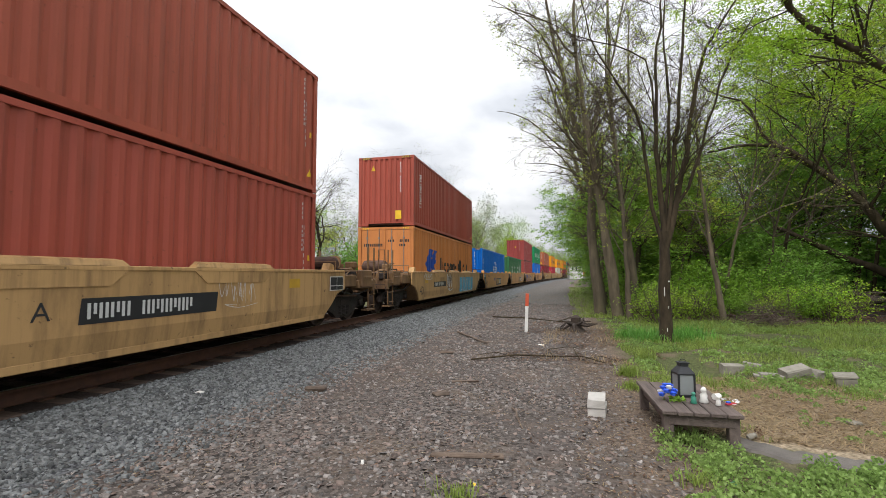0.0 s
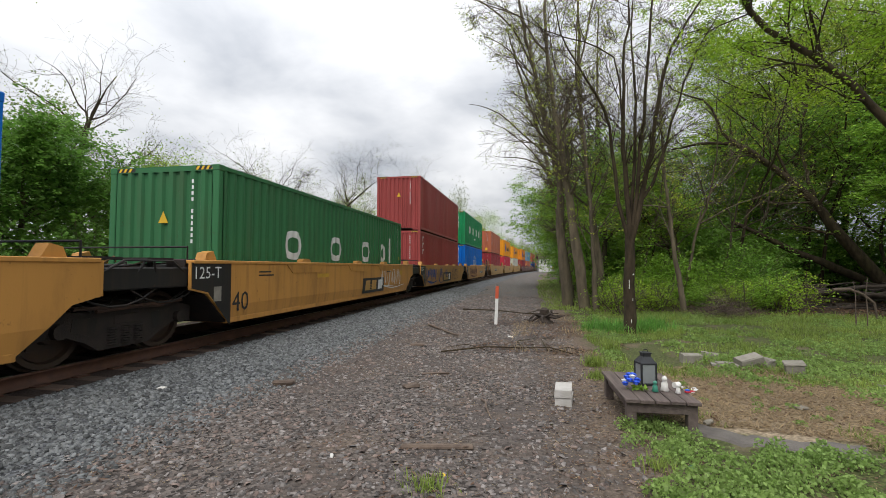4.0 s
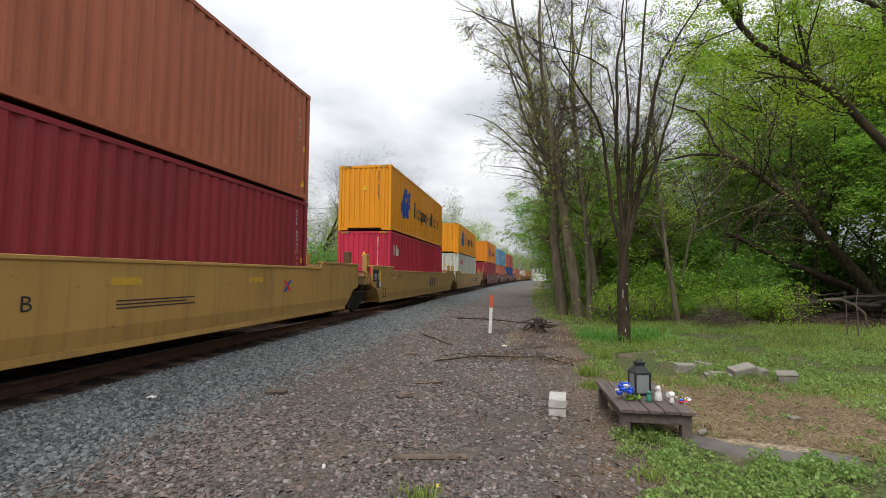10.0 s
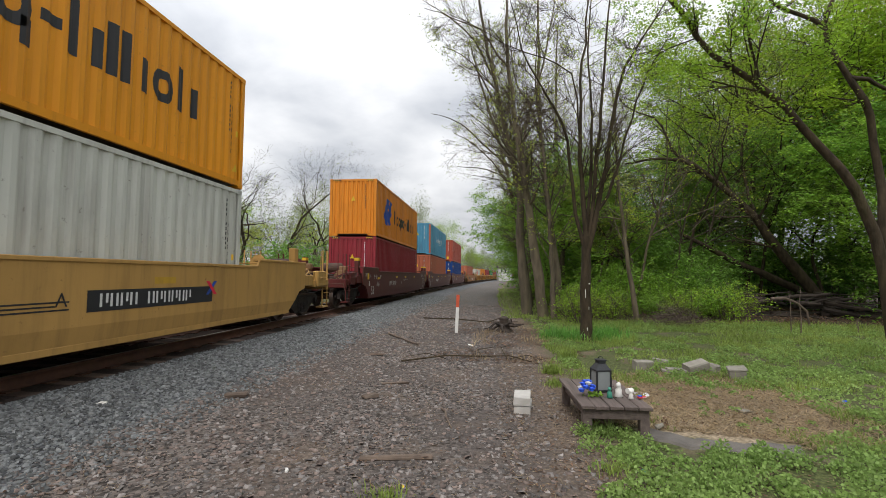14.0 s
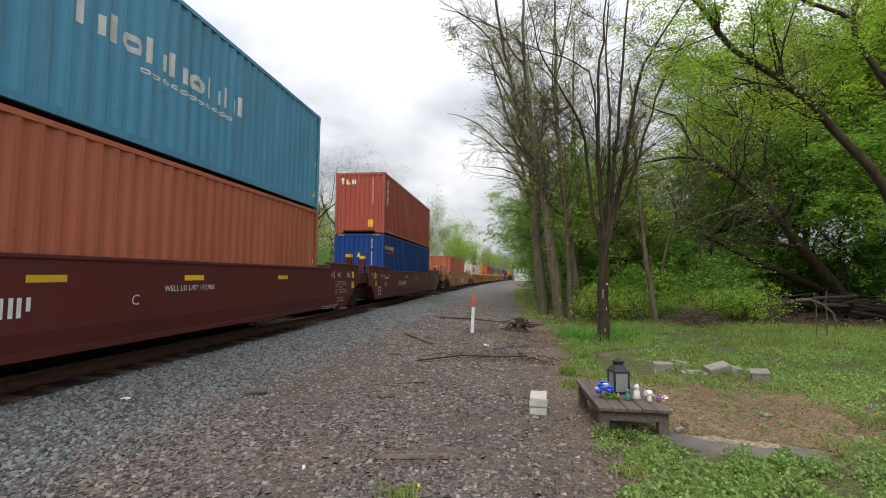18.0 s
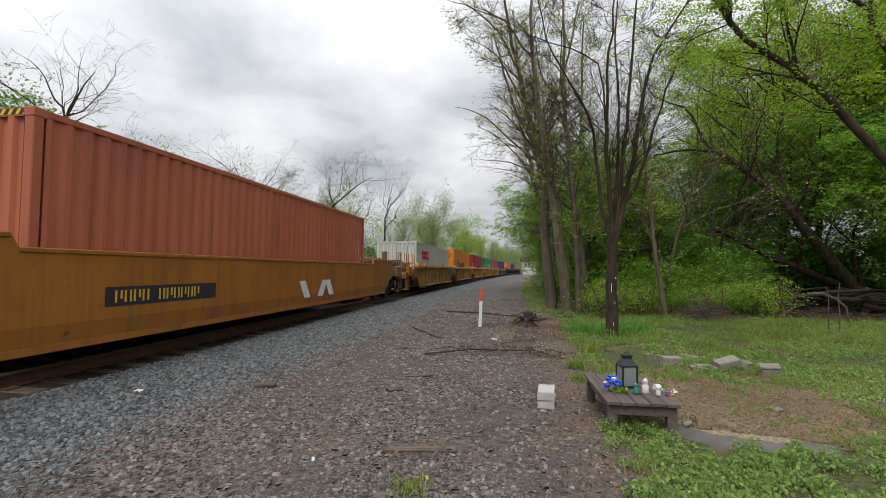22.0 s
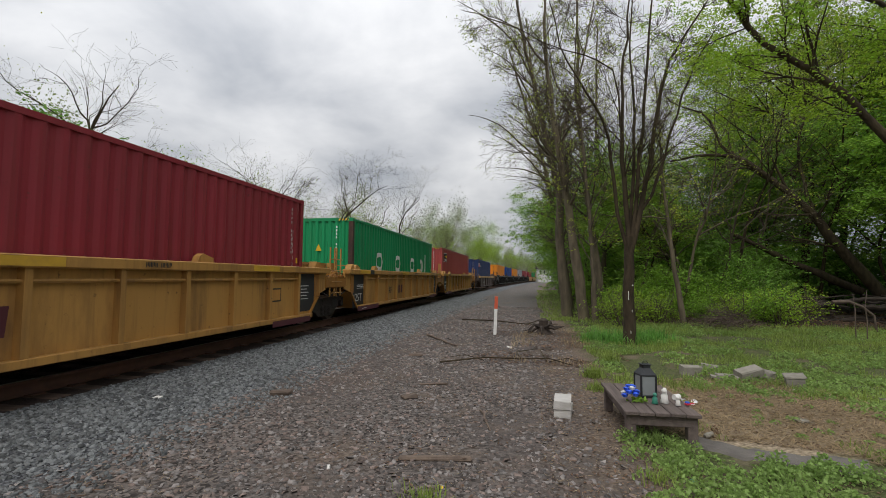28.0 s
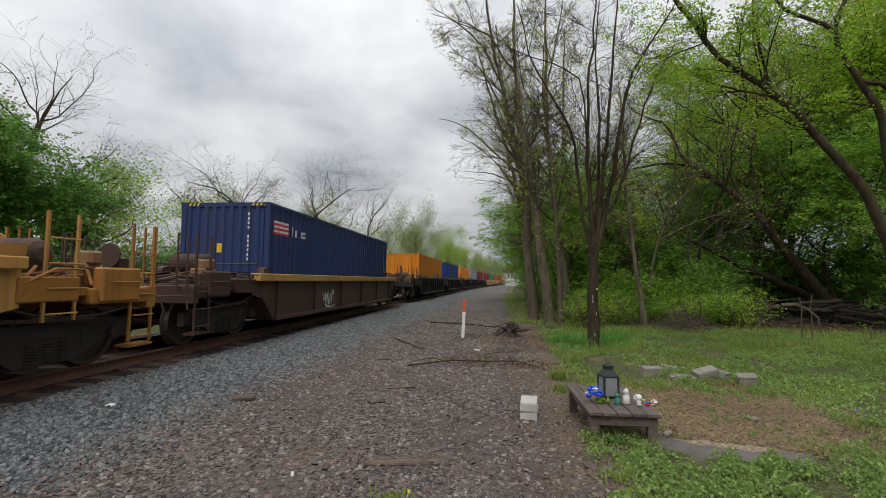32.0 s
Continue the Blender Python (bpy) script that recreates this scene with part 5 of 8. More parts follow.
def marks():
    """Paint marks, car by car. Car lettering is placed by y from the car's middle and z over the rail."""
    box_of = lambda k, i=0: LOADS[k][i][0]
    car_of = lambda k: CARS[k][0]
    for k, loads in LOADS.items():
        for i, (b, c, z, h) in enumerate(loads):
            white = "black_mark" if TRAIN[[r[0] for r in TRAIN].index(k)][10][i][0] in ("off_white", "orange", "orange_yellow", "pale_orange") else "white_mark"
            if k in "BO" and i == 0:
                for x0, n in ((0.12, 4), (0.62, 6)):
                    end_mark(b, "number_bar", [(x0 + q * 0.07, x0 + q * 0.07 + 0.045, h - 0.62, h - 0.52) for q in range(n)], M["black_mark"], y=-LONG / 2 + 0.018)
                end_mark(b, "number_bar", [(0.60 + q * 0.07, 0.645 + q * 0.07, h - 0.80, h - 0.70) for q in range(4)], M["black_mark"], y=-LONG / 2 + 0.018)
                end_mark(b, "name_shapes", [(-0.95 + q * 0.085, -0.895 + q * 0.085, h - 0.80, h - 0.68) for q in range(10)], M["black_mark"], y=-LONG / 2 + 0.018)
                end_mark(b, "data_line", [(0.62, 0.95, 1.0 - q * 0.1, 1.05 - q * 0.1) for q in range(5)], M["black_mark"], y=-LONG / 2 + 0.018)
                end_mark(b, "warning_triangle", [[(-0.62, 0.62), (-0.40, 0.62), (-0.51, 0.82)]], M["yellow_mark"], "yellow warning triangle", y=-LONG / 2 + 0.018)
                end_mark(b, "height_stripe", [(x, x + 0.05, h - 0.09, h - 0.02) for x in (-1.0, -0.9, -0.8, 0.75, 0.85, 0.95)], M["yellow_mark"], y=-LONG / 2 + 0.016)
            else:
                usual_marks(b, h, white, k != "S", (k, i) in (("B", 1), ("G", 1), ("L", 1)), k not in "KN", 0.62)
    # A
    t = car_of("A")
    plate(t, "number_board", 0.35, 2.55, 0.74, 1.05, M["black_mark"], "black number board", slant=0.03)
    number_bars(t, 0.45, 0.80, 11, 0.19, "white_mark")
    lettering(t, "A", -0.15, 0.82, 0.30, "black_mark")
    plate(t, "yellow_patch", -2.4, -1.3, 1.03, 1.16, M["dirty_yellow"], "yellow reflective patch")
    plate(t, "yellow_patch", 4.6, 5.0, 1.05, 1.24, M["dirty_yellow"], "yellow reflective patch")
    sprayed(t, 2.6, 3.6, 0.75, 1.25, "white_mark", 31, 0.012, 7)
    sprayed(t, -3.2, -0.9, 0.75, 1.0, "blue_spray", 32, 0.03, 5)
    # B
    t = car_of("B")
    b = box_of("B")
    lettering(t, "40", -6.15, 0.50, 0.52, "black_mark")
    plate(t, "yellow_patch", -5.45, -5.0, 0.97, 1.13, M["dirty_yellow"], "yellow reflective patch")
    plate(t, "number_board", -4.1, -1.92, 0.77, 1.0, M["black_mark"], "black number board")
    number_bars(t, -3.95, 0.81, 11, 0.16, "white_mark", w=0.72)
    sprayed(t, -5.6, -4.3, 1.10, 1.40, "white_mark", 1, 0.03, 9, "white sprayed scrawl")
    sprayed(t, -1.8, -0.5, 0.52, 1.38, "white_mark", 2, 0.09, 6, "white sprayed block letters")
    sprayed(t, -1.78, -0.52, 0.55, 1.36, "black_mark", 3, 0.03, 7, x=CAR_X + 0.009)
    for q in range(5):
        plate(t, "graffiti", 1.0 + q * 0.75, 1.65 + q * 0.75, 0.38, 1.18, M["pale_blue_spray"], "pale blue sprayed block shapes", x=CAR_X + 0.004, slant=0.12)
    sprayed(t, 0.9, 4.8, 0.36, 1.28, "white_mark", 4, 0.03, 9, x=CAR_X + 0.009)
    emblem_marks(b, -4.36, 1.43 - LOAD_Z, 1.8, 1.05)
    word_shapes(b, -1.9, 4.42, 1.42 - LOAD_Z, 0.72, "Tsdsd-TiTsT", "black_mark", 0.2)
    u = box_of("B", 1)
    z1 = LOADS["B"][1][2]
    for q in range(6):
        z = 5.55 - z1 - q * 0.24
        side_mark(u, "name_shapes", [rect(-5.32, -5.06, z - 0.05, z), rect(-5.32 if q % 2 else -5.14, -5.25 if q % 2 else -5.06, z - 0.19, z - 0.05), rect(-5.32, -5.06, z - 0.19, z - 0.15)], M["white_mark"])
    # C, D, E, F: black ends, capacity and size
    for k in "CDEF":
        t = car_of(k)
        bm = bmesh.new()
        bm.faces.new([bm.verts.new((CAR_X + 0.003, y, z)) for y, z in ((-6.08, 0.24), (-6.08, 1.41), (-7.08, 1.40), (-7.08, 0.97), (-6.69, 0.89))])
        part("end_panel", bm, M["car_black"], t, "black-painted end of the sill")
        lettering(t, "125-T", -7.06, 1.13, 0.29, "white_mark", CAR_X + 0.008)
        lettering(t, "40", -6.05, 0.50, 0.52, "black_mark")
        plate(t, "data_plate", -6.55, -6.35, 0.72, 0.98, M["concrete"], "pale data plate", x=CAR_X + 0.008)
        plate(t, "yellow_patch", 4.9, 5.3, 1.0, 1.18, M["dirty_yellow"], "yellow reflective patch")
        plate(t, "yellow_patch", -2.6, -1.9, 1.05, 1.15, M["dirty_yellow"], "yellow reflective patch")
        for y in (-5.2, 3.2):
            plate(t, "data_line", y, y + 0.55, 1.14, 1.17, M["black_mark"])
            plate(t, "data_line", y, y + 0.45, 1.21, 1.24, M["black_mark"])

    for k in "AF":
        plate(car_of(k), "data_frame", 6.3, 7.0, 0.93, 1.28, M["white_mark"], "white-edged black data panel", x=CAR_X + 0.006)
        for y, z, h2 in ((6.33, 1.06, 0.20), (6.66, 1.06, 0.20), (6.33, 0.95, 0.09), (6.66, 0.95, 0.09)):
            plate(car_of(k), "data_panel", y, y + 0.31, z, z + h2, M["black_mark"], x=CAR_X + 0.010)

    def logo_board(t, y, z, w, hgt):
        plate(t, "logo_board", y, y + w, z, z + hgt, M["black_mark"], "black board with tan and white shapes", slant=0.08)
        for q, ink in enumerate(("car_tan", "car_tan", "white_mark")):
            a = y + 0.25 + q * w * 0.29
            plate(t, "logo_shape", a, a + w * 0.2, z + hgt * 0.18, z + hgt * 0.84, M[ink], x=CAR_X + 0.009, slant=0.08)
        for q in range(4):
            plate(t, "logo_shape", y + w * 0.25, y + w * 0.62, z + hgt * (0.2 + 0.11 * q), z + hgt * (0.23 + 0.11 * q), M["car_tan"], x=CAR_X + 0.011)

    logo_board(car_of("C"), -1.2, 0.44, 2.62, 0.55)
    logo_board(car_of("E"), -1.34, 0.42, 2.65, 0.57)
    logo_board(car_of("D"), 0.6, 0.45, 2.2, 0.5)
    sprayed(car_of("D"), 2.4, 5.6, 0.5, 1.3, "white_mark", 8, 0.05, 8, "white sprayed scrawl")
    sprayed(car_of("C"), -2.4, -1.55, 0.76, 1.10, "blue_spray", 5, 0.045, 6, "blue sprayed scrawl")
    lettering(car_of("C"), "C", -3.0, 0.78, 0.3, "black_mark")
    lettering(car_of("E"), "E", -3.08, 0.78, 0.28, "black_mark")
    lettering(car_of("F"), "A", 1.38, 0.78, 0.24, "black_mark")
    sprayed(car_of("E"), -5.9, -3.1, 0.42, 1.36, "blue_spray", 6, 0.11, 9, "dark blue sprayed letters")
    sprayed(car_of("E"), -2.75, -1.4, 0.36, 1.32, "blue_spray", 7, 0.075, 8, "dark blue sprayed letters")
    sprayed(car_of("E"), -0.8, 0.6, 0.7, 1.2, "blue_spray", 17, 0.04, 5, "dark blue sprayed letters", CAR_X + 0.012)
    sprayed(car_of("E"), 1.7, 4.3, 0.48, 1.32, "black_mark", 9, 0.035, 9, "thin dark sprayed outline letters")
    sprayed(car_of("F"), -4.9, -0.1, 0.42, 1.30, "brown_spray", 10, 0.10, 14, "brown sprayed block letters")
    sprayed(car_of("F"), -4.7, -0.3, 0.50, 1.2, "brown_spray", 19, 0.05, 12, "brown sprayed outlines", CAR_X + 0.009)
    plate(car_of("F"), "number_board", 2.05, 4.22, 0.72, 0.95, M["black_mark"], "black number board")
    number_bars(car_of("F"), 2.2, 0.76, 11, 0.16, "white_mark", x=CAR_X + 0.009, w=0.72)
    for k in "CF":
        b = box_of(k)
        arc_marks(b, -0.66, 2.02 - LOAD_Z, 1.52, 0.40)
        word_shapes(b, -0.9, 1.1, 1.66 - LOAD_Z, 0.34, "OOOOO", "white_mark", 0.28)
        word_shapes(b, -0.82, 1.0, 1.43 - LOAD_Z, 0.19, "OTiOOiTO", "white_mark", 0.3)
        for q in range(4):
            z = 2.50 - LOAD_Z - q * 0.26
            side_mark(b, "name_shapes", [rect(-5.56, -5.34, z - 0.03, z), rect(-5.47, -5.43, z - 0.17, z), rect(-5.56, -5.34, z - 0.13, z - 0.10)], M["white_mark"])
    b, z1 = box_of("F", 1), LOADS["F"][1][2]
    for y, w in ((-3.55, 0.8), (-1.4, 0.8), (0.8, 0.84), (2.9, 0.7)):
        side_mark(b, "name_shape", oval(y, y + w, 4.42 - z1, 5.12 - z1, 0.17), M["white_mark"], "large white letter-like shape")
    side_mark(b, "name_shapes", [rect(4.18, 4.46, 4.3 - z1, 5.4 - z1)], M["white_mark"], "upright white bar")
    side_mark(b, "data_line", [rect(-0.5 + q * 0.16, -0.4 + q * 0.16, 3.98 - z1, 4.13 - z1) for q in range(9)], M["white_mark"])
    for k, zz in (("Q", 1.53), ("D", 1.50)):
        b = box_of(k)
        for y, w in ((-3.7, 0.8), (-1.2, 0.8), (1.3, 0.8), (3.3, 0.55)):
            side_mark(b, "name_shape", oval(y, y + w, zz - LOAD_Z, zz + 0.72 - LOAD_Z, 0.16), M["white_mark"], "large white letter-like shape")
        side_mark(b, "name_shapes", [rect(4.35, 4.6, zz - LOAD_Z, zz + 1.0 - LOAD_Z)], M["white_mark"], "upright white bar")
    b, z1 = box_of("E", 0), LOADS["E"][0][2]
    for q in range(3):
        side_mark(b, "name_shapes", [rect(-5.5, -5.2, 2.9 - z1 - q * 0.34, 2.98 - z1 - q * 0.34), rect(-5.5, -5.43, 2.72 - z1 - q * 0.34, 2.98 - z1 - q * 0.34), rect(-5.28, -5.2, 2.72 - z1 - q * 0.34, 2.9 - z1 - q * 0.34)], M["white_mark"])
    end_mark(b, "name_shapes", [(-0.9, -0.8, 2.2, 2.5), (-0.95, -0.74, 2.38, 2.44), (-0.68, -0.5, 2.2, 2.42), (-0.42, -0.22, 2.2, 2.42)], M["white_mark"])
    # G, H, I: tan deep cars
    for k, front in (("G", False), ("H", True), ("I", True)):
        t = car_of(k)
        lettering(t, "53", -8.05, 0.46, 0.54, "black_mark")
        if front:
            plate(t, "end_panel", -9.16, -8.25, 1.10, 1.54, M["black_mark"], "black capacity panel")
            lettering(t, "125 T", -9.12, 1.18, 0.30, "white_mark", CAR_X + 0.008)
            plate(t, "yellow_patch", -8.42, -8.22, 1.12, 1.52, M["yellow_mark"], "yellow reflective patch", x=CAR_X + 0.008)
            plate(t, "end_panel", -8.72, -8.3, 0.86, 1.09, M["black_mark"])
            plate(t, "data_plate", -8.4, -8.22, 0.9, 1.08, M["white_mark"], x=CAR_X + 0.008)
        else:
            plate(t, "yellow_patch", -9.1, -8.75, 1.25, 1.5, M["yellow_mark"], "yellow reflective patch")
        for y, s2 in ((-7.95, "53"), (-7.05, "48"), (-6.55, "45")):
            plate(t, "tick_mark", y, y + 0.03, 1.22, 1.44, M["black_mark"])
            lettering(t, s2, y + 0.05, 1.30, 0.16, "black_mark")
        for y in (-6.6, 0.0, 3.1):
            plate(t, "yellow_patch", y, y + 0.5, 1.17, 1.28, M["dirty_yellow"], "yellow reflective patch")
        for q in range(5):
            plate(t, "data_line", -5.9, -5.4 + 0.1 * (q % 2), 1.12 + 0.05 * q, 1.135 + 0.05 * q, M["black_mark"])
            plate(t, "data_line", 0.1, 1.6 - 0.2 * (q % 2), 0.85 + 0.05 * q, 0.87 + 0.05 * q, M["black_mark"]) if q < 3 else None
        plate(t, "diagonal_cross", 4.45, 4.55, 0.94, 1.20, M["blue_mark"], slant=0.25)
        plate(t, "diagonal_cross", 4.70, 4.80, 0.94, 1.20, M["red_mark"], x=CAR_X + 0.007, slant=-0.25)
    for k, y, c2 in (("G", -4.52, "B"), ("I", 1.86, "A")):
        plate(car_of(k), "number_board", y, y + 2.8, 0.80, 1.10, M["black_mark"], "black number board")
        number_bars(car_of(k), y + 0.2, 0.86, 11, 0.19, "white_mark", skip=(4, ), w=0.76)
        lettering(car_of(k), c2, -1.12 if k == "G" else 1.4, 0.9, 0.26, "black_mark")
    lettering(car_of("H"), "C", -1.15, 0.9, 0.26, "black_mark")
    for q in range(3):
        plate(car_of("H"), "logo_shape", 0.76 + q * 0.6, 1.14 + q * 0.6, 0.72, 1.20, M["maroon_mark"], slant=0.06)
    for k, y0, z0, w, hgt in (("H", -4.45, 4.06, 1.85, 1.5), ("I", -4.4, 3.98, 1.75, 1.4), ("J", -4.4, 4.06, 1.85, 1.5)):
        b, z1 = box_of(k, 1), LOADS[k][1][2]
        emblem_marks(b, y0, z0 - z1, w, hgt)
        word_shapes(b, -1.85, 4.4, 4.35 - z1, 0.82, "Tsdsd-TiTsT", "black_mark", 0.2)
    word_shapes(box_of("H"), -5.5, -4.65, 2.22 - LOAD_Z, 0.48, "TTi", "white_mark", 0.25)
    round_marks(box_of("I"), -4.95, 2.36 - LOAD_Z, 1.45, 0.40)
    end_mark(box_of("I"), "name_shapes", [(-0.35 + q * 0.17, -0.22 + q * 0.17, 1.30, 1.46) for q in range(4)], M["red_mark"])
    round_marks(box_of("N"), -4.45, 1.90 - LOAD_Z, 2.15, 0.62)
    column_marks(box_of("G", 1), HC, "white_mark", 6, 0.22, 0.75, 0.35)
    # J, K, L: maroon deep cars
    for k in "JKL":
        t = car_of(k)
        lettering(t, "53", -7.9, 0.46, 0.54, "white_mark")
        lettering(t, "125 T", -8.92, 1.28, 0.19, "white_mark", CAR_X + 0.008)
        plate(t, "yellow_patch", -8.5, -8.22, 1.15, 1.42, M["yellow_mark"], "yellow reflective patch")
        plate(t, "data_plate", -8.25, -8.1, 0.86, 1.06, M["white_mark"])
        for y, s2 in ((-8.14, "53"), (-7.36, "48"), (-6.97, "45"), (-6.2, "40"), (7.35, "48"), (6.8, "45"), (8.2, "53")):
            if y > 0:
                lettering(t, s2, y - 0.28, 1.24, 0.22, "white_mark")
                plate(t, "tick_mark", y, y + 0.04, 1.20, 1.44, M["white_mark"])
            else:
                plate(t, "tick_mark", y, y + 0.03, 1.16, 1.36, M["white_mark"])
                lettering(t, s2, y + 0.05, 1.24, 0.15, "white_mark")
        plate(t, "yellow_patch", -6.75, -6.25, 1.14, 1.24, M["yellow_mark"], "yellow reflective patch")
        for y in (0.0, 3.2, -2.6):
            plate(t, "yellow_patch", y, y + 0.5, 1.20, 1.29, M["yellow_mark"], "yellow reflective patch")
        for z in (1.21, 0.86):
            plate(t, "yellow_patch", 8.43, 8.67, z, z + 0.22, M["yellow_mark"], "yellow reflective patch")
        for q in range(5):
            number_bars(t, 6.9, 0.72 + q * 0.085, 19 - 3 * (q % 3), 0.05, "white_mark", skip=(3, 4 + q, 11), w=0.9)
        for q in range(2):
            number_bars(t, 7.05, 0.45 + q * 0.09, 10, 0.05, "white_mark", skip=(3, 6), w=0.9)
            number_bars(t, 5.9, 0.28 + q * 0.06, 22, 0.035, "white_mark", skip=(4, 9, 15), w=1.2)
        plate(t, "data_line", -6.9, -6.4, 0.80, 1.05, M["maroon_mark"])
        for q in range(4):
            plate(t, "data_line", -6.88, -6.42, 0.82 + q * 0.06, 0.835 + q * 0.06, M["white_mark"], x=CAR_X + 0.008)
        number_bars(t, -4.2, 0.80, 9, 0.23, "white_mark", skip=(3,), w=0.66)
        lettering(t, "WELL LD LMT 117,900", -0.45, 1.03, 0.13, "white_mark")
        lettering(t, {"J": "B", "K": "C", "L": "A"}[k], -1.1, 0.85, 0.22, "white_mark")
    word_shapes(box_of("L"), -5.72, -4.2, 2.53 - LOAD_Z, 0.28, "sssss", "yellow_mark", 0.3)
    word_shapes(box_of("L"), -5.35, -4.3, 2.36 - LOAD_Z, 0.12, "ssssssss", "red_mark", 0.3)
    b, z1 = box_of("L", 1), LOADS["L"][1][2]
    end_mark(b, "name_shapes", [(-0.9, -0.82, 2.34, 2.66), (-0.97, -0.75, 2.54, 2.60), (-0.68, -0.48, 2.34, 2.40), (-0.68, -0.6, 2.34, 2.56), (-0.40, -0.32, 2.34, 2.56), (-0.28, -0.2, 2.34, 2.56)], M["white_mark"], "white letter-like shapes")
    for q in range(3):
        z = 5.88 - z1 - q * 0.42
        side_mark(b, "name_shapes", [rect(-5.48, -5.2, z - 0.09, z), rect(-5.48, -5.40, z - 0.34, z), rect(-5.28, -5.2, z - 0.34, z - 0.2)], M["white_mark"])
    b, z1 = box_of("K", 1), LOADS["K"][1][2]
    word_shapes(b, -1.9, 1.95, 4.72 - z1, 0.42, "TisTTsTTi", "white_mark", 0.26)
    word_shapes(b, -0.8, 1.6, 4.52 - z1, 0.12, "sssssssssss", "white_mark", 0.26)
    column_marks(box_of("K"), HC, "white_mark", 6, 0.19, 0.70, 0.42)
    for sx in (-1, 1):
        rust = boxes((sx * 1.145 - 0.074, sx * 1.145 + 0.074, -LONG / 2 + 0.003, -LONG / 2 + 0.14, 0.12, HC - 0.12))
        part("rusty_post", rust, M["rust_orange"], b, "rusty corner post")
    for sx in (-1, 1):
        part("rusty_post", boxes((sx * 1.145 - 0.074, sx * 1.145 + 0.074, -LONG / 2 + 0.003, -LONG / 2 + 0.14, 0.12, HC - 0.12)), M["rust_heavy"], box_of("Q"), "rust-eaten corner post")
    # M
    t = car_of("M")
    plate(t, "number_board", -5.3, -3.0, 0.78, 1.05, M["black_mark"], "black number board")
    number_bars(t, -5.15, 0.83, 11, 0.17, "dirty_yellow", w=0.74)
    plate(t, "yellow_patch", -8.6, -8.0, 1.05, 1.40, M["yellow_mark"], "yellow reflective patch")
    plate(t, "data_plate", -7.75, -7.5, 1.1, 1.4, M["white_mark"])
    for q in range(3):
        plate(t, "logo_shape", 0.6 + q * 0.8, 0.95 + q * 0.8, 0.55, 1.0, M["white_mark"], slant=(-0.3, 0.3, -0.3)[q])
    # N to R: rib-sided cars
    xr = CAR_X - 0.104
    for k in "NOPQR":
        t = car_of(k)
        if k != "N":
            plate(t, "end_panel", -6.44, -5.15, 0.30, 1.38, M["black_mark"], "black end panel", x=xr)
            lettering(t, "125T", -6.42, 0.52, 0.36, "white_mark", xr + 0.004)
        plate(t, "end_panel", 5.55, 6.4, 0.45, 1.38, M["black_mark"], "black end panel", x=xr)
        for q in range(3 if k != "N" else 0):
            plate(t, "data_line", -6.1, -5.5, 0.93 + 0.05 * q, 0.95 + 0.05 * q, M["white_mark"], x=xr + 0.004)
        for q in range(5):
            plate(t, "data_line", 5.7, 6.1 - 0.1 * (q % 2), 0.75 + 0.08 * q, 0.77 + 0.08 * q, M["white_mark"], x=xr + 0.004)
        plate(t, "maroon_stripe", -6.30, -4.25, 0.21, 0.36, M["maroon_mark"], "dark red painted stripe", x=CAR_X + 0.018)
        plate(t, "maroon_stripe", 4.3, 6.0, 0.21, 0.34, M["maroon_mark"], "dark red painted stripe", x=CAR_X + 0.018)
        plate(t, "data_line", -5.9, -5.5, 0.27, 0.29, M["white_mark"], x=CAR_X + 0.021)
        lettering(t, "40", -2.70, 0.66, 0.40, "black_mark", xr + 0.004)
        for q in range(3):
            plate(t, "logo_shape", -1.70 + q * 0.36, -1.46 + q * 0.36, 0.64, 0.98, M["maroon_mark"], x=xr, slant=0.03)
        for y in (-6.2, -1.2, 3.5):
            plate(t, "yellow_patch", y, y + 0.95, 1.42, 1.53, M["dirty_yellow"], "yellow painted stretch of the sill", x=CAR_X + 0.054)
        plate(t, "black_band", -5.25, -4.85, 1.40, 1.545, M["black_mark"], x=CAR_X + 0.056)
        number_bars(t, 0.9, 1.44, 9, 0.07, "black_mark", skip=(4,), x=CAR_X + 0.056)
        plate(t, "data_frame", 4.4, 4.8, 0.75, 1.05, M["black_mark"], x=xr)
        plate(t, "data_frame", 4.43, 4.77, 0.78, 1.02, M["car_yellow"], x=xr + 0.004)
    for y, n in ((0.68, 4), (1.92, 5)):
        plate(car_of("N"), "number_board", y, y + 1.04, 0.84, 1.10, M["black_mark"], "black number board", x=xr + 0.006)
        number_bars(car_of("N"), y + 0.1, 0.88, n, 0.18, "white_mark", skip=(), x=xr + 0.011, w=0.72)
    b = box_of("O")
    emblem_marks(b, -3.98, 1.56 - LOAD_Z, 1.02, 0.8)
    word_shapes(b, -2.6, 1.3, 1.60 - LOAD_Z, 0.55, "Tsdsd-TiTsT", "black_mark", 0.22)
    b = box_of("R")
    side_mark(b, "sign", [rect(-5.52, -4.35, 2.34 - LOAD_Z, 2.95 - LOAD_Z)], M["white_mark"], "square black sign with a white edge")
    o = side_mark(b, "sign", [rect(-5.46, -4.41, 2.38 - LOAD_Z, 2.91 - LOAD_Z)], M["black_mark"])
    o.location.x = 0.003
    o = side_mark(b, "sign", [[(-5.2, 2.72 - LOAD_Z), (-4.45, 2.62 - LOAD_Z), (-4.45, 2.82 - LOAD_Z)]], M["yellow_mark"], "yellow beam shape")
    o.location.x = 0.006
    o = word_shapes(b, -5.3, -4.5, 2.42 - LOAD_Z, 0.22, "TsssTs", "white_mark", 0.3)
    for shape in o:
        shape.location.x = 0.006
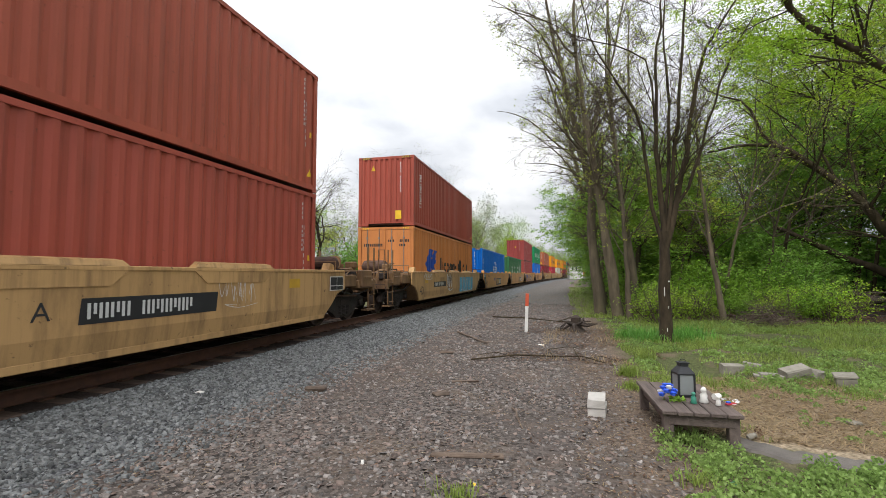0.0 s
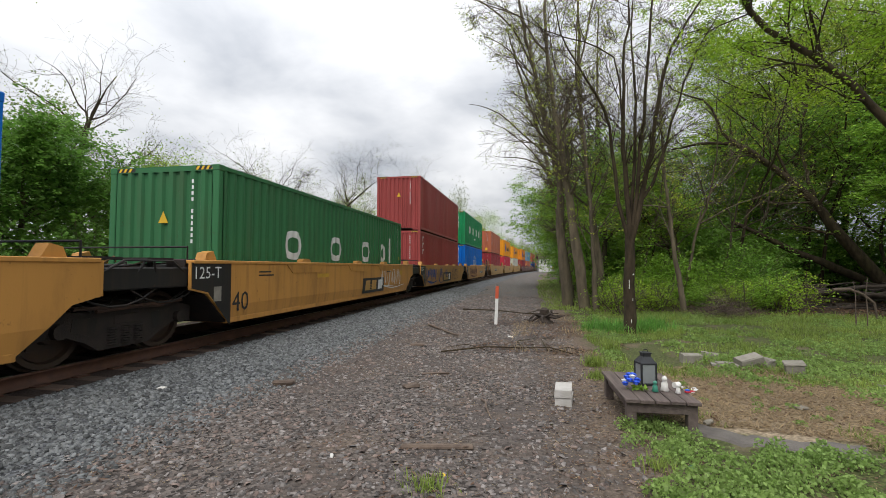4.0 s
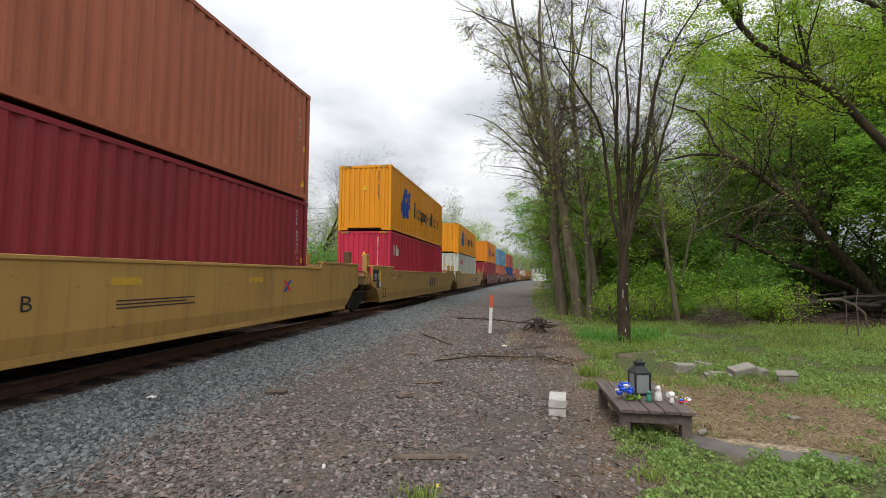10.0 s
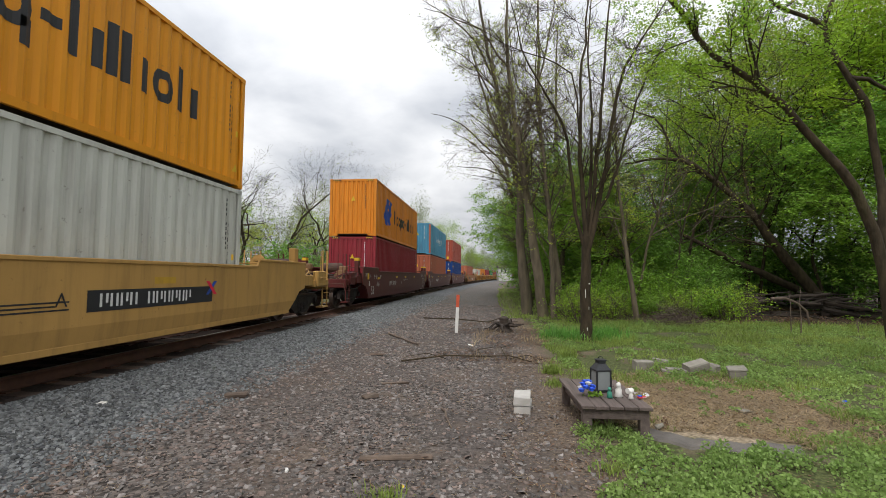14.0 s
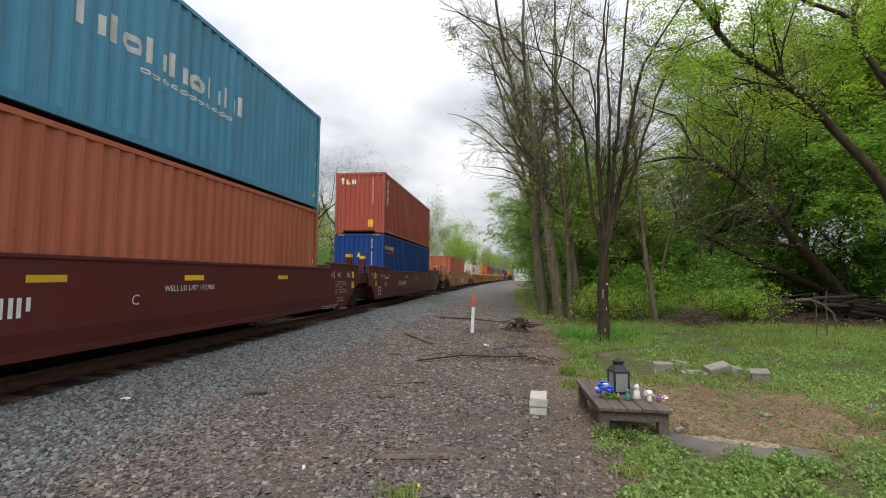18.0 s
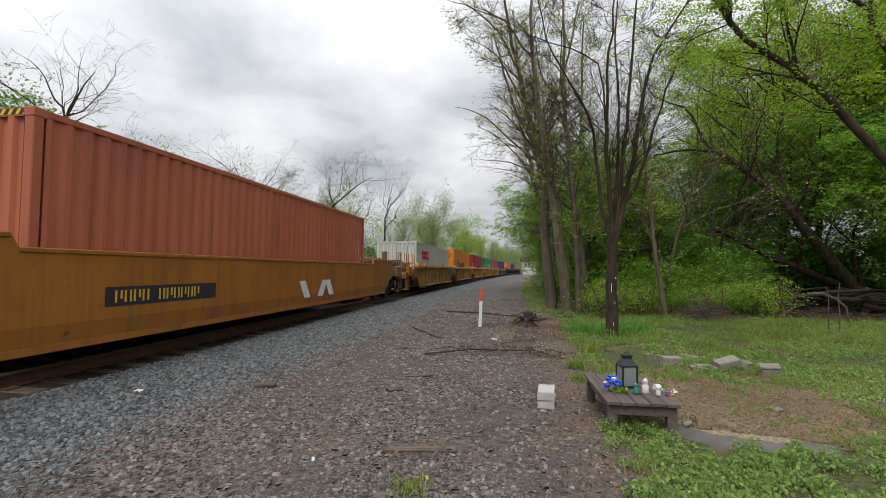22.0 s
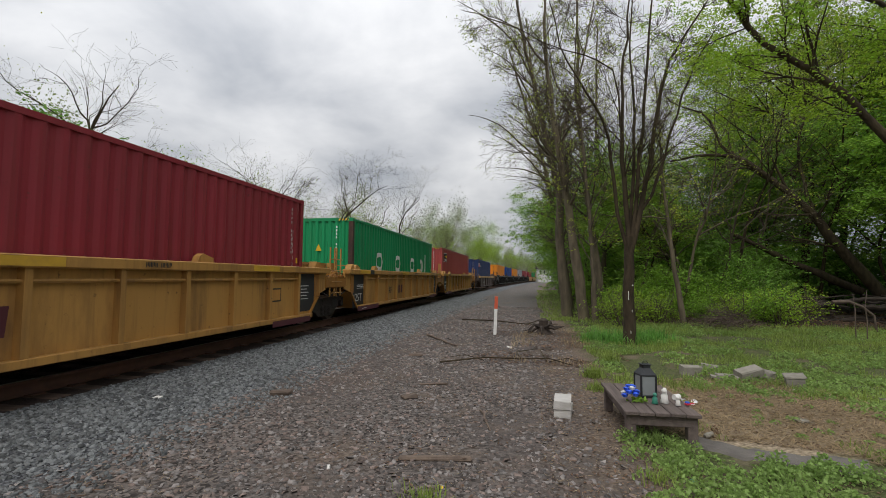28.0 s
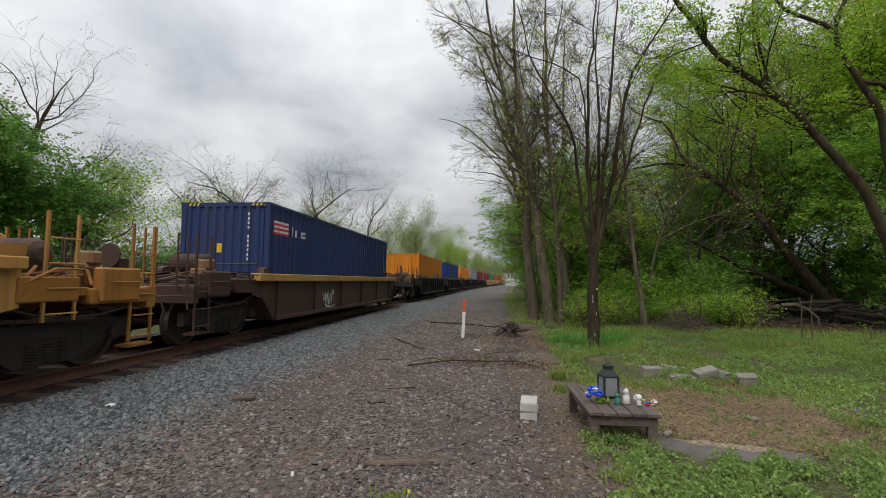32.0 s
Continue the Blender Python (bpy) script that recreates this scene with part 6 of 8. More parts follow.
    # S
    b = box_of("S")
    side_mark(b, "emblem", [rect(-5.8, -5.0, 2.47 - LOAD_Z + q * 0.12, 2.53 - LOAD_Z + q * 0.12) for q in range(3)], M["red_mark"], "red and white striped flag shape")
    side_mark(b, "emblem", [rect(-5.8, -5.0, 2.53 - LOAD_Z + q * 0.12, 2.59 - LOAD_Z + q * 0.12) for q in range(3)], M["white_mark"])
    word_shapes(b, -4.8, -3.85, 2.5 - LOAD_Z, 0.28, "TTs", "white_mark", 0.32)
    end_mark(b, "number_bar", [(-0.2, -0.06, 1.6, 1.84)], M["yellow_mark"])
    sprayed(car_of("S"), -2.9, -1.7, 0.4, 0.95, "white_mark", 12, 0.05, 5, "white sprayed scrawl", x=CAR_X - 0.10)
    b = box_of("T")
    emblem_marks(b, 1.0, 0.6, 0.9, 0.9)
    word_shapes(b, 2.2, 5.0, 0.7, 0.5, "Tsdsd-TiTsT", "black_mark", 0.22)


marks()


def S(t):
    """How far the train has rolled at t, from its place at 16 s: it slows a little."""
    u = t - 16
    return 10.1277 * u - 0.016237 * u * u - 0.00030078 * u ** 3


def motions():
    times = [float(t) for t in range(0, 33)]
    for car, c in CARS.values():
        walk(car, [(t, rail_pose(c - S(t))) for t in times])
    for loads in LOADS.values():
        for b, c, z, h in loads:
            walk(b, [(t, rail_pose(c - S(t)) @ pose(0, 0, z)) for t in times])
    for o, c in TRUCKS:
        walk(o, [(t, rail_pose(c - S(t))) for t in times])
        # the wheels roll while the truck passes the viewer
        ts = [0.0] + [t for t in (k / 15 for k in range(1, 480)) if 0 < c - S(t) < 26] + [32.0]
        for w in [k for k in o.children if k.name.startswith("wheelset")]:
            y = w.location.y
            rows, angle, last = [], 0.0, S(0.0)
            for t in ts:
                turn = math.degrees((S(t) - last) / 0.46)
                last = S(t)
                angle += turn if turn < 89 else 0.0
                rows.append((t, pose(0, y, 0.46, angle, 0, 0)))
            walk(w, rows)

# ---- things in the yard ----
def on_ground(x, y, dz=0.0):
    return ground_z(x, y) + dz


def table():
    t = thing("low_table", pose(1.26, 5.57, on_ground(1.26, 5.57), 0, 0, 2), "low weathered grey wooden table standing at the edge of the gravel", "table")
    z = 0.30
    w, d = 0.72, 1.28
    board = 0.1376
    for i in range(5):
        x = -w / 2 + i * (board + 0.008)
        part("tabletop_board", boxes((x, x + board, -d / 2 + (0 if i else -0.0), d / 2, z, z + 0.038), bevel=0.006), M["grey_wood"], t).matrix_basis = pose(0, 0, random.uniform(-0.004, 0.004), 0, 0, random.uniform(-0.3, 0.3))
    for y in (-d / 2 + 0.06, d / 2 - 0.06):
        part("apron", boxes((-w / 2 + 0.06, w / 2 - 0.06, y - 0.018, y + 0.018, z - 0.10, z - 0.002), bevel=0.004), M["grey_wood"], t)
    for x in (-w / 2 + 0.07, w / 2 - 0.07):
        part("apron", boxes((x - 0.018, x + 0.018, -d / 2 + 0.08, d / 2 - 0.08, z - 0.10, z - 0.002), bevel=0.004), M["grey_wood"], t)
        for y in (-d / 2 + 0.09, d / 2 - 0.09):
            part("leg", boxes((x - 0.048, x + 0.048, y - 0.045, y + 0.045, -0.01, z - 0.003), bevel=0.006), M["grey_wood"], t)
    top = t.matrix_basis @ pose(0, 0, z + 0.043)

    def put(x, y, rz=0):
        return top @ pose(x, y, 0, 0, 0, rz)

    # lantern
    l = thing("lantern", put(0.01, 0.02, 10), "black metal lantern with glass panes on the table", "lantern")
    a = 0.082
    part("base", boxes((-a - 0.01, a + 0.01, -a - 0.01, a + 0.01, 0, 0.025), bevel=0.004), M["lantern"], l)
    for sx in (-1, 1):
        for sy in (-1, 1):
            part("corner_bar", boxes((sx * a - 0.009, sx * a + 0.009, sy * a - 0.009, sy * a + 0.009, 0.02, 0.235)), M["lantern"], l)
    for k in range(4):
        part("pane", boxes((-a + 0.01, a - 0.01, -a - 0.001, -a + 0.001, 0.027, 0.232)), M["glass"], l, "dusty glass pane").matrix_basis = pose(0, 0, 0, 0, 0, 90 * k)
    bm = bmesh.new()
    disc(bm, (0, 0, 0), 2, 0.1, 0.1, 4, [(a * 1.55, 0.0), (a * 1.55, 0.014), (a * 0.70, 0.085), (a * 0.62, 0.085)])
    part("roof", bm, M["lantern"], l).matrix_basis = pose(0, 0, 0.235, 0, 0, 45)
    part("chimney", boxes((-0.045, 0.045, -0.045, 0.045, 0.318, 0.352), (-0.055, 0.055, -0.055, 0.055, 0.350, 0.362), bevel=0.004), M["lantern"], l)
    part("ring", tube(bmesh.new(), [(0.03 * math.cos(k * 0.52), 0, 0.372 + 0.02 * math.sin(k * 0.52)) for k in range(13)], 0.004, 5), M["lantern"], l)
    part("candle", disc(bmesh.new(), (0, 0, 0.08), 2, 0.035, 0.11, 12), M["white_plaster"], l)

    # flowers: a bunch of small cloth roses
    f = thing("flower_bunch", put(-0.21, -0.26), "bunch of blue and white cloth roses with green leaves", "artificial flowers")
    rnd = random.Random(3)
    for k in range(13):
        bm = bmesh.new()
        an0, ra = k * 2.4, 0.085 * math.sqrt((k + 0.3) / 13)
        c = Vector((ra * math.cos(an0), ra * math.sin(an0) * 0.8, 0.165 - 15.0 * ra * ra + rnd.uniform(-0.008, 0.008)))
        for ring, r in ((0, 0.012), (1, 0.026), (2, 0.034)):
            for i in range(3 + 2 * ring):
                an = i * 6.283 / (3 + 2 * ring) + ring
                d = Vector((math.cos(an), math.sin(an), 0))
                s = Vector((-d.y, d.x, 0))
                b = [bm.verts.new(c + q) for q in (d * r * 0.4 - s * r * 0.5, d * r * 0.4 + s * r * 0.5, d * r + s * r * 0.7 + Vector((0, 0, 0.022 - 0.004 * ring)), d * r - s * r * 0.7 + Vector((0, 0, 0.022 - 0.004 * ring)))]
                bm.faces.new(b)
        disc(bm, tuple(c), 2, 1, 1, 9, [(0.006, -0.018), (0.024, -0.012), (0.030, 0.004), (0.024, 0.020), (0.008, 0.026)])
        part("rose", bm, M["white_petal"] if k in (2, 6, 9, 11) else M["blue_petal"], f, "white cloth rose" if k in (2, 6, 9, 11) else "blue cloth rose")
    rs = np.random.RandomState(8)
    part("leaves", leaf_mesh("leaves", np.array([0.09, -0.01, 0.025]) + rs.randn(26, 3) * (0.04, 0.035, 0.012), 0.05, M["leaf_dark"], rs), M["leaf_dark"], f, "green cloth leaves")

    # small figures, as plain rounded shapes
    for x, y, h, m, label in ((0.02, -0.30, 0.115, "green_glaze", "small green-glazed figure on the table"), (0.13, -0.25, 0.155, "white_plaster", "small white plaster angel figure on the table"), (0.24, -0.33, 0.095, "white_plaster", "small white kneeling plaster figure on the table"), (0.22, 0.03, 0.10, "white_plaster", "small white plaster cherub beside the lantern")):
        bm = bmesh.new()
        disc(bm, (0, 0, 0), 2, 1, 1, 12, [(0.26 * h, 0), (0.30 * h, 0.04 * h), (0.22 * h, 0.30 * h), (0.24 * h, 0.50 * h), (0.10 * h, 0.66 * h), (0.17 * h, 0.74 * h), (0.19 * h, 0.84 * h), (0.13 * h, 0.95 * h), (0.03 * h, h)])
        ob = part("figurine", bm, M[m])
        for p in ob.data.polygons:
            p.use_smooth = True
        ob.matrix_basis = put(x, y)
        tagged(ob, label, "figurine", "small figures on the table")
    p = thing("candle_jar", put(0.30, -0.10, 30), "small white candle jar lying on its side", "candle jar")
    part("jar", disc(bmesh.new(), (0, 0, 0.032), 0, 0.032, 0.07, 14), M["white_plaster"], p)
    part("lid", disc(bmesh.new(), (0.039, 0, 0.032), 0, 0.030, 0.008, 14), M["galv"], p)
    w = thing("flower_sprig", put(0.34, -0.16, -20), "wilted cloth flower sprig with pale green stem", "artificial flowers")
    part("stem", tube(bmesh.new(), [(-0.05, 0, 0.008), (0.03, 0.01, 0.012), (0.10, -0.01, 0.008)], 0.004, 5), M["leaf_young"], w)
    part("petals", leaf_mesh("petals", np.array([0.06, 0, 0.02]) + rs.randn(14, 3) * (0.05, 0.02, 0.006), 0.035, M["white_petal"], rs), M["white_petal"], w)
    r = thing("toy_car", put(0.36, -0.31, 20), "tiny red and blue plastic toy on the table edge", "toy")
    part("body", boxes((-0.05, 0.05, -0.02, 0.02, 0.006, 0.026), bevel=0.005), M["red_plastic"], r)
    part("cab", boxes((-0.045, -0.005, -0.017, 0.017, 0.026, 0.042), bevel=0.004), M["blue_petal"], r)
    part("trim", boxes((0.0, 0.045, -0.021, 0.021, 0.012, 0.018)), M["white_petal"], r)
    v = thing("vase", pose(1.80, 5.25, on_ground(1.8, 5.25), 0, 80, 30), "fallen white vase with a wilted flower", "vase")
    part("body", disc(bmesh.new(), (0, 0, 0), 2, 1, 1, 14, [(0.018, -0.05), (0.028, -0.03), (0.03, 0.0), (0.018, 0.035), (0.025, 0.05)]), M["concrete"], v).matrix_basis = pose(-0.04, 0, 0)
    part("flower", leaf_mesh("flower", np.array([-0.04, 0, 0.12]) + rs.randn(16, 3) * 0.025, 0.04, M["dead_leaf"], rs), M["dead_leaf"], v)


def rough_block(name, x, y, sx, sy, sz, m, label, turn=(0, 0, 0), category="concrete block", cut=0.006, group="", seed=1, lift=0.0):
    bm = boxes((-sx / 2, sx / 2, -sy / 2, sy / 2, 0, sz), bevel=cut)
    rnd = random.Random(seed)
    for v in bm.verts:
        v.co += Vector((rnd.uniform(-1, 1), rnd.uniform(-1, 1), rnd.uniform(-1, 1))) * cut * 0.7
    ob = part(name, bm, M[m])
    ob.matrix_basis = pose(x, y, on_ground(x, y) + lift, *turn)
    return tagged(ob, label, category, group)


def yard():
    table()
    # two solid blocks, one on the other
    rough_block("concrete_block", 0.385, 5.82, 0.20, 0.40, 0.098, "pale_block", "pale concrete block lying flat on the gravel", (0, 0, -8), seed=2, group="pair of stacked blocks", lift=-0.006)
    rough_block("concrete_block", 0.375, 5.81, 0.20, 0.40, 0.098, "pale_block", "pale concrete block stacked squarely on another", (0, 0, -5), seed=3, group="pair of stacked blocks", lift=0.094)
    g = "broken masonry in the grass"
    rough_block("concrete_block", 2.69, 8.60, 0.34, 0.16, 0.16, "concrete", "weathered concrete block half sunk in grass", (4, 0, 8), seed=4, group=g, lift=-0.02, cut=0.012)
    rough_block("concrete_block", 3.11, 8.95, 0.28, 0.16, 0.11, "concrete", "weathered hollow block lying in grass", (0, 5, -20), seed=5, group=g, cut=0.012)
    for k in range(4):
        rough_block("stone_slab", 3.00 + 0.09 * k, 8.15 + 0.06 * (k % 2), 0.30, 0.16, 0.035, "concrete", "thin broken stone slab lying in grass", (0, 8 - 5 * k, 20 * k - 15), "stone", seed=6 + k, group=g, lift=0.03 * (k % 2) + 0.01, cut=0.008)
    rough_block("concrete_block", 3.42, 8.17, 0.38, 0.20, 0.17, "concrete", "tilted concrete block propped in grass", (10, -14, 10), seed=11, group=g, lift=0.02, cut=0.014)
    rough_block("stone", 3.71, 8.27, 0.18, 0.16, 0.17, "concrete", "broken lump of concrete in grass", (10, 20, 30), "stone", seed=12, group=g, lift=-0.01, cut=0.03)
    rough_block("concrete_block", 3.88, 7.80, 0.24, 0.26, 0.15, "concrete", "squared concrete block on bare soil", (3, -5, -20), seed=13, group=g, lift=0.0, cut=0.012)
    rough_block("cap_stone", 3.87, 7.80, 0.26, 0.29, 0.04, "concrete", "flat cap stone on a concrete block", (3, -5, -20), "stone", seed=14, group=g, lift=0.15, cut=0.01)
    rough_block("stone", 3.05, 6.0, 0.16, 0.12, 0.025, "concrete", "flat pale stone in the dry grass", (0, 3, 30), "stone", seed=15, cut=0.012)
    rough_block("stone", 4.55, 7.05, 0.14, 0.12, 0.06, "concrete", "pale stone in the grass", (0, 9, 10), "stone", seed=16, cut=0.02)
    # marker post
    p = thing("marker_post", pose(-1.02, 13.28, on_ground(-1.02, 13.3) - 0.02, -1, 2.2, 0), "slim white marker post with an orange-red top", "marker post")
    part("post", boxes((-0.045, 0.045, -0.02, 0.02, 0, 0.76), bevel=0.006), M["white_paint"], p)
    part("post_top", boxes((-0.046, 0.046, -0.021, 0.021, 0.76, 1.12), bevel=0.006), M["orange_paint"], p, "orange-red painted top")
    # stump with torn roots
    s = thing("tree_stump", pose(0.36, 13.8, on_ground(0.36, 13.8)), "rotten dark tree stump with torn roots", "tree stump")
    rnd = random.Random(17)
    part("stump", disc(bmesh.new(), (0, 0, 0), 2, 1, 1, 11, [(0.30, -0.02), (0.18, 0.10), (0.13, 0.26), (0.15, 0.40), (0.05, 0.46)]), M["dark_log"], s)
    for k in range(9):
        a = k * 0.72
        part("root", tube(bmesh.new(), [(0.15 * math.cos(a), 0.15 * math.sin(a), 0.2), (0.35 * math.cos(a + 0.2), 0.35 * math.sin(a + 0.2), rnd.uniform(0.05, 0.35)), (0.6 * math.cos(a + 0.3), 0.6 * math.sin(a + 0.3), rnd.uniform(0.0, 0.25))], 0.05, 6, 0.012), M["dark_log"], s)
    # wood lying about
    def pole(name, label, a, b, r, m="dead_wood", bow=0.05, category="stick", flat=False):
        bm = bmesh.new()
        rnd2 = random.Random(int(1000 * (a[0] + b[1])))
        a3, b3 = Vector((*a, on_ground(*a) + r)), Vector((*b, on_ground(*b) + r))
        pts = [a3.lerp(b3, k / 6) + Vector((rnd2.uniform(-bow, bow), rnd2.uniform(-bow, bow), rnd2.uniform(0, bow * 0.3))) for k in range(7)]
        tube(bm, pts, r, 6, r * 0.6)
        ob = part(name, bm, M[m])
        return tagged(ob, label, category, "wood lying on the gravel")

    pole("stick", "bleached stick lying on the gravel", (-2.79, 12.45), (-1.75, 10.75), 0.03, bow=0.03)
    pole("stick", "thin bleached stick on the gravel", (-0.6, 5.69), (-0.42, 5.03), 0.014, bow=0.02)
    pole("stick", "thin dry stick on the ballast", (-3.85, 6.75), (-3.30, 6.35), 0.012, bow=0.02)
    rough_block("wood_chunk", -3.42, 5.92, 0.30, 0.10, 0.06, "dead_wood", "short dark chunk of rotten wood on the ballast", (0, 0, 15), "wood", seed=20, cut=0.015)
    rough_block("plank", -0.85, 4.13, 0.66, 0.075, 0.03, "dead_wood", "splintered brown plank half buried in gravel", (0, 0, 10), "plank", seed=21, cut=0.008)
    rough_block("plank", -1.45, 6.9, 0.42, 0.06, 0.025, "dead_wood", "short splintered plank on the gravel", (0, 0, 20), "plank", seed=22, cut=0.008)
    rough_block("wood_chunk", -2.35, 9.3, 0.3, 0.1, 0.05, "dead_wood", "dark chunk of wood on the gravel", (0, 0, -5), "wood", seed=23, cut=0.015)
    rough_block("wood_chunk", -1.62, 6.1, 0.22, 0.14, 0.04, "dead_wood", "dark clod of rotten wood", (0, 0, 40), "wood", seed=24, cut=0.02)
    # dead branch across the gravel, forked
    d = thing("dead_branch", pose(0, 0, 0), "long dead forked branch lying across the gravel", "branch", "wood lying on the gravel")
    for pts, r in (([(-1.7, 8.6), (-0.9, 9.0), (-0.2, 9.35), (0.35, 9.2), (0.75, 8.85)], 0.018), ([(-0.2, 9.35), (-0.3, 9.9), (0.05, 10.6), (0.2, 11.6)], 0.011), ([(0.3, 9.2), (0.2, 10.2), (0.45, 11.0)], 0.011), ([(-0.9, 9.0), (-1.3, 9.25), (-1.7, 9.1)], 0.010), ([(0.35, 9.2), (0.7, 9.4), (1.0, 9.2)], 0.009)):
        part("limb", tube(bmesh.new(), [(x, y, on_ground(x, y) + r + 0.02 + 0.05 * (k % 2)) for k, (x, y) in enumerate(pts)], r, 6, r * 0.5), M["dark_bark"], d)
    e = thing("dead_branch", pose(0, 0, 0), "dark dead branch lying beyond the marker post", "branch", "wood lying on the gravel")
    for pts, r in (([(-2.6, 17.5), (-1.3, 16.8), (-0.2, 16.4), (0.9, 16.2)], 0.028), ([(-1.3, 16.8), (-1.6, 17.8)], 0.018), ([(-0.2, 16.4), (0.3, 17.4), (0.2, 18.2)], 0.018)):
        part("limb", tube(bmesh.new(), [(x, y, on_ground(x, y) + r + 0.04 * (k % 2)) for k, (x, y) in enumerate(pts)], r, 6, r * 0.5), M["dark_bark"], e)
    # worn strip of asphalt in the weeds
    n = 14
    up = [(1.66, 5.34), (2.0, 4.98), (2.34, 4.85), (2.95, 4.82)]
    lo = [(1.50, 5.05), (1.85, 4.68), (2.25, 4.50), (2.75, 4.40)]

    def along(c, f):
        k = min(2, int(f * 3))
        g2 = f * 3 - k
        return (c[k][0] + (c[k + 1][0] - c[k][0]) * g2, c[k][1] + (c[k + 1][1] - c[k][1]) * g2)

    bm = bmesh.new()
    rows = []
    for i in range(n + 1):
        a, b = along(up, i / n), along(lo, i / n)
        wob = 0.03 * math.sin(i * 2.3)
        rows.append([bm.verts.new((b[0] + (a[0] - b[0]) * f, b[1] + (a[1] - b[1]) * f + wob, on_ground(b[0], b[1]) + (0.022 if 0.1 < f < 0.9 else -0.01))) for f in (0, 0.12, 0.5, 0.88, 1)])
    for r0, r1 in zip(rows, rows[1:]):
        for k in range(4):
            bm.faces.new((r0[k], r0[k + 1], r1[k + 1], r1[k]))
    tagged(part("pavement", bm, M["asphalt"]), "worn grey strip of asphalt sunk in weeds", "pavement", kind="structure")
    # litter
    for x, y, m, label, s in ((1.26, 4.06, "green_glaze", "crushed green plastic bottle in the weeds", 0.05), (2.75, 8.75, "white_plaster", "scrap of white paper in the grass", 0.06), (3.75, 7.55, "white_plaster", "scrap of white paper on the soil", 0.04), (-4.6, 5.05, "white_plaster", "scrap of white paper on the ballast", 0.06), (-0.5, 10.9, "white_plaster", "scrap of white paper among dead leaves", 0.06), (-0.7, 3.6, "yellow_mark", "small yellow wrapper on the gravel", 0.03), (4.6, 6.6, "blue_petal", "scrap of blue wrapper in the grass", 0.03), (-1.7, 3.75, "white_plaster", "pale pebble of slag on the gravel", 0.03)):
        rough_block("litter", x, y, s * 2, s, s * 0.5, m, label, (0, 6, 40 * x), "litter", seed=int(100 * x), cut=s * 0.2, group="scraps of litter")


# ---- low plants ----
def blades(name, label, spots, length, width, material, rs, lean=0.45):
    """Grass blades: each a narrow bent strip of two quads."""
    n = len(spots)
    a, b = rs.uniform(0, 6.283, n), rs.uniform(0.1, lean, n) * 1.6
    L = length * rs.uniform(0.5, 1.25, n)
    W = width * rs.uniform(0.7, 1.3, n)
    d = np.stack([np.cos(a), np.sin(a), np.zeros(n)], -1)
    s = np.stack([-np.sin(a), np.cos(a), np.zeros(n)], -1)
    up = np.array([0, 0, 1.0])
    p1 = spots + (up * np.cos(b * 0.5)[:, None] + d * np.sin(b * 0.5)[:, None]) * (L * 0.55)[:, None]
    p2 = p1 + (up * np.cos(b * 1.6)[:, None] + d * np.sin(b * 1.6)[:, None]) * (L * 0.45)[:, None]
    h = s * (W / 2)[:, None]
    v = np.stack([spots - h, spots + h, p1 + h * 0.8, p1 - h * 0.8, p2 + h * 0.12, p2 - h * 0.12], 1).reshape(-1, 3)
    i = np.arange(n)[:, None] * 6
    q = np.concatenate([i + np.array([[0, 1, 2, 3]]), i + np.array([[3, 2, 4, 5]])], 0)
    return tagged(new(name, from_arrays(name, v, q, material)), label, "grass", kind="stuff")


def patch(n, x0, x1, y0, y1, rs, test=None, near=1.0):
    x = rs.uniform(x0, x1, n * 2)
    y = y0 + (y1 - y0) * rs.uniform(0, 1, n * 2) ** near
    out = []
    for a, b in zip(x, y):
        if len(out) >= n:
            break
        if test is None or test(a, b):
            out.append((a, b, ground_z(a, b)))
    return np.array(out)


def bare(x, y):
    """Where the grass is worn off: round the table, the strip of asphalt and the dry patch beyond it."""
    if ((x - 2.7) / 1.2) ** 2 + ((y - 6.2) / 1.15) ** 2 < 1 + 0.5 * noise.noise(Vector((x * 1.5, y * 1.5, 1))):
        return True
    if 1.4 < x < 3.0 and 4.45 < y < 5.25 - 0.15 * (x - 1.4):
        return True
    return 0.85 < x < 1.7 and 5.2 < y < 6.4


def strewn(name, label, spots, length, width, material, rs, tilt=0.12, category="litter"):
    """Flat scraps (straw, chaff, dead leaves) lying on the ground, each a thin bent quad."""
    n = len(spots)
    a, b = rs.uniform(0, 6.283, n), rs.randn(n) * tilt
    L, W = length * rs.uniform(0.4, 1.4, n), width * rs.uniform(0.6, 1.4, n)
    d = np.stack([np.cos(a) * np.cos(b), np.sin(a) * np.cos(b), np.sin(b)], -1) * (L / 2)[:, None]
    h = np.stack([-np.sin(a), np.cos(a), rs.randn(n) * tilt], -1) * (W / 2)[:, None]
    c = spots + np.array([0, 0, 1.0]) * (np.abs(d[:, 2]) + rs.uniform(0.004, 0.022, n))[:, None]
    v = np.stack([c - d - h * 0.5, c - d * 0.1 - h, c + d, c - d * 0.1 + h], 1).reshape(-1, 3)
    q = np.arange(n * 4).reshape(n, 4)
    return tagged(new(name, from_arrays(name, v, q, material)), label, category, kind="stuff")


